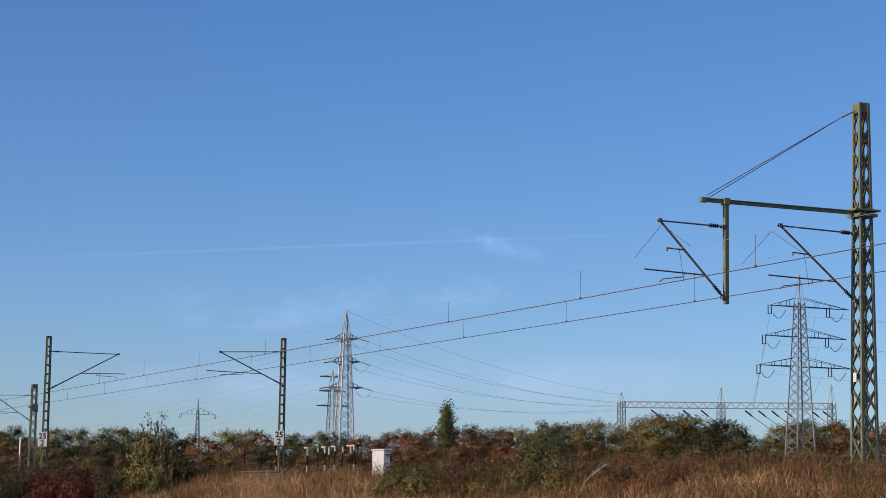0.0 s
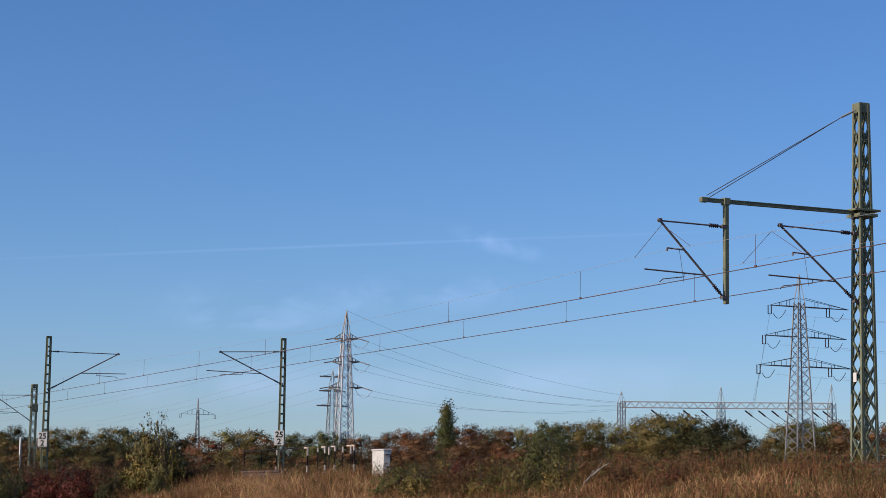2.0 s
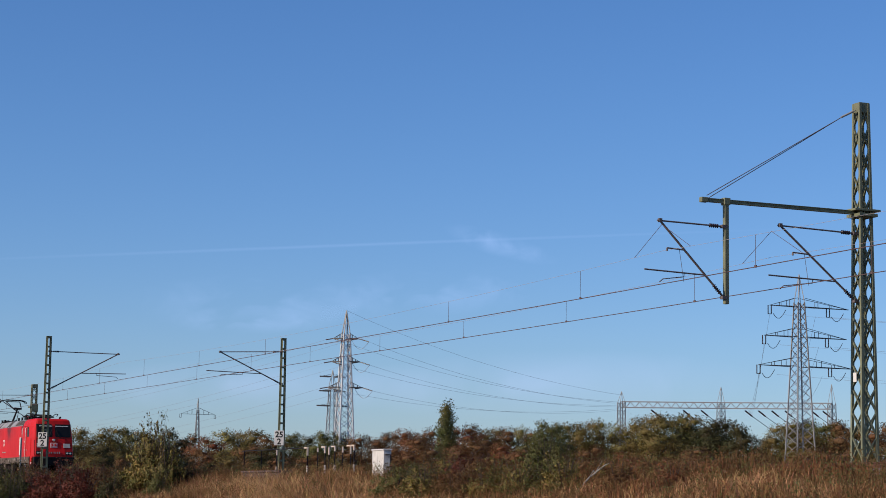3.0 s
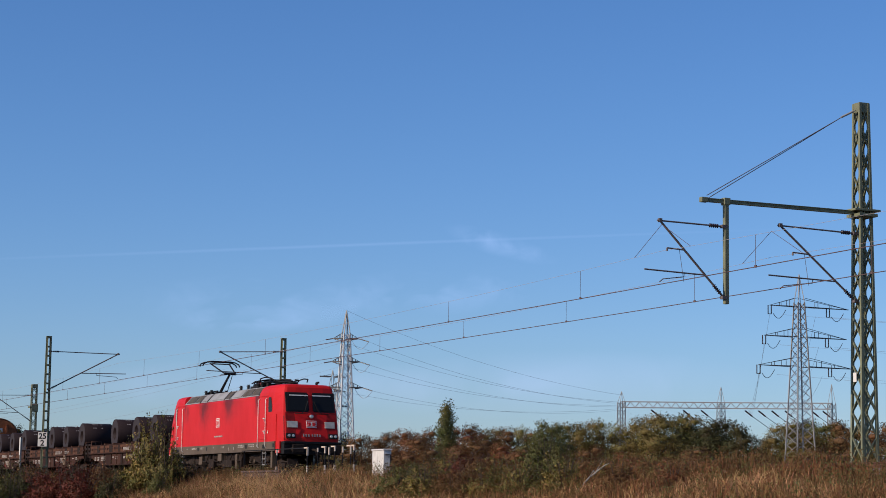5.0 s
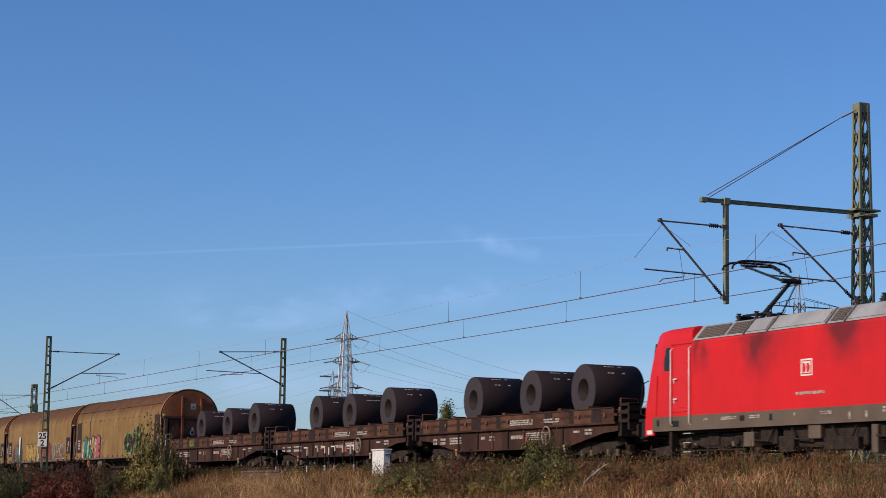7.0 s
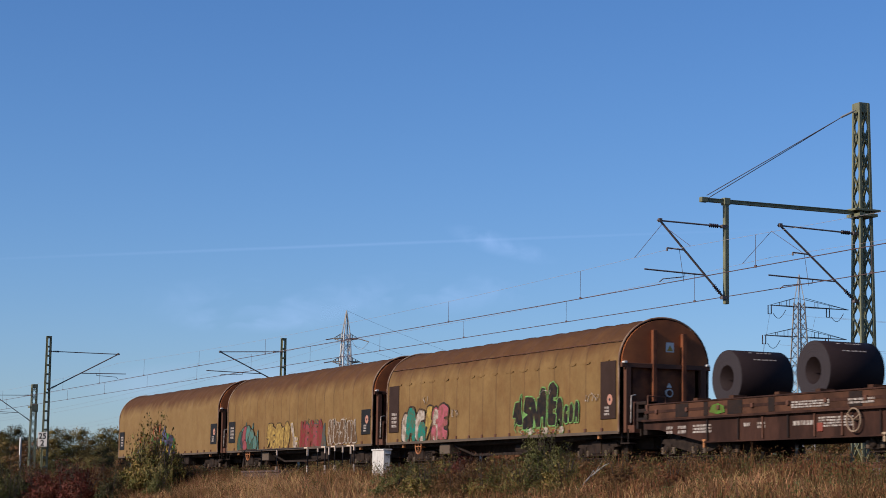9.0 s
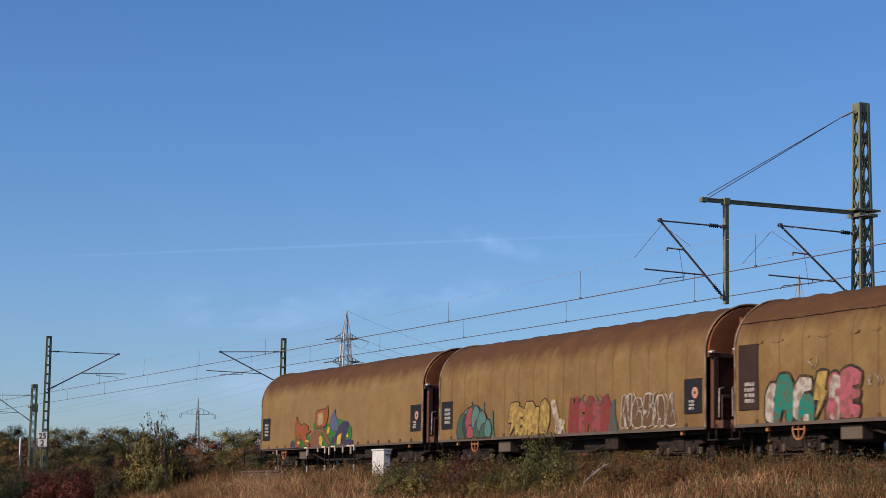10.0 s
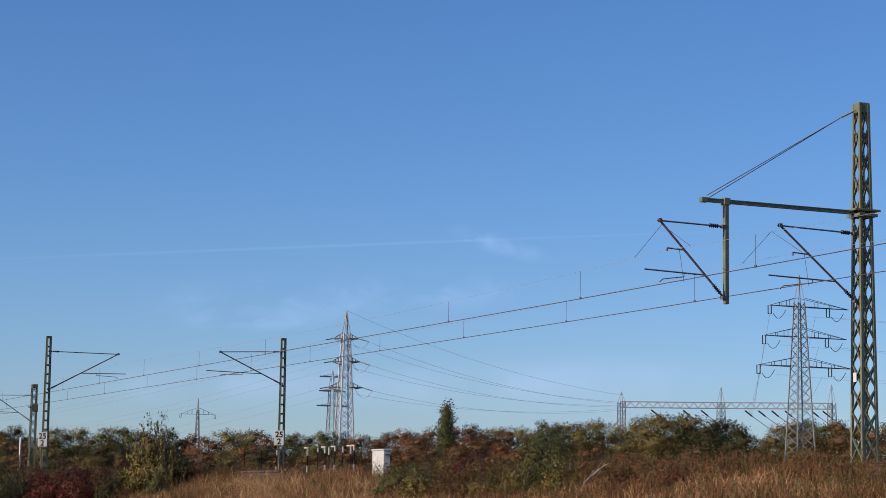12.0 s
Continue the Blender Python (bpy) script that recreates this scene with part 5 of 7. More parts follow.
    for s, xe in ((1, -E + 0.05), (-1, -L + E - 0.05)):
        # end wall: arched sheet, crossbeam, posts, ladder, hooks
        wall = [(y, z) for y, z in section(-0.05)]
        upper = [(y, z) for y, z in wall if z >= EAVE - 0.12]
        w = part("end_wall", Mesh().loft([[(xe + s * o, y, z) for y, z in upper] for o in (-0.08, 0.0)]), RUST_END, Wg, "rust-stained arched steel end wall")
        part("lower_sheet", Mesh().loft([[(xe + s * o, y, z) for y, z in ((-1.1, 1.25), (1.1, 1.25), (1.1, 3.05), (-1.1, 3.05))] for o in (-0.12, -0.06)]), RUST_DARK, w)
        part("crossbeam", Mesh().box(min(xe, xe + s * 0.1), max(xe, xe + s * 0.1), -HW, HW, 2.98, 3.12, 0.01), FRAME_BROWN, w)
        part("low_beam", Mesh().box(min(xe, xe + s * 0.1), max(xe, xe + s * 0.1), -1.3, 1.3, 1.85, 1.95, 0.01), FRAME_BROWN, w)
        for y in (-0.42, 0.62):
            part("end_post", Mesh().box(min(xe, xe + s * 0.14), max(xe, xe + s * 0.14), y - 0.07, y + 0.07, 1.25, 4.16 if abs(y) < 0.5 else 4.08, 0.015), RUST_DARK, w)
        for y in (-1.32, 1.32):
            part("corner_post", Mesh().box(min(xe - s * 0.1, xe + s * 0.1), max(xe - s * 0.1, xe + s * 0.1), y - 0.09, y + 0.09, 1.0, 3.1, 0.015), FRAME_BROWN, w)
            part("locking_knob", Mesh().box(min(xe, xe + s * 0.16), max(xe, xe + s * 0.16), y * 1.1 - 0.06, y * 1.1 + 0.06, 3.1, 3.17, 0.02), WHITE, w, "pale lock lever")
        part("warning_plate", Mesh().box(min(xe, xe + s * 0.012), max(xe, xe + s * 0.012), 0.03, 0.31, 3.5, 3.8), WHITE, w)
        part("warning_triangle", Mesh().loft([[(xe + s * o, y, z) for y, z in ((0.06, 3.54), (0.28, 3.54), (0.17, 3.72))] for o in (0.0, 0.018)]), plain("yellow_sign", (0.5, 0.33, 0.05)), w)
        part("hand_sign", Mesh().loft([[(xe + s * o, y, z) for y, z in ((0.08, 2.42), (0.24, 2.42), (0.16, 2.56))] for o in (-0.06, 0.004)]), WHITE, w, "small pale warning sign")
        part("hand_sign", Mesh().tube([(xe - s * 0.06, 0.16, 2.25), (xe + s * 0.006, 0.16, 2.25)], 0.13, 20), WHITE, w, "small pale warning sign")
        part("sign_centre", Mesh().tube([(xe, 0.16, 2.25), (xe + s * 0.012, 0.16, 2.25)], 0.09, 20), RUST_DARK, w)
        part("handrail", Mesh().tube([(xe + s * 0.34, -1.38, 1.3), (xe + s * 0.36, -1.38, 2.1), (xe + s * 0.3, -1.2, 2.14), (xe + s * 0.1, -1.1, 2.14)], 0.022, 8), LETTER, w, "pale bent handrail")
        part("ladder", Mesh().tube([(xe + s * 0.3, -1.25, 1.05), (xe + s * 0.3, -1.25, 1.9), (xe + s * 0.3, -0.75, 1.9), (xe + s * 0.3, -0.75, 1.05)], 0.022, 6).beam((xe + s * 0.3, -1.25, 1.35), (xe + s * 0.3, -0.75, 1.35), 0.03).beam((xe + s * 0.3, -1.25, 1.62), (xe + s * 0.3, -0.75, 1.62), 0.03), FRAME_BROWN, w)
        part("step", Mesh().box(min(xe, xe + s * 0.3) - 0.15, max(xe, xe + s * 0.3) + 0.1, -1.46, -1.2, 0.66, 0.7).beam((xe - s * 0.1, -1.44, 0.66), (xe - s * 0.1, -1.44, 1.1), 0.03).beam((xe + s * 0.3, -1.44, 0.66), (xe + s * 0.3, -1.44, 1.1), 0.03), UNDER, Wg)
        part("end_platform", Mesh().box(min(xe - s * 0.3, xe + s * 0.5), max(xe - s * 0.3, xe + s * 0.5), -1.35, 1.35, 1.0, 1.22), FRAME_BROWN, Wg)
        # black data panels near the ends
        pan = part("data_panel", Mesh().box(min(xe - s * 0.25, xe - s * 1.22), max(xe - s * 0.25, xe - s * 1.22), -HW - 0.018, -HW - 0.006, 1.43, 2.42 if index else 3.2, 0.01), BLACK if index else PANEL_BROWN, hood, "black data panel with white markings")
        if s > 0:
            c = xe - 0.62
            part("round_mark", Mesh().tube([(c, -HW - 0.016, 2.02), (c, -HW - 0.022, 2.02)], 0.165, 20), plain("pale_orange_mark", (0.5, 0.25, 0.16)), pan)
            part("mark_centre", Mesh().tube([(c, -HW - 0.02, 2.02), (c, -HW - 0.026, 2.02)], 0.05, 12), BLACK, pan)
            side_lettering(pan, xe - 0.8, -HW - 0.018, 1.68, 0.3, 0.3, 3, LETTER, 70 + index)
        else:
            side_lettering(pan, xe + 0.8, -HW - 0.018, 1.9, 0.5, 0.6, 4, LETTER, 80 + index)
        buffers(Wg, 0 if s > 0 else -L, s, 0.7)
    part("underframe", Mesh().box(-L + 0.7, -0.7, -1.25, 1.25, 0.86, 1.08).box(-L + 0.7, -0.7, -0.4, 0.4, 0.55, 0.9), UNDER, Wg)
    part("truss_bar", Mesh().beam((-6.2, -1.2, 0.86), (-8.0, -1.2, 0.5), 0.06).beam((-8.0, -1.2, 0.5), (-L + 8.0, -1.2, 0.5), 0.08).beam((-L + 8.0, -1.2, 0.5), (-L + 6.2, -1.2, 0.86), 0.06), UNDER, Wg)
    part("air_tank", Mesh().tube([(-9.0, -0.85, 0.68), (-8.9, -0.85, 0.68), (-7.4, -0.85, 0.68), (-7.3, -0.85, 0.68)], [0.12, 0.22, 0.22, 0.12], 14), UNDER, Wg)
    part("tool_box", Mesh().box(-L + 5.4, -L + 6.3, -1.4, -1.05, 0.56, 0.92, 0.02), SKIRT, Wg, "small slatted grey box")
    part("tool_box", Mesh().box(-7.0, -6.2, -1.35, -1.0, 0.52, 0.9, 0.02), UNDER, Wg)
    m = Mesh()
    cx, cz = -L + 3.7, 0.86
    for k in range(18):
        a, b = 2 * math.pi * k / 18, 2 * math.pi * (k + 1) / 18
        m.tube([(cx + 0.27 * math.cos(a), -1.5, cz + 0.27 * math.sin(a)), (cx + 0.27 * math.cos(b), -1.5, cz + 0.27 * math.sin(b))], 0.028, 6, False)
    m.beam((cx - 0.27, -1.5, cz), (cx + 0.27, -1.5, cz), 0.035).beam((cx, -1.5, cz - 0.27), (cx, -1.5, cz + 0.27), 0.035).tube([(cx, -1.53, cz), (cx, -1.2, cz)], 0.03, 8)
    part("hand_wheel", m, plain("orange_brown_wheel", (0.42, 0.17, 0.05)), Wg, "orange brake hand wheel")
    for x in (-2.2, -L + 2.2):
        part("tail_bracket", Mesh().box(x - 0.05, x + 0.05, -1.5, -1.4, 0.84, 1.0, 0.01), LUG, Wg)
    for xc in (-3.0, -L + 3.0):
        bogie(Wg, (xc - 0.9, xc + 0.9), 0.46, 0.6)
    return Wg, hood


GLYPHS = {
    "arch": [(0, 0), (0.05, 0.7), (0.25, 1), (0.7, 1), (0.95, 0.75), (1, 0), (0.68, 0), (0.66, 0.26), (0.4, 0.26), (0.34, 0)],
    "curl": [(0.05, 0.1), (0, 0.7), (0.3, 1), (0.9, 0.95), (0.95, 0.68), (0.55, 0.66), (0.5, 0.52), (0.9, 0.5), (1, 0.0), (0.4, -0.03)],
    "bolt": [(0.25, 0), (0.45, 0.42), (0.1, 0.4), (0.3, 1), (0.95, 1), (0.75, 0.6), (1, 0.6)],
    "drop": [(0, 0), (0.1, 0.9), (0.5, 1.02), (0.95, 0.8), (1, 0.35), (0.75, 0.02)],
    "comb": [(0.05, 0), (0, 0.95), (0.5, 1.03), (1, 0.9), (0.98, 0.66), (0.6, 0.66), (0.6, 0.58), (0.95, 0.56), (0.95, 0.4), (0.62, 0.38), (0.62, 0.28), (1, 0.25), (0.95, 0)],
    "zig": [(0, 0), (0.05, 0.35), (0.5, 0.45), (0.02, 0.55), (0.15, 1), (0.95, 0.95), (0.85, 0.68), (0.5, 0.66), (1, 0.5), (0.95, 0.02)],
    "gate": [(0, 0), (0.06, 1), (0.38, 1), (0.66, 0.5), (0.66, 1), (1, 1.02), (0.96, 0), (0.66, 0), (0.34, 0.5), (0.34, 0)],
    "horn": [(0, 0), (0.1, 0.55), (0.02, 1), (0.3, 0.7), (0.7, 0.62), (1, 0.45), (0.75, 0.38), (0.9, 0), (0.6, 0.05), (0.45, 0.28), (0.28, 0)],
    "slab": [(0.05, 0), (0, 0.9), (0.6, 0.95), (0.95, 1.15), (1, 0.2), (0.55, 0)],
    "stem": [(0, 0.95), (0.35, 1), (0.7, 0.4), (1, 0.05), (0.72, 0), (0.3, 0.5)],
    "wave": [(0, 0), (0.1, 0.75), (0.02, 1), (0.3, 0.8), (0.4, 0.55), (0.62, 0.75), (0.9, 0.7), (1, 0.3), (0.98, 0), (0.7, 0), (0.62, 0.4), (0.4, 0.3), (0.3, 0)],
    "spike": [(0, 0), (0.3, 0.8), (0.55, 1), (0.6, 0.5), (1, 0)],
}


def spray(hood, glyph, x, z, w, h, fill, edge, seed=0, rim=0.06, lean=0.08):
    """One painted letter, its lower corner at x, z: a dark or bright outline, the fill on it, and a patch of worn paint."""
    rnd = random.Random(seed)
    y = -1.578
    pts = []
    shape = GLYPHS[glyph]
    for (a, b), (c, d) in zip(shape, shape[1:] + shape[:1]):
        for u in (0.0, 0.33, 0.66):
            pts.append((a + (c - a) * u + rnd.uniform(-0.012, 0.012), b + (d - b) * u + rnd.uniform(-0.012, 0.012)))
    # soften the corners
    pts = [((p[0] + 6 * q[0] + r[0]) / 8, (p[1] + 6 * q[1] + r[1]) / 8) for p, q, r in zip(pts[-1:] + pts[:-1], pts, pts[1:] + pts[:1])]
    flat = [Vector((x + a * w + lean * b * h, z + b * h)) for a, b in pts]
    turn = sum(p.x * q.y - q.x * p.y for p, q in zip(flat, flat[1:] + flat[:1]))
    outer = []
    for p, q, r in zip(flat[-1:] + flat[:-1], flat, flat[1:] + flat[:1]):
        t = (r - p).normalized()
        outer.append(q + Vector((t.y, -t.x)) * math.copysign(rim, turn))
    lift = 0.0012 * (seed % 7)
    body = part("graffiti_letter", Mesh().loft([[(p.x, y - o - lift, p.y) for p in outer] for o in (0.0, 0.003)]), edge, hood)
    part("paint_fill", Mesh().loft([[(p.x, y - o - lift, p.y) for p in flat] for o in (0.002, 0.0055)]), fill, body)
    return body


def daub(hood, mat, shape, layer, edge=None):
    """A flat sprayed form, drawn in metres along the wagon and above its hem, with an outline if edge is given."""
    y = -1.579 - 0.0035 * layer
    loop = [Vector(p) for p in shape]
    # round the corners once
    flat = [q for a, b in zip(loop, loop[1:] + loop[:1]) for q in (a.lerp(b, 0.14), a.lerp(b, 0.86))]
    ring = lambda pts, o: [(p.x, y - o, 1.06 + p.y) for p in pts]
    form = part("graffiti_form", Mesh().loft([ring(flat, 0.0), ring(flat, 0.003)]), mat, hood)
    if edge:
        for p, q in zip(flat, flat[1:] + flat[:1]):
            if (q - p).length > 0.03:
                part("outline", Mesh().beam((p.x, y - 0.003, 1.06 + p.y), (q.x, y - 0.003, 1.06 + q.y), 0.045, 0.004, (0, 1, 0)), edge, form)


def scribble(hood, x0, x1, z0, z1, mat, seed, strokes=7, thick=0.045):
    """Looped spray strokes."""
    rnd = random.Random(seed)
    for k in range(strokes):
        a = x0 + (x1 - x0) * (k + 0.5) / strokes
        w = (x1 - x0) / strokes
        pts = [Vector((a + rnd.uniform(-0.7, 0.7) * w, -1.592, z0 + (z1 - z0) * u)) for u in (rnd.uniform(0, 0.15), 0.35, 0.65, rnd.uniform(0.8, 1.0))]
        pts.append(Vector((pts[-1].x + w * rnd.uniform(0.3, 0.9), -1.592, pts[-1].z - rnd.uniform(0.1, 0.5) * (z1 - z0))))
        line = []
        for p, q in zip(pts, pts[1:]):
            line += [p.lerp(q, u) for u in (0.0, 0.5)]
        line = [(p + q * 2 + r) / 4 for p, q, r in zip(line, line[1:], line[2:])]
        ring = [[(p.x - thick * 0.5, p.y, p.z), (p.x, p.y - 0.01, p.z - thick * 0.25), (p.x + thick * 0.5, p.y, p.z), (p.x, p.y + 0.008, p.z + thick * 0.25)] for p in line]
        part("graffiti_stroke", Mesh().loft(ring), mat, hood)


def build_train():
    aboard(locomotive(), 0)
    first = flat_wagon()
    aboard(first, -19.22)
    for k in (1, 2):
        last = aboard(copy_thing(first, pose(0, 0, 0)), -19.22 - 16.48 * k)
    part("spray_patch", Mesh().loft([[(x, -1.422 - o, z) for x, z in ((-12.2, 1.45), (-12.05, 1.64), (-11.75, 1.68), (-11.45, 1.6), (-11.4, 1.42), (-11.8, 1.38))] for o in (0.0, 0.006)]), paint("spray_bright_green", (0.13, 0.3, 0.03)), last, "bright green sprayed patch")
    big_coil, mid_coil = coil(0.83, 1.78), coil(0.79, 1.7)
    xs = [-23.3, -27.15, -31.65, -39.75, -43.9, -47.85, -56.05, -60.35, -64.5]
    for k, x in enumerate(xs):
        src, r = (big_coil, 0.83) if k in (0, 1, 2, 3, 5, 6) else (mid_coil, 0.79)
        ob = src if k in (0, 4) else copy_thing(src, pose(0, 0, 0))
        aboard(ob, x, 0.13 if k % 2 else 0.08, 1.66 + r - 0.02)
    teal, yellow = paint("spray_teal", (0.03, 0.26, 0.19)), paint("spray_yellow", (0.52, 0.36, 0.08))
    pink, red, orange = paint("spray_pink", (0.48, 0.13, 0.16)), paint("spray_red", (0.27, 0.04, 0.045)), paint("spray_orange", (0.36, 0.10, 0.03))
    blue, white, black = paint("spray_blue", (0.07, 0.08, 0.16)), paint("spray_white", (0.6, 0.52, 0.42)), paint("spray_black", (0.03, 0.028, 0.028))
    rose = paint("spray_rose", (0.33, 0.075, 0.085))
    umber = paint("spray_umber_brown", (0.13, 0.075, 0.05))
    brown, dark_tarp = paint("spray_brown", (0.1, 0.05, 0.035)), paint("spray_umber", (0.15, 0.09, 0.045))
    dull, lime = paint("spray_slate", (0.085, 0.12, 0.12)), paint("spray_lime", (0.25, 0.5, 0.13))
    # x measured from each wagon's front buffers
    for index in range(3):
        wagon, hood = hood_wagon(index)
        aboard(wagon, -68.72 - 19.87 * index, 0.1)
        if index == 0:
            for k, (g, f, x, w, h) in enumerate((("curl", white, -17.65, 0.75, 1.05), ("arch", teal, -17.25, 0.95, 1.25), ("curl", white, -16.35, 0.9, 1.15), ("arch", teal, -16.1, 0.75, 0.7), ("bolt", yellow, -15.5, 0.72, 1.25), ("drop", pink, -14.9, 0.8, 1.2), ("curl", white, -14.75, 0.5, 1.15), ("comb", pink, -14.3, 0.9, 1.27), ("arch", pink, -14.85, 0.5, 0.55))):
                spray(hood, g, x, 1.06, w, h, f, black, 100 + k, 0.075)
            scribble(hood, -13.2, -12.4, 1.75, 2.2, white, 5, 4, 0.03)
            scribble(hood, -15.6, -15.1, 2.3, 2.75, white, 9, 2, 0.03)
            ink = paint("spray_ink_black", (0.022, 0.021, 0.021), 0.35)
            for k, (g, x, w, h, z) in enumerate((("bolt", -8.15, 0.75, 0.85, 1.32), ("spike", -7.75, 0.5, 1.05, 1.42), ("zig", -7.3, 0.75, 1.1, 1.24), ("gate", -6.75, 0.7, 0.95, 1.3), ("arch", -6.2, 0.6, 1.28, 1.3), ("comb", -5.5, 0.62, 1.36, 1.34), ("arch", -4.95, 0.5, 0.9, 1.3))):
                spray(hood, g, x, z, w, h, ink, lime, 120 + k, 0.05)
            for k, (g, dx) in enumerate((("curl", 0.0), ("drop", 0.36), ("arch", 0.72))):
                spray(hood, g, -4.35 + dx, 1.4, 0.28, 0.55 + 0.05 * k, ink, lime, 130 + k, 0.045)
            for k in range(6):
                spray(hood, "drop", -7.4 + 0.55 * k, 1.08, 0.3, 0.16 + 0.06 * (k % 2), white if k % 2 else orange, lime, 240 + k, 0.02)
            scribble(hood, -7.9, -6.0, 1.1, 1.35, lime, 8, 7, 0.05)
            scribble(hood, -6.1, -5.2, 2.3, 2.55, white, 10, 3, 0.035)
            scribble(hood, -2.9, -1.95, 1.95, 2.3, white, 7, 5, 0.04)
            scribble(hood, -7.4, -4.4, 1.08, 1.25, white, 12, 8, 0.035)
        elif index == 1:
            navy_grey = paint("spray_ink", (0.04, 0.06, 0.08), 0.5)
            moss, plum, pool = paint("spray_moss", (0.05, 0.13, 0.09), 0.5), paint("spray_plum", (0.36, 0.09, 0.11), 0.5), paint("spray_pool", (0.12, 0.26, 0.22), 0.6)
            def bubble(mat, x, z, w, h, layer):
                daub(hood, mat, [(x + w * math.cos(a) * (1 - 0.25 * math.sin(a)), max(0.0, z + h * math.sin(a))) for a in (k * math.pi / 5 + 0.2 for k in range(10))], layer, black)
            for k, (f, x, z, w, h) in enumerate(((pool, -16.2, 0.4, 1.35, 0.75), (moss, -17.0, 0.35, 0.55, 0.55), (navy_grey, -16.75, 0.45, 0.3, 0.42), (plum, -16.35, 0.62, 0.45, 0.5), (plum, -16.4, 0.2, 0.3, 0.28), (pool, -15.9, 0.7, 0.4, 0.45), (moss, -15.75, 0.28, 0.35, 0.35), (pool, -15.4, 0.55, 0.42, 0.4), (moss, -15.2, 0.2, 0.4, 0.3), (pool, -14.9, 0.3, 0.3, 0.35))):
                bubble(f, x, z, w, h, 1 + k)
            for k, (g, x, w, h) in enumerate((("spike", -17.6, 0.5, 0.55), ("spike", -16.6, 0.4, 1.35), ("spike", -15.6, 0.4, 1.3), ("spike", -14.9, 0.45, 0.95))):
                spray(hood, g, x, 1.04, w, h, pool, dull, 140 + k, 0.03)
            for k, (g, f, x, w, h) in enumerate((("bolt", yellow, -13.55, 1.0, 1.12), ("comb", yellow, -12.9, 0.7, 0.95), ("arch", yellow, -12.3, 1.0, 1.1), ("gate", yellow, -11.9, 0.8, 0.9), ("drop", yellow, -11.1, 0.75, 1.15), ("stem", white, -10.3, 0.85, 1.1), ("curl", white, -9.9, 0.65, 0.45))):
                spray(hood, g, x, 1.06, w, h, f, black if k < 5 else yellow, 150 + k, 0.045)
            for k, (g, f) in enumerate((("gate", red), ("comb", rose), ("arch", red), ("zig", rose), ("drop", red), ("spike", dull))):
                spray(hood, g, -9.0 + k * 0.52, 1.05, 0.62, 1.1 - 0.12 * (k % 2), f, dull if k % 2 else red, 160 + k, 0.045)
            scribble(hood, -8.8, -6.3, 1.75, 2.3, dull, 16, 7, 0.05)
            for k, g in enumerate(("gate", "curl", "zig", "arch", "spike")):
                spray(hood, g, -5.6 + k * 0.66, 1.15, 0.6, 0.95 - 0.1 * (k % 2), dark_tarp, white, 165 + k, 0.05)
            scribble(hood, -5.6, -2.4, 1.15, 2.25, white, 17, 9, 0.05)
        else:
            vivid, sky_blue, navy = paint("spray_leaf_green", (0.05, 0.22, 0.04), 0.5), paint("spray_sky_blue", (0.13, 0.14, 0.28), 0.5), paint("spray_navy", (0.045, 0.05, 0.11), 0.5)
            gold, tan = paint("spray_gold", (0.75, 0.5, 0.05), 0.5), paint("spray_tan", (0.5, 0.36, 0.17), 0.5)
            rusty, clay = paint("spray_russet", (0.36, 0.105, 0.03), 0.6), paint("spray_clay", (0.24, 0.11, 0.055), 0.5)
            # back to front: green ground, orange figure, framed panel, blue figure, yellow lights
            daub(hood, navy, ((-15.2, 0.0), (-15.1, 0.25), (-14.9, 0.32), (-14.6, 0.22), (-14.5, 0.0)), 0)
            daub(hood, vivid, ((-14.7, 0.3), (-14.5, 0.55), (-12.9, 0.5), (-12.5, 0.32), (-12.9, 0.02), (-14.5, 0.0)), 0)
            daub(hood, vivid, ((-12.4, 0.8), (-12.2, 1.05), (-11.9, 0.95), (-11.5, 0.5), (-10.4, 1.0), (-9.8, 1.12), (-9.0, 1.05), (-7.95, 0.75), (-7.9, 0.3), (-8.6, 0.02), (-11.6, 0.0)), 0)
            daub(hood, clay, ((-12.7, 0.0), (-12.65, 0.5), (-12.1, 0.75), (-11.5, 0.62), (-11.3, 0.0)), 1)
            daub(hood, rusty, ((-14.6, 0.0), (-14.35, 0.42), (-14.65, 0.72), (-14.4, 1.36), (-14.2, 1.05), (-13.7, 0.92), (-13.5, 1.02), (-12.95, 0.86), (-13.0, 0.72), (-12.6, 0.66), (-13.2, 0.52), (-13.1, 0.28), (-12.7, 0.0), (-13.2, 0.0), (-13.7, 0.35), (-14.1, 0.3), (-13.9, 0.0)), 2, brown)
            daub(hood, rusty, ((-12.1, 0.8), (-12.05, 1.5), (-10.85, 1.55), (-10.6, 1.68), (-10.62, 1.15), (-10.85, 0.82), (-11.5, 0.74)), 2, brown)
            daub(hood, tan, ((-11.8, 0.86), (-11.8, 1.38), (-11.15, 1.42), (-11.15, 0.92)), 4)
            daub(hood, clay, ((-11.45, 0.85), (-11.0, 0.7), (-10.2, 0.08), (-10.5, 0.02), (-11.0, 0.36), (-11.4, 0.62)), 4, umber)
            daub(hood, sky_blue, ((-10.25, 0.7), (-10.3, 1.12), (-10.05, 1.3), (-9.8, 1.5), (-9.75, 1.25), (-9.5, 1.02), (-9.4, 0.62), (-9.95, 0.58)), 3, dull)
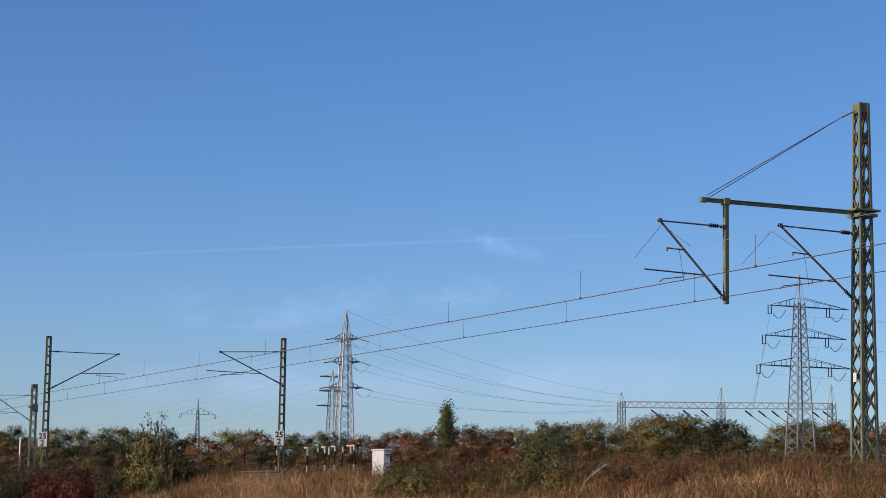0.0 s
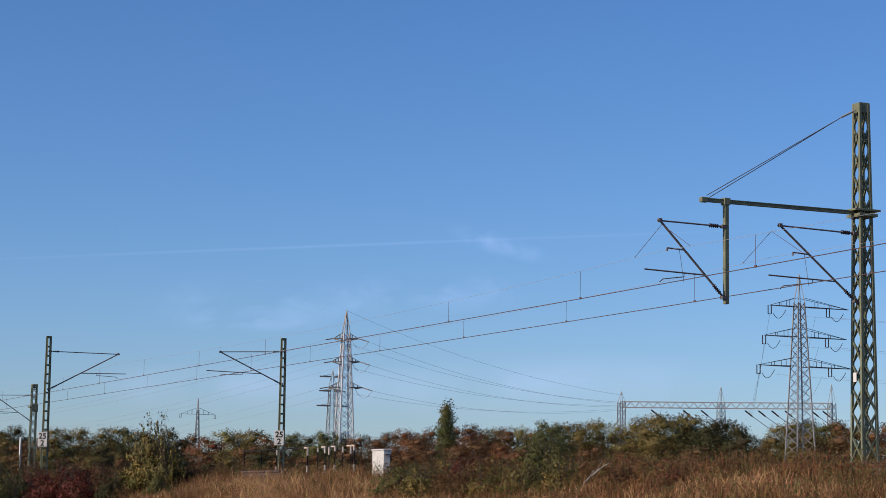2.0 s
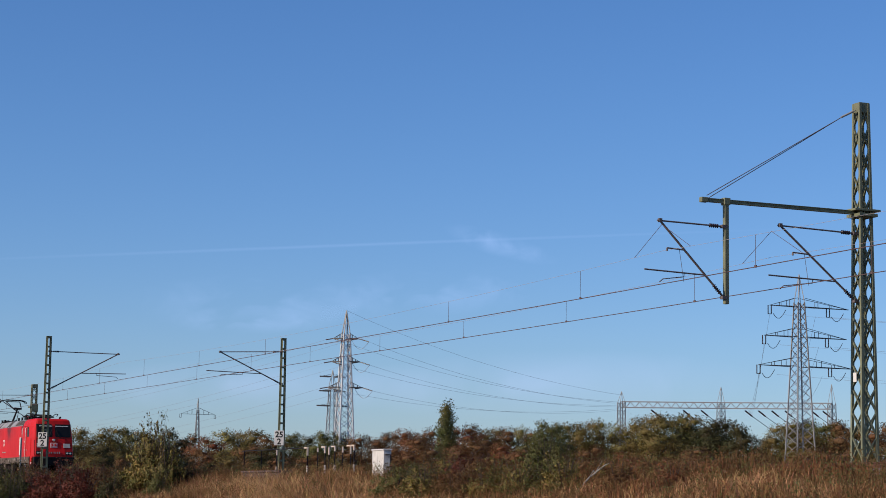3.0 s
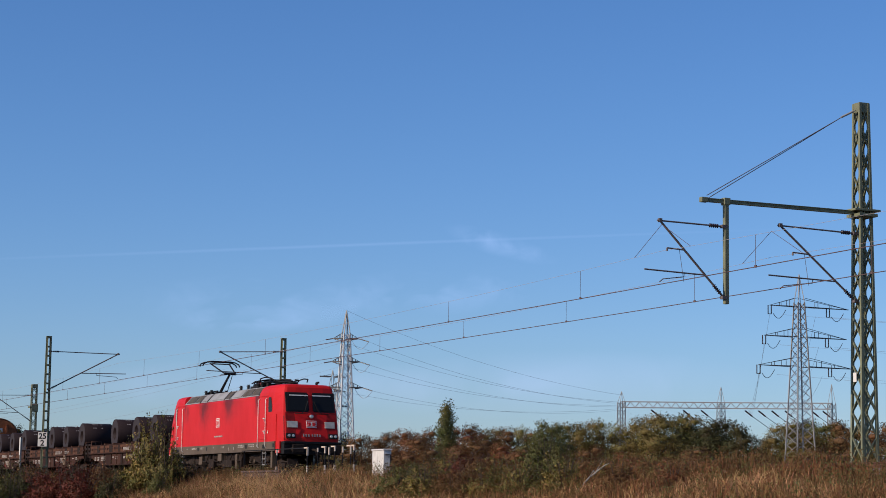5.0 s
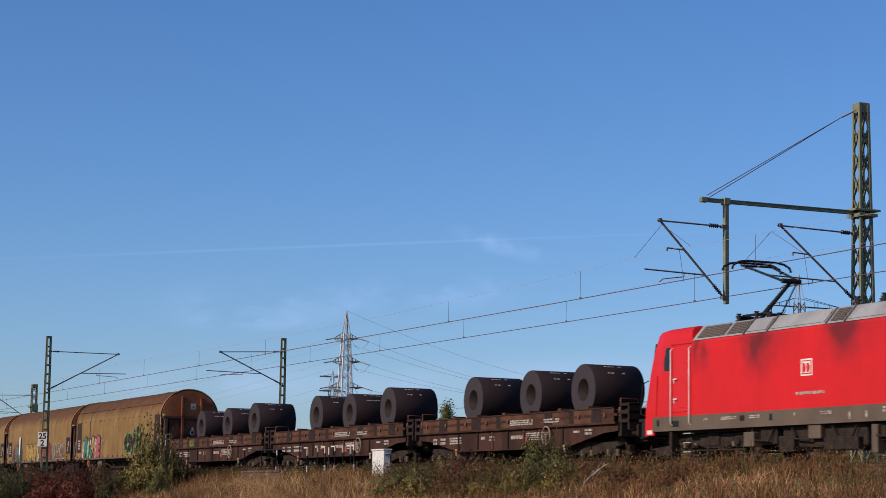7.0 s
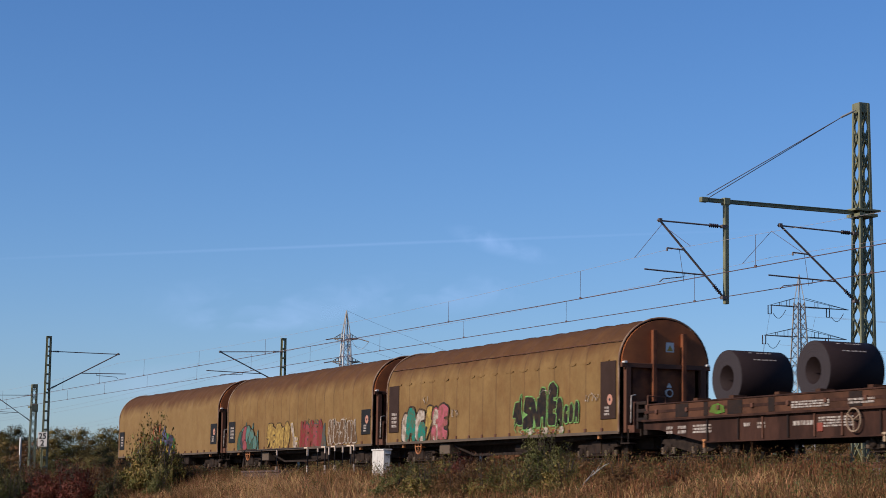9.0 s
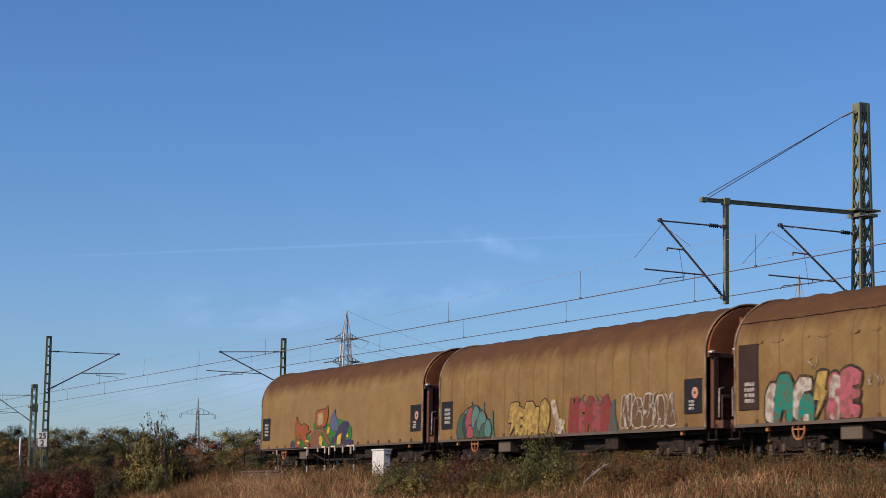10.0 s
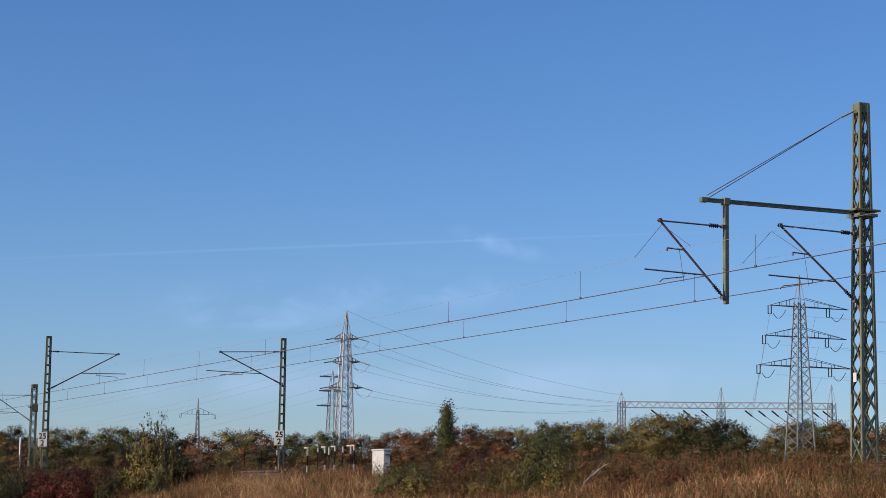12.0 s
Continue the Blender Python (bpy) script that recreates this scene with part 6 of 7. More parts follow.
            daub(hood, navy, ((-10.15, 0.05), (-10.1, 0.32), (-9.7, 0.42), (-9.3, 0.75), (-8.8, 0.98), (-8.3, 0.92), (-8.2, 0.72), (-8.5, 0.45), (-8.6, 0.02), (-9.15, 0.02), (-9.0, 0.46), (-9.4, 0.4), (-9.8, 0.08)), 4, blue)
            daub(hood, navy, ((-8.6, 0.0), (-8.5, 0.22), (-7.75, 0.2), (-7.75, 0.02)), 3)
            for shape in (((-11.5, 0.02), (-11.6, 0.34), (-11.4, 0.45), (-11.15, 0.32), (-11.2, 0.02)), ((-10.7, 0.5), (-10.55, 0.78), (-10.3, 0.78), (-10.4, 0.5)), ((-9.5, 0.03), (-9.45, 0.38), (-8.95, 0.5), (-9.1, 0.03)), ((-8.5, 0.32), (-8.25, 0.5), (-8.2, 0.3)), ((-14.3, 0.16), (-14.1, 0.28), (-13.8, 0.12)), ((-13.2, 0.3), (-12.8, 0.26), (-12.8, 0.18), (-13.2, 0.2))):
                daub(hood, gold, shape, 6)
            scribble(hood, -14.4, -13.7, 1.15, 1.75, umber, 31, 3, 0.035)


build_train()


# ---- plants ----
def lumps(lobes, size, seed):
    """Solid, knobbly insides of the lobes of a crown, as vertices and faces."""
    bm = bmesh.new()
    for k, (c, r) in enumerate(lobes):
        made = bmesh.ops.create_icosphere(bm, subdivisions=1, radius=1.0)["verts"]
        for v in made:
            d = v.co.copy()
            q = size * (1 + 0.22 * noise.noise(d * 2.1 + Vector((k * 3.7, seed, 0))) + 0.14 * noise.noise(d * 5.0 + Vector((seed, k, 1))))
            v.co = Vector((c[0] + d.x * r[0] * q, c[1] + d.y * r[1] * q, max(0.02, c[2] + d.z * r[2] * q)))
    bm.verts.index_update()
    out = [v.co[:] for v in bm.verts], [[v.index for v in f.verts] for f in bm.faces]
    bm.free()
    return out


def with_core(me, lobes, size, seed):
    """Joins the solid insides to a crown of leaves."""
    verts, faces = lumps(lobes, size, seed)
    core = bpy.data.meshes.new("core")
    core.from_pydata(verts, [], faces)
    core.polygons.foreach_set("use_smooth", [True] * len(faces))
    core.update()
    rounded = [tuple(v.normal) for v in core.vertices]
    n, m = len(me.vertices), len(verts)
    co = np.empty(n * 3, dtype=np.float32)
    me.vertices.foreach_get("co", co)
    normals = np.empty(n * 3, dtype=np.float32)
    me.corner_normals.foreach_get("vector", normals)
    both = bpy.data.meshes.new(me.name)
    single = np.arange(n).reshape(-1, len(me.polygons[0].vertices)).tolist()
    both.from_pydata(co.reshape(-1, 3).tolist() + verts, [], single + [[i + n for i in f] for f in faces])
    both.polygons.foreach_set("use_smooth", [True] * len(both.polygons))
    both.materials.append(me.materials[0])
    both.update()
    both.normals_split_custom_set_from_vertices(normals.reshape(-1, 3).tolist() + rounded)
    return both


def leaf_mesh(name, shapes, mat, outward=None):
    """A mesh of many free leaves from an array (n, corners, 3); outward turns their shading towards the outside of the crown."""
    shapes = np.array(shapes)
    n, k = shapes.shape[:2]
    if outward is not None:
        face = np.cross(shapes[:, 2] - shapes[:, 0], shapes[:, -1] - shapes[:, 1])
        face /= np.linalg.norm(face, axis=1)[:, None] + 1e-9
        away = (face * outward).sum(1) < 0
        shapes[away] = shapes[away][:, ::-1]
        face[away] *= -1
        normal = outward * 0.8 + face * 0.45
        normal /= np.linalg.norm(normal, axis=1)[:, None] + 1e-9
    me = bpy.data.meshes.new(name)
    me.vertices.add(n * k)
    me.vertices.foreach_set("co", shapes.astype(np.float32).ravel())
    me.loops.add(n * k)
    me.loops.foreach_set("vertex_index", np.arange(n * k, dtype=np.int32))
    me.polygons.add(n)
    me.polygons.foreach_set("loop_start", np.arange(0, n * k, k, dtype=np.int32))
    me.materials.append(mat)
    me.update(calc_edges=True)
    me.validate()
    if outward is not None:
        me.normals_split_custom_set_from_vertices(np.repeat(normal, k, axis=0).tolist())
    return me


def facing(pts, lobes):
    """For each point the direction outwards from the nearest lobe's middle."""
    best, out = np.full(len(pts), 1e9), np.zeros((len(pts), 3))
    for c, r in lobes:
        d = (pts - np.array(c)) / np.array(r)
        q = np.linalg.norm(d, axis=1)
        near = q < best
        best[near] = q[near]
        out[near] = d[near]
    out += 0.5 * (pts - pts.mean(0)) / (pts.std(0) + 1e-6) / 2
    return out / (np.linalg.norm(out, axis=1)[:, None] + 1e-9)


def leaves(rng, centres, size, droop=0.3, long=1.7, corners=4):
    """Leaves round the given centres: pointed at both ends, or three-cornered sprigs."""
    n = len(centres)
    d = rng.normal(size=(n, 3))
    d[:, 2] -= droop
    d /= np.linalg.norm(d, axis=1)[:, None]
    u = rng.normal(size=(n, 3))
    s = np.cross(d, u)
    s /= np.linalg.norm(s, axis=1)[:, None] + 1e-9
    k = size * rng.uniform(0.6, 1.35, n)[:, None]
    bend = np.cross(d, s) * k * 0.12
    if corners == 3:
        return np.stack([centres - d * k * long / 2 - s * k / 2, centres + s * k / 2 + bend, centres + d * k * long / 2], axis=1)
    return np.stack([centres - d * k * long / 2, centres + s * k / 2 + bend, centres + d * k * long / 2, centres - s * k / 2 + bend], axis=1)


def crown_points(rng, lobes, n, clump, fill=0.55):
    """Clumped points in a set of lobes (centre, radii), thicker towards their outside, with gaps."""
    out = []
    vol = np.array([r[0] * r[1] * r[2] for _, r in lobes]) ** 0.67
    for (c, r), share_ in zip(lobes, vol / vol.sum()):
        m = max(3, int(n * share_ / 22))
        d = rng.normal(size=(m, 3))
        d /= np.linalg.norm(d, axis=1)[:, None]
        q = rng.uniform(fill, 1.06, m)[:, None]
        centres = np.array(c) + d * q * np.array(r)
        pick = centres[rng.integers(0, m, int(n * share_))]
        out.append(pick + rng.normal(size=pick.shape) * clump)
    return np.concatenate(out)


def limb_mesh(rng, height, spread, base, trunk_r, limbs, lean=0.0):
    m = Mesh()
    top = (lean * height, 0, height * 0.9)
    path = [(0, 0, -0.3), (0.02 * height, 0.01 * height, height * 0.3), (lean * height * 0.6, -0.01 * height, height * 0.6), top]
    m.tube(path, [trunk_r, trunk_r * 0.8, trunk_r * 0.5, trunk_r * 0.12], 8)
    for k in range(limbs):
        z = height * (base + (0.85 - base) * k / limbs)
        a = k * 2.4 + rng.uniform(0, 0.6)
        ln = spread * rng.uniform(0.55, 0.95) * (1.05 - 0.5 * k / limbs)
        p0 = Vector((lean * z, 0, z))
        p1 = p0 + Vector((math.cos(a) * ln * 0.5, math.sin(a) * ln * 0.5, ln * 0.35))
        p2 = p0 + Vector((math.cos(a) * ln, math.sin(a) * ln, ln * 0.8))
        m.tube([p0, p1, p2], [trunk_r * 0.4, trunk_r * 0.25, trunk_r * 0.08], 6)
    return m


def tree_kind(seed, height, width, lobes_n, mat, leaf_size, n, shape="round", base=0.25, core=0.4):
    """Trunk and crown meshes of one sort of tree, to be shared by its copies."""
    rng = np.random.default_rng(seed)
    lobes = []
    for k in range(lobes_n):
        u = (k + 0.5) / lobes_n
        if shape == "column":
            z, w = base + (1 - base) * u, 0.5 * math.sin(math.pi * (0.15 + 0.8 * u)) ** 0.6
            off = 0.12
        else:
            z, w = base + (0.95 - base) * u, 0.42 * math.sin(math.pi * (0.18 + 0.72 * u)) ** 0.7
            off = 0.55
        a = k * 2.4 + rng.uniform(-0.4, 0.4)
        d = off * w * width * rng.uniform(0.5, 1.2)
        lobes.append(((math.cos(a) * d, math.sin(a) * d, z * height), (w * width * rng.uniform(0.6, 0.9), w * width * rng.uniform(0.6, 0.9), height * (0.95 - base) / lobes_n * rng.uniform(0.9, 1.6))))
    pts = crown_points(rng, lobes, n, 0.21, 0.5)
    pts = pts[pts[:, 2] > 0.05 * height]
    trunk = limb_mesh(rng, height, width * 0.45, base * 0.8, height * 0.018 + 0.03, 7).data("trunk", BARK)
    return trunk, with_core(leaf_mesh("crown", leaves(rng, pts, leaf_size, long=1.4, corners=3), mat, facing(pts, lobes)), lobes, core, seed), height


def plant(name, kind, label, category, group, x, y, height, turn, wide=1.0, base=None):
    trunk, crown, h = kind
    z = ground_z(x, y) if base is None else base
    t = thing(name, label, category, group, (x, y, z))
    k = height / h
    t.scale, t.rotation_euler = (k * wide, k * wide, k), (0, 0, turn)
    share("trunk", trunk, t)
    share("crown", crown, t)
    return t


def spot(bearing, d):
    """A place d metres off in a direction given in degrees from y."""
    return d * math.sin(radians(bearing)), d * math.cos(radians(bearing))


def bearing_of(u):
    """Bearing across the view: u from 0 to 1."""
    return -66.03 + math.degrees(math.atan((u * 2 - 1) * 0.2223))


KINDS = {
    "olive": tree_kind(1, 10, 7.5, 11, LEAF_OLIVE, 0.135, 12500),
    "green": tree_kind(2, 10, 7.0, 12, LEAF_GREEN, 0.135, 12500),
    "dark": tree_kind(3, 10, 7.5, 11, LEAF_DARK, 0.135, 12500),
    "yellow": tree_kind(4, 10, 6.0, 10, LEAF_YELLOW, 0.12, 8000, base=0.2, core=0.35),
    "poplar": tree_kind(5, 10, 2.6, 12, LEAF_GREEN, 0.13, 12500, "column", 0.12),
    "brown": tree_kind(6, 10, 8.5, 11, LEAF_BROWN, 0.135, 12500, base=0.12),
    "rust": tree_kind(7, 10, 8.5, 11, LEAF_RUST, 0.135, 12500, base=0.12),
}
TREE_LABEL = {"olive": "olive-green broadleaf tree in early autumn", "green": "green broadleaf tree with uneven crown", "dark": "dark green dense broadleaf tree",
              "yellow": "yellowing thin-crowned birch-like tree", "poplar": "tall narrow olive-green poplar", "brown": "brown-leaved autumn tree beyond the railway", "rust": "rust-coloured autumn tree beyond the railway"}


def build_woods():
    """Trees beyond the railway: place across the view, height of the top above eye level in thousandths of the distance, distance, sort."""
    rows = [(0.005, 31, 300, "olive", 1.0), (0.022, 33, 320, "dark", 1.0), (0.05, 29, 310, "brown", 1.0), (0.072, 33, 300, "olive", 1.1), (0.098, 33, 300, "olive", 0.9),
            (0.128, 34, 300, "olive", 1.0), (0.15, 34, 320, "green", 1.0), (0.17, 32, 310, "dark", 1.0), (0.196, 33, 320, "dark", 1.0), (0.215, 31, 330, "brown", 1.0),
            (0.24, 30, 300, "rust", 1.0), (0.255, 34, 330, "yellow", 1.2), (0.272, 33, 340, "olive", 1.0), (0.29, 34, 330, "olive", 1.0), (0.31, 31, 320, "brown", 1.1),
            (0.332, 33, 330, "green", 1.0), (0.35, 31, 320, "dark", 1.0), (0.37, 34, 300, "green", 0.9), (0.39, 33, 310, "dark", 1.0), (0.412, 32, 300, "brown", 1.1), (0.432, 33, 320, "brown", 1.0),
            (0.45, 34, 330, "brown", 1.1), (0.468, 35, 310, "rust", 1.0), (0.488, 36, 320, "brown", 1.0), (0.507, 47, 280, "poplar", 1.05), (0.525, 37, 310, "rust", 1.0), (0.54, 38, 320, "brown", 1.0),
            (0.558, 37, 330, "olive", 0.9), (0.572, 37, 320, "brown", 1.0), (0.588, 38, 320, "yellow", 0.8), (0.605, 36, 330, "brown", 1.0), (0.62, 41, 290, "green", 0.8), (0.632, 40, 300, "green", 0.8),
            (0.65, 40, 320, "olive", 0.9), (0.668, 41, 320, "olive", 0.9), (0.683, 42, 330, "yellow", 0.8), (0.697, 40, 330, "yellow", 0.8), (0.712, 37, 330, "olive", 0.8), (0.728, 44, 330, "olive", 0.9), (0.747, 45, 320, "olive", 1.0),
            (0.767, 45, 330, "green", 1.0), (0.785, 44, 330, "olive", 1.0), (0.803, 42, 310, "dark", 1.0), (0.822, 42, 310, "dark", 0.9), (0.838, 40, 300, "dark", 0.8), (0.855, 30, 340, "green", 0.9), (0.866, 34, 340, "dark", 0.6),
            (0.884, 40, 320, "olive", 0.9), (0.902, 42, 320, "olive", 1.0), (0.92, 43, 330, "green", 1.0), (0.94, 41, 330, "olive", 1.0), (0.957, 42, 320, "brown", 0.9), (0.975, 40, 320, "olive", 0.9), (0.992, 41, 300, "brown", 1.0)]
    for k, (u, up, d, sort, wide) in enumerate(rows):
        x, y = spot(bearing_of(u), d)
        plant("tree", KINDS[sort], TREE_LABEL[sort], "tree", "trees beyond the railway", x, y, (up * d / 1000 + 1.5 - ground_z(x, y)) / 1.0, k * 1.7, wide)
    rnd = random.Random(3)
    # lower, rust and brown, a little nearer
    for k in range(38):
        u = (k + rnd.uniform(0.1, 0.9)) / 38
        d = rnd.uniform(190, 260)
        up = rnd.uniform(18, 27) if u < 0.42 else rnd.uniform(24, 35) if u < 0.62 else rnd.uniform(22, 31)
        sort = rnd.choice(("brown", "rust", "brown", "rust", "olive") if u > 0.4 else ("dark", "brown", "brown", "olive"))
        x, y = spot(bearing_of(u), d)
        plant("tree", KINDS[sort], TREE_LABEL[sort], "tree", "low trees beyond the railway", x, y, up * d / 1000 + 1.5 - ground_z(x, y), k * 2.1, rnd.uniform(0.9, 1.3))


def bush_kind(seed, mat, leaf_size, n, height=2.0, width=2.4, upright=False):
    rng = np.random.default_rng(seed)
    lobes = []
    for k in range(9):
        a, q = k * 2.4, math.sqrt((k + 0.5) / 9) * width * 0.32
        h = height * (rng.uniform(0.55, 0.95) if k else 0.9)
        lobes.append(((math.cos(a) * q, math.sin(a) * q, h * 0.5), (width * 0.22, width * 0.22, h * 0.52)))
    pts = crown_points(rng, lobes, n, leaf_size * 1.3, 0.3)
    m = Mesh()
    twigs = []
    for k in range(14):
        a, q, h = k * 2.4, rng.uniform(0.1, 0.42) * width, height * rng.uniform(0.8, 1.12)
        path = [(0, 0, -0.1), (math.cos(a) * q * 0.5, math.sin(a) * q * 0.5, h * 0.55), (math.cos(a) * q, math.sin(a) * q, h)]
        m.tube(path, [0.022, 0.014, 0.004], 5)
        for u in np.linspace(0.55, 1.02, 12):
            twigs.append(np.array(path[1]) * (1 - u) * 2 * 0.5 + np.array(path[2]) * u + rng.normal(size=3) * 0.06)
    pts = np.concatenate([pts[pts[:, 2] > 0.02], np.array(twigs)])
    return m.data("branchwork", BARK), leaf_mesh("foliage", leaves(rng, pts, leaf_size, long=1.8), mat, facing(pts, lobes)), height


BUSHES = {
    "green": bush_kind(11, LEAF_GREEN, 0.05, 5600),
    "olive": bush_kind(12, LEAF_BUSH, 0.055, 4600),
    "red": bush_kind(13, LEAF_RED, 0.045, 5600),
    "brown": bush_kind(14, LEAF_BROWN, 0.044, 5400),
    "dark": bush_kind(15, LEAF_DARK, 0.05, 5400),
    "rust": bush_kind(16, LEAF_RUST, 0.045, 5200),
}
BUSH_LABEL = {"green": "green leafy shrub in dry grass", "olive": "olive-green shrub turning yellow", "red": "dark red autumn shrub on the bank", "brown": "brown-leaved shrub on the bank",
              "dark": "dark green dense shrub on the bank", "rust": "rust-brown shrub beside the tracks"}


def bush(kind, x, y, height, wide, turn, group):
    stems, foliage, h = BUSHES[kind]
    t = thing("shrub", BUSH_LABEL[kind], "shrub", group, (x, y, ground_z(x, y)))
    k = height / h
    t.scale, t.rotation_euler = (k * wide, k * wide, k), (0, 0, turn)
    share("branchwork", stems, t)
    share("foliage", foliage, t)


def at_y(u, y):
    """x on the line at that y for a place across the view."""
    return y * math.tan(radians(bearing_of(u)))


def build_bushes():
    # near side: place across the view, y, top (z), width to height, sort
    for k, (u, y, top, wide, sort) in enumerate((
            (0.181, 22.6, 4.55, 0.5, "olive"), (0.166, 22.3, 3.7, 0.75, "olive"), (0.192, 22.7, 3.75, 0.7, "olive"), (0.186, 22.0, 2.5, 0.9, "green"), (0.175, 22.4, 4.1, 0.7, "olive"), (0.196, 22.9, 3.3, 0.8, "dark"), (0.205, 23.5, 3.0, 0.8, "dark"), (0.222, 24.0, 2.8, 0.9, "dark"), (0.235, 24.3, 2.7, 0.9, "brown"),
            (0.055, 19.5, 2.6, 1.1, "red"), (0.08, 20.0, 2.9, 1.0, "red"), (0.10, 20.2, 2.7, 1.0, "red"), (0.132, 20.8, 2.4, 0.9, "dark"), (0.15, 21.3, 1.9, 1.0, "brown"), (0.035, 19.8, 2.8, 0.9, "dark"), (0.012, 19.5, 2.9, 0.9, "dark"), (-0.01, 19.5, 3.1, 0.9, "dark"), (0.02, 18.2, 2.4, 0.9, "green"),
            (0.045, 22, 3.1, 0.9, "brown"), (0.12, 23, 3.0, 0.9, "brown"), (0.145, 23.5, 2.9, 0.8, "dark"), (0.09, 23, 3.0, 0.9, "dark"),
            (0.262, 25.2, 2.75, 1.2, "brown"), (0.29, 25.5, 2.6, 1.2, "rust"), (0.32, 25.5, 2.45, 1.2, "brown"), (0.345, 25.4, 2.5, 1.2, "olive"),
            (0.46, 24.2, 2.4, 1.2, "green"), (0.475, 24.4, 2.65, 1.2, "green"), (0.495, 24.0, 2.55, 1.2, "dark"), (0.51, 24.8, 2.9, 1.0, "olive"), (0.528, 24.3, 2.85, 1.1, "red"), (0.545, 24.3, 2.8, 1.0, "brown"), (0.535, 23.8, 2.5, 1.2, "brown"),
            (0.565, 24.8, 2.75, 1.1, "olive"), (0.585, 24.5, 2.6, 1.2, "olive"), (0.607, 24.9, 3.25, 0.75, "green"), (0.62, 25.0, 3.35, 0.75, "green"), (0.632, 24.8, 3.05, 0.8, "green"), (0.615, 24.4, 2.6, 1.1, "dark"), (0.65, 25.0, 2.75, 1.0, "olive"), (0.67, 25.2, 2.7, 1.0, "brown"), (0.69, 25.2, 2.75, 0.9, "olive"),
            (0.452, 22.8, 2.5, 1.3, "green"), (0.482, 22.6, 2.4, 1.3, "olive"), (0.515, 22.8, 2.4, 1.2, "brown"), (0.55, 23.0, 2.4, 1.2, "olive"), (0.59, 23.2, 2.5, 1.2, "olive"), (0.64, 23.4, 2.6, 1.2, "olive"), (0.70, 23.6, 2.5, 1.2, "brown"), (0.76, 24.0, 2.5, 1.2, "rust"),
            (0.73, 25.8, 2.6, 1.0, "brown"), (0.79, 25.9, 2.55, 1.0, "rust"), (0.87, 26.0, 2.55, 1.0, "olive"), (0.95, 26.0, 2.65, 1.0, "rust"))):
        x = at_y(u, y)
        bush(sort, x, y, top - ground_z(x, y), wide, k * 1.3, "shrubs on the near bank")
    # far side: a ragged hedge along the foot of the bank
    rnd = random.Random(8)
    for k in range(64):
        u = (k + rnd.uniform(0.0, 1.0)) / 64
        y = rnd.uniform(43, 56)
        x = at_y(u, y)
        d = math.hypot(x, y)
        up = rnd.uniform(11, 20) if u < 0.62 else rnd.uniform(14, 22)
        sort = rnd.choice(("brown", "rust", "brown", "olive", "brown")) if u > 0.3 else rnd.choice(("dark", "brown", "dark", "olive", "brown"))
        plant("shrub", KINDS[sort], HEDGE_LABEL[sort], "shrub", "shrubs beyond the tracks", x, y, up * d / 1000 + 1.5 - ground_z(x, y), k * 2.2, rnd.uniform(0.8, 1.3))


HEDGE_LABEL = {"olive": "olive-green shrub beyond the tracks", "dark": "dark green shrub beyond the tracks", "brown": "brown autumn shrub beyond the tracks", "rust": "rust-red autumn shrub beyond the tracks"}


def blades(rng, x, y, z, h, width, lean):
    """Curved grass blades: two quads each, as arrays of free quads."""
    n = len(x)
    a = rng.uniform(0, 2 * math.pi, n)
    lx, ly = np.cos(a) * lean * h, np.sin(a) * lean * h
    b = rng.uniform(0, 2 * math.pi, n)
    sx, sy = np.cos(b) * width / 2, np.sin(b) * width / 2
    p0 = np.stack([x, y, z], 1)
    p1 = np.stack([x + lx * 0.35, y + ly * 0.35, z + h * 0.6], 1)
    p2 = np.stack([x + lx, y + ly, z + h * (1 - 0.25 * lean)], 1)
    s = np.stack([sx, sy, 0 * sx], 1)
    return p0, p1, p2, s


def blade_object(name, p0, p1, p2, s, mat, label, category):
    n = len(p0)
    v = np.stack([p0 - s, p0 + s, p1 + s * 0.7, p1 - s * 0.7, p2 + s * 0.15, p2 - s * 0.15], 1).reshape(-1, 3)
    i = np.arange(n)[:, None] * 6
    loops = np.concatenate([i + np.array([[0, 1, 2, 3]]), i + np.array([[3, 2, 4, 5]])], 1).ravel()
    me = bpy.data.meshes.new(name)
    me.vertices.add(n * 6)
    me.vertices.foreach_set("co", v.astype(np.float32).ravel())
    me.loops.add(n * 8)
    me.loops.foreach_set("vertex_index", loops.astype(np.int32))
    me.polygons.add(n * 2)
    me.polygons.foreach_set("loop_start", np.arange(0, n * 8, 4, dtype=np.int32))
    me.materials.append(mat)
    me.update(calc_edges=True)
    tagged(new(name, me), label, category, kind="stuff")


def ground_array(x, y):
    return np.array([ground_z(a, b) for a, b in zip(x, y)])


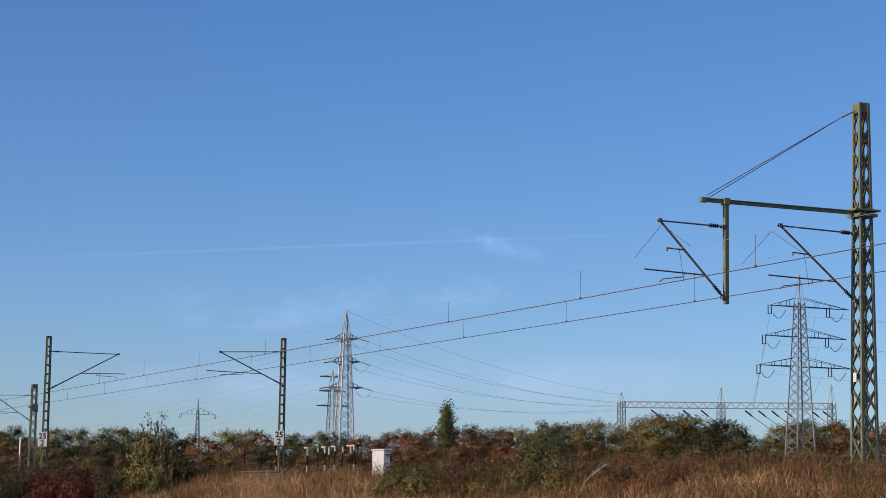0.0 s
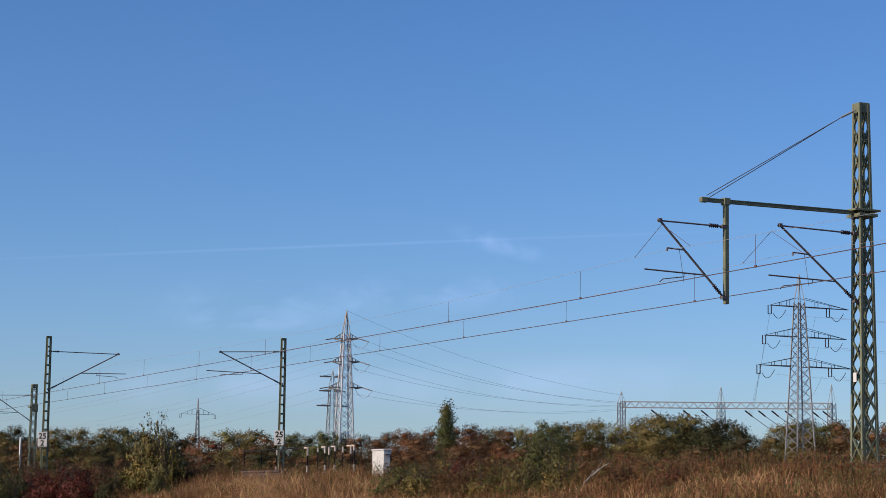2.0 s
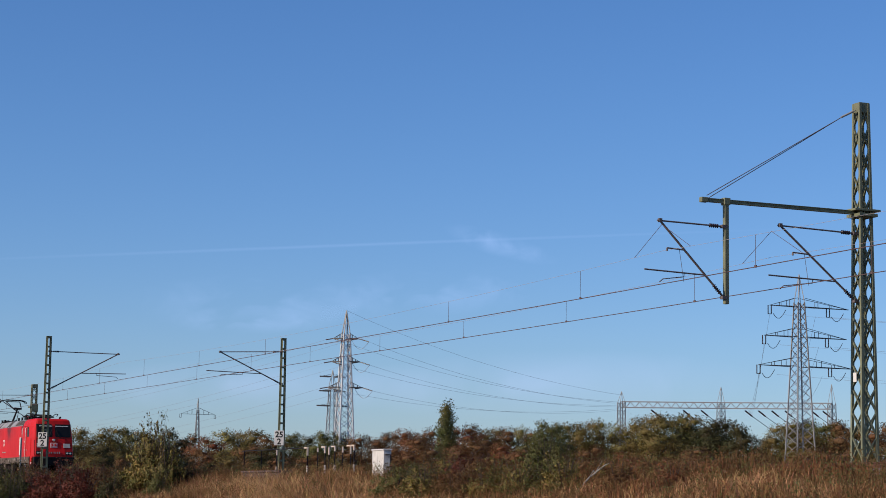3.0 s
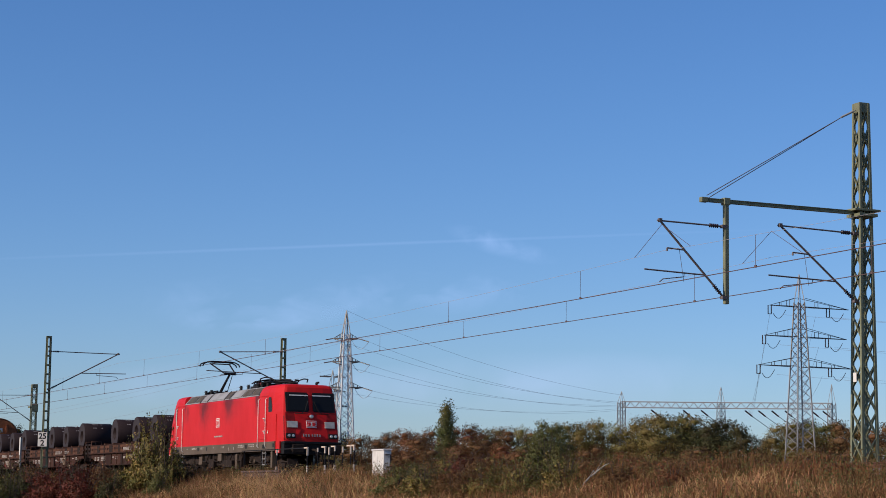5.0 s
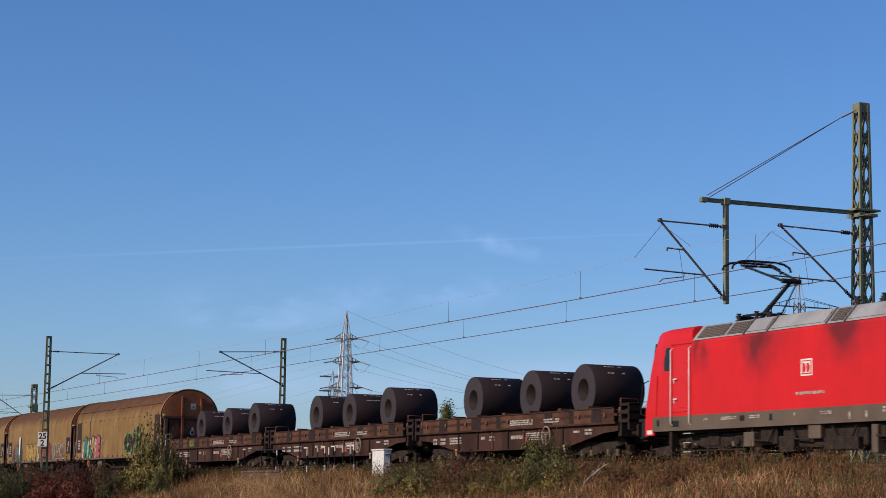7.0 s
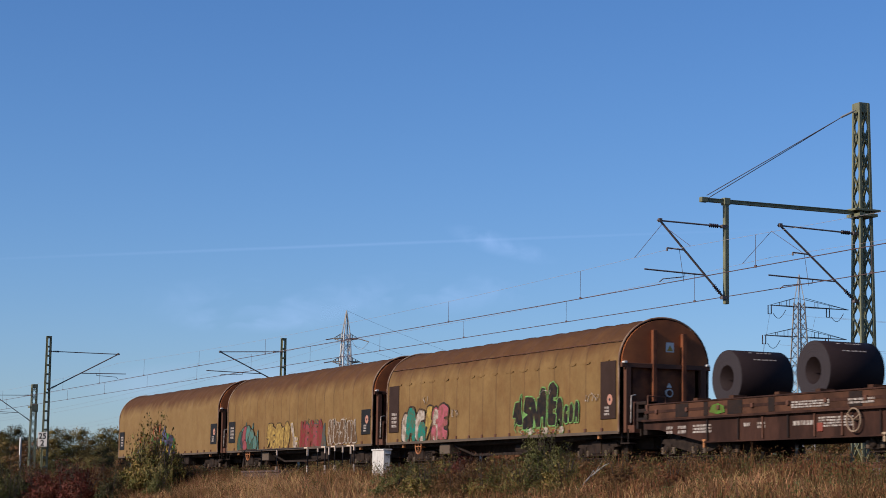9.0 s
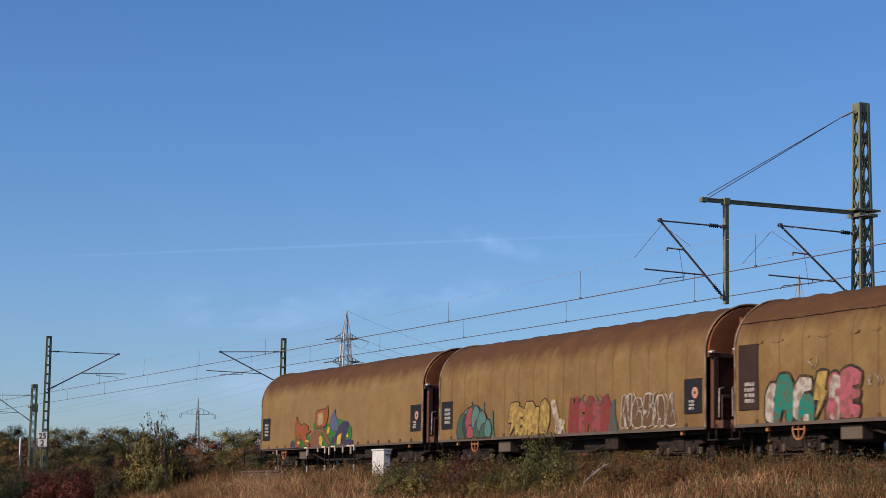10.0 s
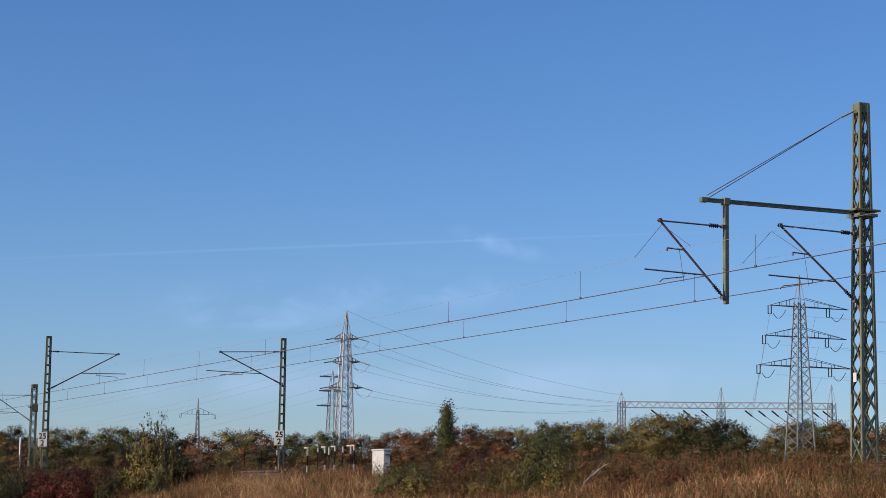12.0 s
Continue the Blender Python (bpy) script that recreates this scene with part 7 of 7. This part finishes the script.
def build_grass():
    rng = np.random.default_rng(5)

    def tufts(count, y0, y1, per, spread, x0=-150.0, x1=-16.0):
        ty = rng.uniform(y0, y1, count)
        tx = rng.uniform(x0, x1, count)
        keep = (tx > -ty / math.tan(radians(10.5)) - 4) & (tx < -ty / math.tan(radians(39.0)) + 4)
        tx, ty = tx[keep], ty[keep]
        patch = np.array([noise.noise((a * 0.55, b * 0.9, 5.0)) + 0.6 * noise.noise((a * 1.7, b * 1.9, 2.0)) for a, b in zip(tx, ty)])
        keep = patch > rng.uniform(-0.75, 0.1, len(tx))
        tx, ty, patch = tx[keep], ty[keep], patch[keep]
        tz, th = ground_array(tx, ty), rng.uniform(0.5, 1.15, len(tx)) * np.clip(1.0 + 0.55 * patch, 0.45, 1.6)
        i = np.repeat(np.arange(len(tx)), per)
        n = len(i)
        return tx[i] + rng.normal(size=n) * spread, ty[i] + rng.normal(size=n) * spread, tz[i] - 0.02, th[i] * rng.uniform(0.55, 1.1, n)

    def tall(x, y):
        """Where the straw stands high: a broad swathe by the cabinet, low towards the mast."""
        side = np.degrees(np.arctan2(x, y))
        return 0.47 + 0.38 * np.exp(-((side + 70.3) / 2.4) ** 2) + 0.12 * np.exp(-((side + 57.0) / 1.8) ** 2)

    x, y, z, h = tufts(25000, 16.5, 24.4, 13, 0.14)
    blade_object("dry_grass", *blades(rng, x, y, z, h * tall(x, y), 0.018, rng.uniform(0.1, 0.9, len(x))), DRY_GRASS, "tall straw-coloured dry grass", "grass")
    x, y, z, h = tufts(14000, 20.5, 28.4, 11, 0.12)
    blade_object("brown_weeds", *blades(rng, x, y, z, h * 0.62, 0.016, rng.uniform(0.05, 0.6, len(x))), WEED_BROWN, "brown withered weeds on the bank", "weeds")
    x, y, z, h = tufts(5000, 38.8, 46, 10, 0.2, -240.0, -40.0)
    blade_object("far_weeds", *blades(rng, x, y, z, h * 0.9, 0.03, rng.uniform(0.1, 0.5, len(x))), WEED_BROWN, "brown weeds beyond the tracks", "weeds")
    # seed heads and leafy weeds: small leaves scattered up their stalks
    n = 6800
    ty = rng.uniform(21.5, 27.8, n)
    tx = rng.uniform(-140, -18, n)
    keep = (tx > -ty / math.tan(radians(10.5)) - 4) & (tx < -ty / math.tan(radians(39.0)) + 4)
    tx, ty = tx[keep], ty[keep]
    tz, th = ground_array(tx, ty), rng.uniform(0.3, 0.85, len(tx))
    i = np.repeat(np.arange(len(tx)), 28)
    u = rng.uniform(0.15, 1.0, len(i))
    c = np.stack([tx[i] + rng.normal(size=len(i)) * 0.09, ty[i] + rng.normal(size=len(i)) * 0.09, tz[i] + u * th[i]], 1)
    clump = np.array([noise.noise((a * 0.4, b * 0.7, 11.0)) for a, b in zip(tx, ty)]) * 0.7 + rng.random(len(tx))
    sort = np.digitize(clump, (0.42, 0.72))
    for pick, mat, label in ((sort[i] == 0, LEAF_GREEN, "green leafy weeds in the grass"), (sort[i] == 1, LEAF_BROWN, "withered leafy weeds in the grass"), (sort[i] == 2, WEED_BROWN, "rust-brown leafy weeds in the grass")):
        tagged(new("leafy_weeds", leaf_mesh("leafy_weeds", leaves(rng, c[pick], 0.024, long=2.2), mat)), label, "weeds", kind="stuff")


build_woods()
build_bushes()
build_grass()


# ---- small things beside the line ----
def cabinet():
    x, y = -64.35, 26.4
    z = ground_z(x, y)
    c = thing("trackside_cabinet", "light grey polyester switch cabinet on the bank", "cabinet", "", (x, y, z))
    c.rotation_euler = (0, 0, radians(-3))
    h = 3.22 - z
    part("housing", Mesh().box(-0.6, 0.6, -0.14, 0.14, 0.0, h - 0.05, 0.015), BOX_GREY, c)
    part("lid", Mesh().box(-0.63, 0.63, -0.17, 0.17, h - 0.05, h, 0.012), BOX_GREY, c)
    part("door_seam", Mesh().box(-0.004, 0.004, -0.144, -0.138, 0.1, h - 0.08), SKIRT, c)
    part("handle_bar", Mesh().tube([(0.6, -0.06, h - 0.2), (0.66, -0.06, h - 0.2), (0.66, 0.1, h - 0.2), (0.66, 0.1, h - 0.6), (0.66, -0.04, h - 0.64)], 0.025, 6), BLACK, c, "dark bracket on the cabinet's end")
    part("plinth", Mesh().box(-0.56, 0.56, -0.12, 0.12, -0.4, 0.02), CONCRETE, c)


OLD_CONCRETE = material("moss_stained_concrete", (0.13, 0.085, 0.07), 0.9, vary=0.3, scale=3, second=(0.06, 0.045, 0.035), amount=0.7)


POST_WHITE = plain("cream_post_paint", (0.72, 0.58, 0.42))


def barrier():
    """Low white-topped posts with a thin rail beside the track."""
    y = 27.3
    b = thing("trackside_railing", "low thin railing with white-capped posts beside the track", "railing", "", (0, y, RAIL_Z))
    xs = [at_y(p / 1568, y) for p in (440, 470, 497, 551, 569, 582, 589, 599, 613, 627, 633)]
    zt = 0.84
    for k, x in enumerate(xs):
        p = part("post", Mesh().beam((x, 0, -0.75), (x, 0, zt), 0.035), ROOF_GEAR, b)
        if k > 1:
            part("cap", Mesh().beam((x, 0, zt - (0.28, 0.16, 0.22)[k % 3]), (x, 0, zt), 0.055), POST_WHITE, p, "cream painted post top")
            if k % 2 or k > 8:
                part("cap_bar", Mesh().box(x - 0.36, x + 0.04, -0.03, 0.03, zt, zt + 0.05), POST_WHITE, p)
            if k in (2, 3, 5, 7, 10):
                part("lower_band", Mesh().beam((x, 0, zt - 1.0), (x, 0, zt - 0.68), 0.06), POST_WHITE, p, "cream painted band low on the post")
    part("rail", Mesh().beam((xs[0] - 0.3, 0, zt + 0.02), (xs[3], 0, zt + 0.02), 0.04), ROOF_GEAR, b)
    w = thing("cable_trough", "moss-stained dark concrete cable trough end in the grass", "cable trough", "", (-73.0, 25.2, ground_z(-73, 25.2)))
    part("trough", Mesh().box(-2.2, 2.2, -0.25, 0.25, -0.2, 0.55, 0.03), OLD_CONCRETE, w)
    for k in range(5):
        part("cover", Mesh().box(-2.2 + k * 0.88, -1.36 + k * 0.88, -0.3, 0.3, 0.555, 0.63, 0.015), OLD_CONCRETE, w)


def marker_post():
    x, y = at_y(46 / 1568, 27.0), 27.0
    m = thing("marker_post", "slim white marker post beside the track", "post", "", (x, y, RAIL_Z))
    part("shaft", Mesh().beam((0, 0, -0.8), (0, 0, 2.35), 0.1), GALV_DARK, m)
    part("plate", Mesh().box(-0.14, 0.14, -0.07, -0.05, 1.3, 2.4, 0.005), WHITE, m, "narrow white plate")


def dead_branch():
    x, y = at_y(0.67, 23.6), 23.6
    d = thing("dead_branch", "bleached dead branch lying in the grass", "branch", "", (x, y, ground_z(x, y)))
    part("limb", Mesh().tube([(-0.9, 0, 0.05), (-0.2, 0.05, 0.45), (0.5, 0.1, 0.75), (0.9, 0, 0.8)], [0.03, 0.025, 0.018, 0.008], 6), CONCRETE, d)
    part("twig", Mesh().tube([(-0.2, 0.05, 0.45), (0.3, -0.1, 0.62), (0.8, -0.3, 0.55)], [0.018, 0.012, 0.005], 5).tube([(0.1, 0.05, 0.55), (0.35, 0.1, 0.85)], [0.015, 0.004], 5), CONCRETE, d)


cabinet()
barrier()
marker_post()
dead_branch()


# ---- thin high cloud, added horizon glow and a vapour trail, far behind everything ----
def cloud_material(name, strength, scale, stretch, low, high, color=(0.75, 0.78, 0.84, 1)):
    m = bpy.data.materials.new(name)
    m.use_nodes = True
    n, l = m.node_tree.nodes, m.node_tree.links
    n.remove(n["Principled BSDF"])
    co, mp, t, r = n.new("ShaderNodeTexCoord"), n.new("ShaderNodeMapping"), n.new("ShaderNodeTexNoise"), n.new("ShaderNodeMapRange")
    mp.inputs["Scale"].default_value = stretch
    t.inputs["Scale"].default_value, t.inputs["Detail"].default_value, t.inputs["Distortion"].default_value = scale, 6, 0.6
    l.new(co.outputs["Generated"], mp.inputs["Vector"])
    l.new(mp.outputs["Vector"], t.inputs["Vector"])
    r.inputs["From Min"].default_value, r.inputs["From Max"].default_value, r.inputs["To Max"].default_value = low, high, strength
    l.new(t.outputs["Fac"], r.inputs["Value"])
    # fade towards the rim
    gr, mp2 = n.new("ShaderNodeTexGradient"), n.new("ShaderNodeMapping")
    gr.gradient_type = "SPHERICAL"
    mp2.inputs["Location"].default_value, mp2.inputs["Scale"].default_value = (-1, 0, -1), (2, 0, 2)
    l.new(co.outputs["Generated"], mp2.inputs["Vector"])
    l.new(mp2.outputs["Vector"], gr.inputs["Vector"])
    mul = n.new("ShaderNodeMath")
    mul.operation = "MULTIPLY"
    l.new(r.outputs["Result"], mul.inputs[0])
    l.new(gr.outputs["Fac"], mul.inputs[1])
    em, tr, mx = n.new("ShaderNodeEmission"), n.new("ShaderNodeBsdfTransparent"), n.new("ShaderNodeMixShader")
    em.inputs["Color"].default_value, em.inputs["Strength"].default_value = color, 0.9
    l.new(mul.outputs[0], mx.inputs["Fac"])
    l.new(tr.outputs[0], mx.inputs[1])
    l.new(em.outputs[0], mx.inputs[2])
    l.new(mx.outputs[0], n["Material Output"].inputs["Surface"])
    return m


def sky_patch(name, u, up, w, h, tilt, mat, label, d=4200.0):
    """A sheet of thin cloud, or of added horizon glow, facing the field, d metres off."""
    x, y = spot(bearing_of(u), d)
    m = Mesh()
    nx, nz = 12, 4
    m.add([(w * (i / nx - 0.5), 0.02 * w * ((i / nx - 0.5) ** 2), h * (j / nz - 0.5)) for i in range(nx + 1) for j in range(nz + 1)],
          [(i * (nz + 1) + j, (i + 1) * (nz + 1) + j, (i + 1) * (nz + 1) + j + 1, i * (nz + 1) + j + 1) for i in range(nx) for j in range(nz)])
    ob = part(name, m, mat)
    ob.location = (x, y, 1.5 + up * d)
    ob.rotation_euler = (0, radians(-tilt), radians(-bearing_of(u)))
    ob.visible_shadow = False
    tagged(ob, label, "cloud", kind="structure")


WISP = cloud_material("cirrus", 0.19, 3.0, (1, 1, 0.7), 0.42, 0.72)
WISP_BRIGHT = cloud_material("bright_cirrus", 0.23, 2.6, (1.6, 1, 0.5), 0.34, 0.7)
sky_patch("cloud_veil", 0.565, 0.1285, 260, 55, -16, WISP_BRIGHT, "thin wispy cirrus cloud")
sky_patch("cloud_veil", 0.32, 0.098, 700, 130, 2, WISP, "thin wispy cirrus cloud")
sky_patch("cloud_veil", 0.50, 0.105, 520, 110, 3, WISP, "thin wispy cirrus cloud")
# glowing sheets added to make the sky paler and pinker near the horizon
HAZE = cloud_material("pinkish_horizon_glow", 0.3, 2.0, (1, 1, 0.4), 0.3, 0.7, (0.86, 0.80, 0.83, 1))
sky_patch("cloud_veil", 0.62, 0.058, 900, 150, 2, HAZE, "faint pinkish glowing sheet that pales the low sky")
sky_patch("cloud_veil", 0.30, 0.055, 800, 120, 1, HAZE, "faint pinkish glowing sheet that pales the low sky")
sky_patch("cloud_veil", 0.29, 0.088, 420, 60, 2, WISP, "thin wispy cirrus cloud")
TRAIL = cloud_material("vapour_trail", 0.10, 5.0, (5, 1, 1), -0.3, 0.5)
sky_patch("vapour_trail", 0.40, 0.1272, 2000, 9, 3.4, TRAIL, "long thin vapour trail in the sky")


# ---- motion ----
def motions():
    """The train runs through at an even pace."""
    times = [k * 0.5 for k in range(25)]
    for ob, x, y, z in TRAIN:
        rows = []
        for t in times:
            shown = math.floor(t * 25 + 1e-6) / 25
            rows.append((t, pose(FRONT_6 + SPEED * (shown - 6.0) + x, TRACK_Y + y, RAIL_Z + z)))
        walk(ob, rows)


motions()
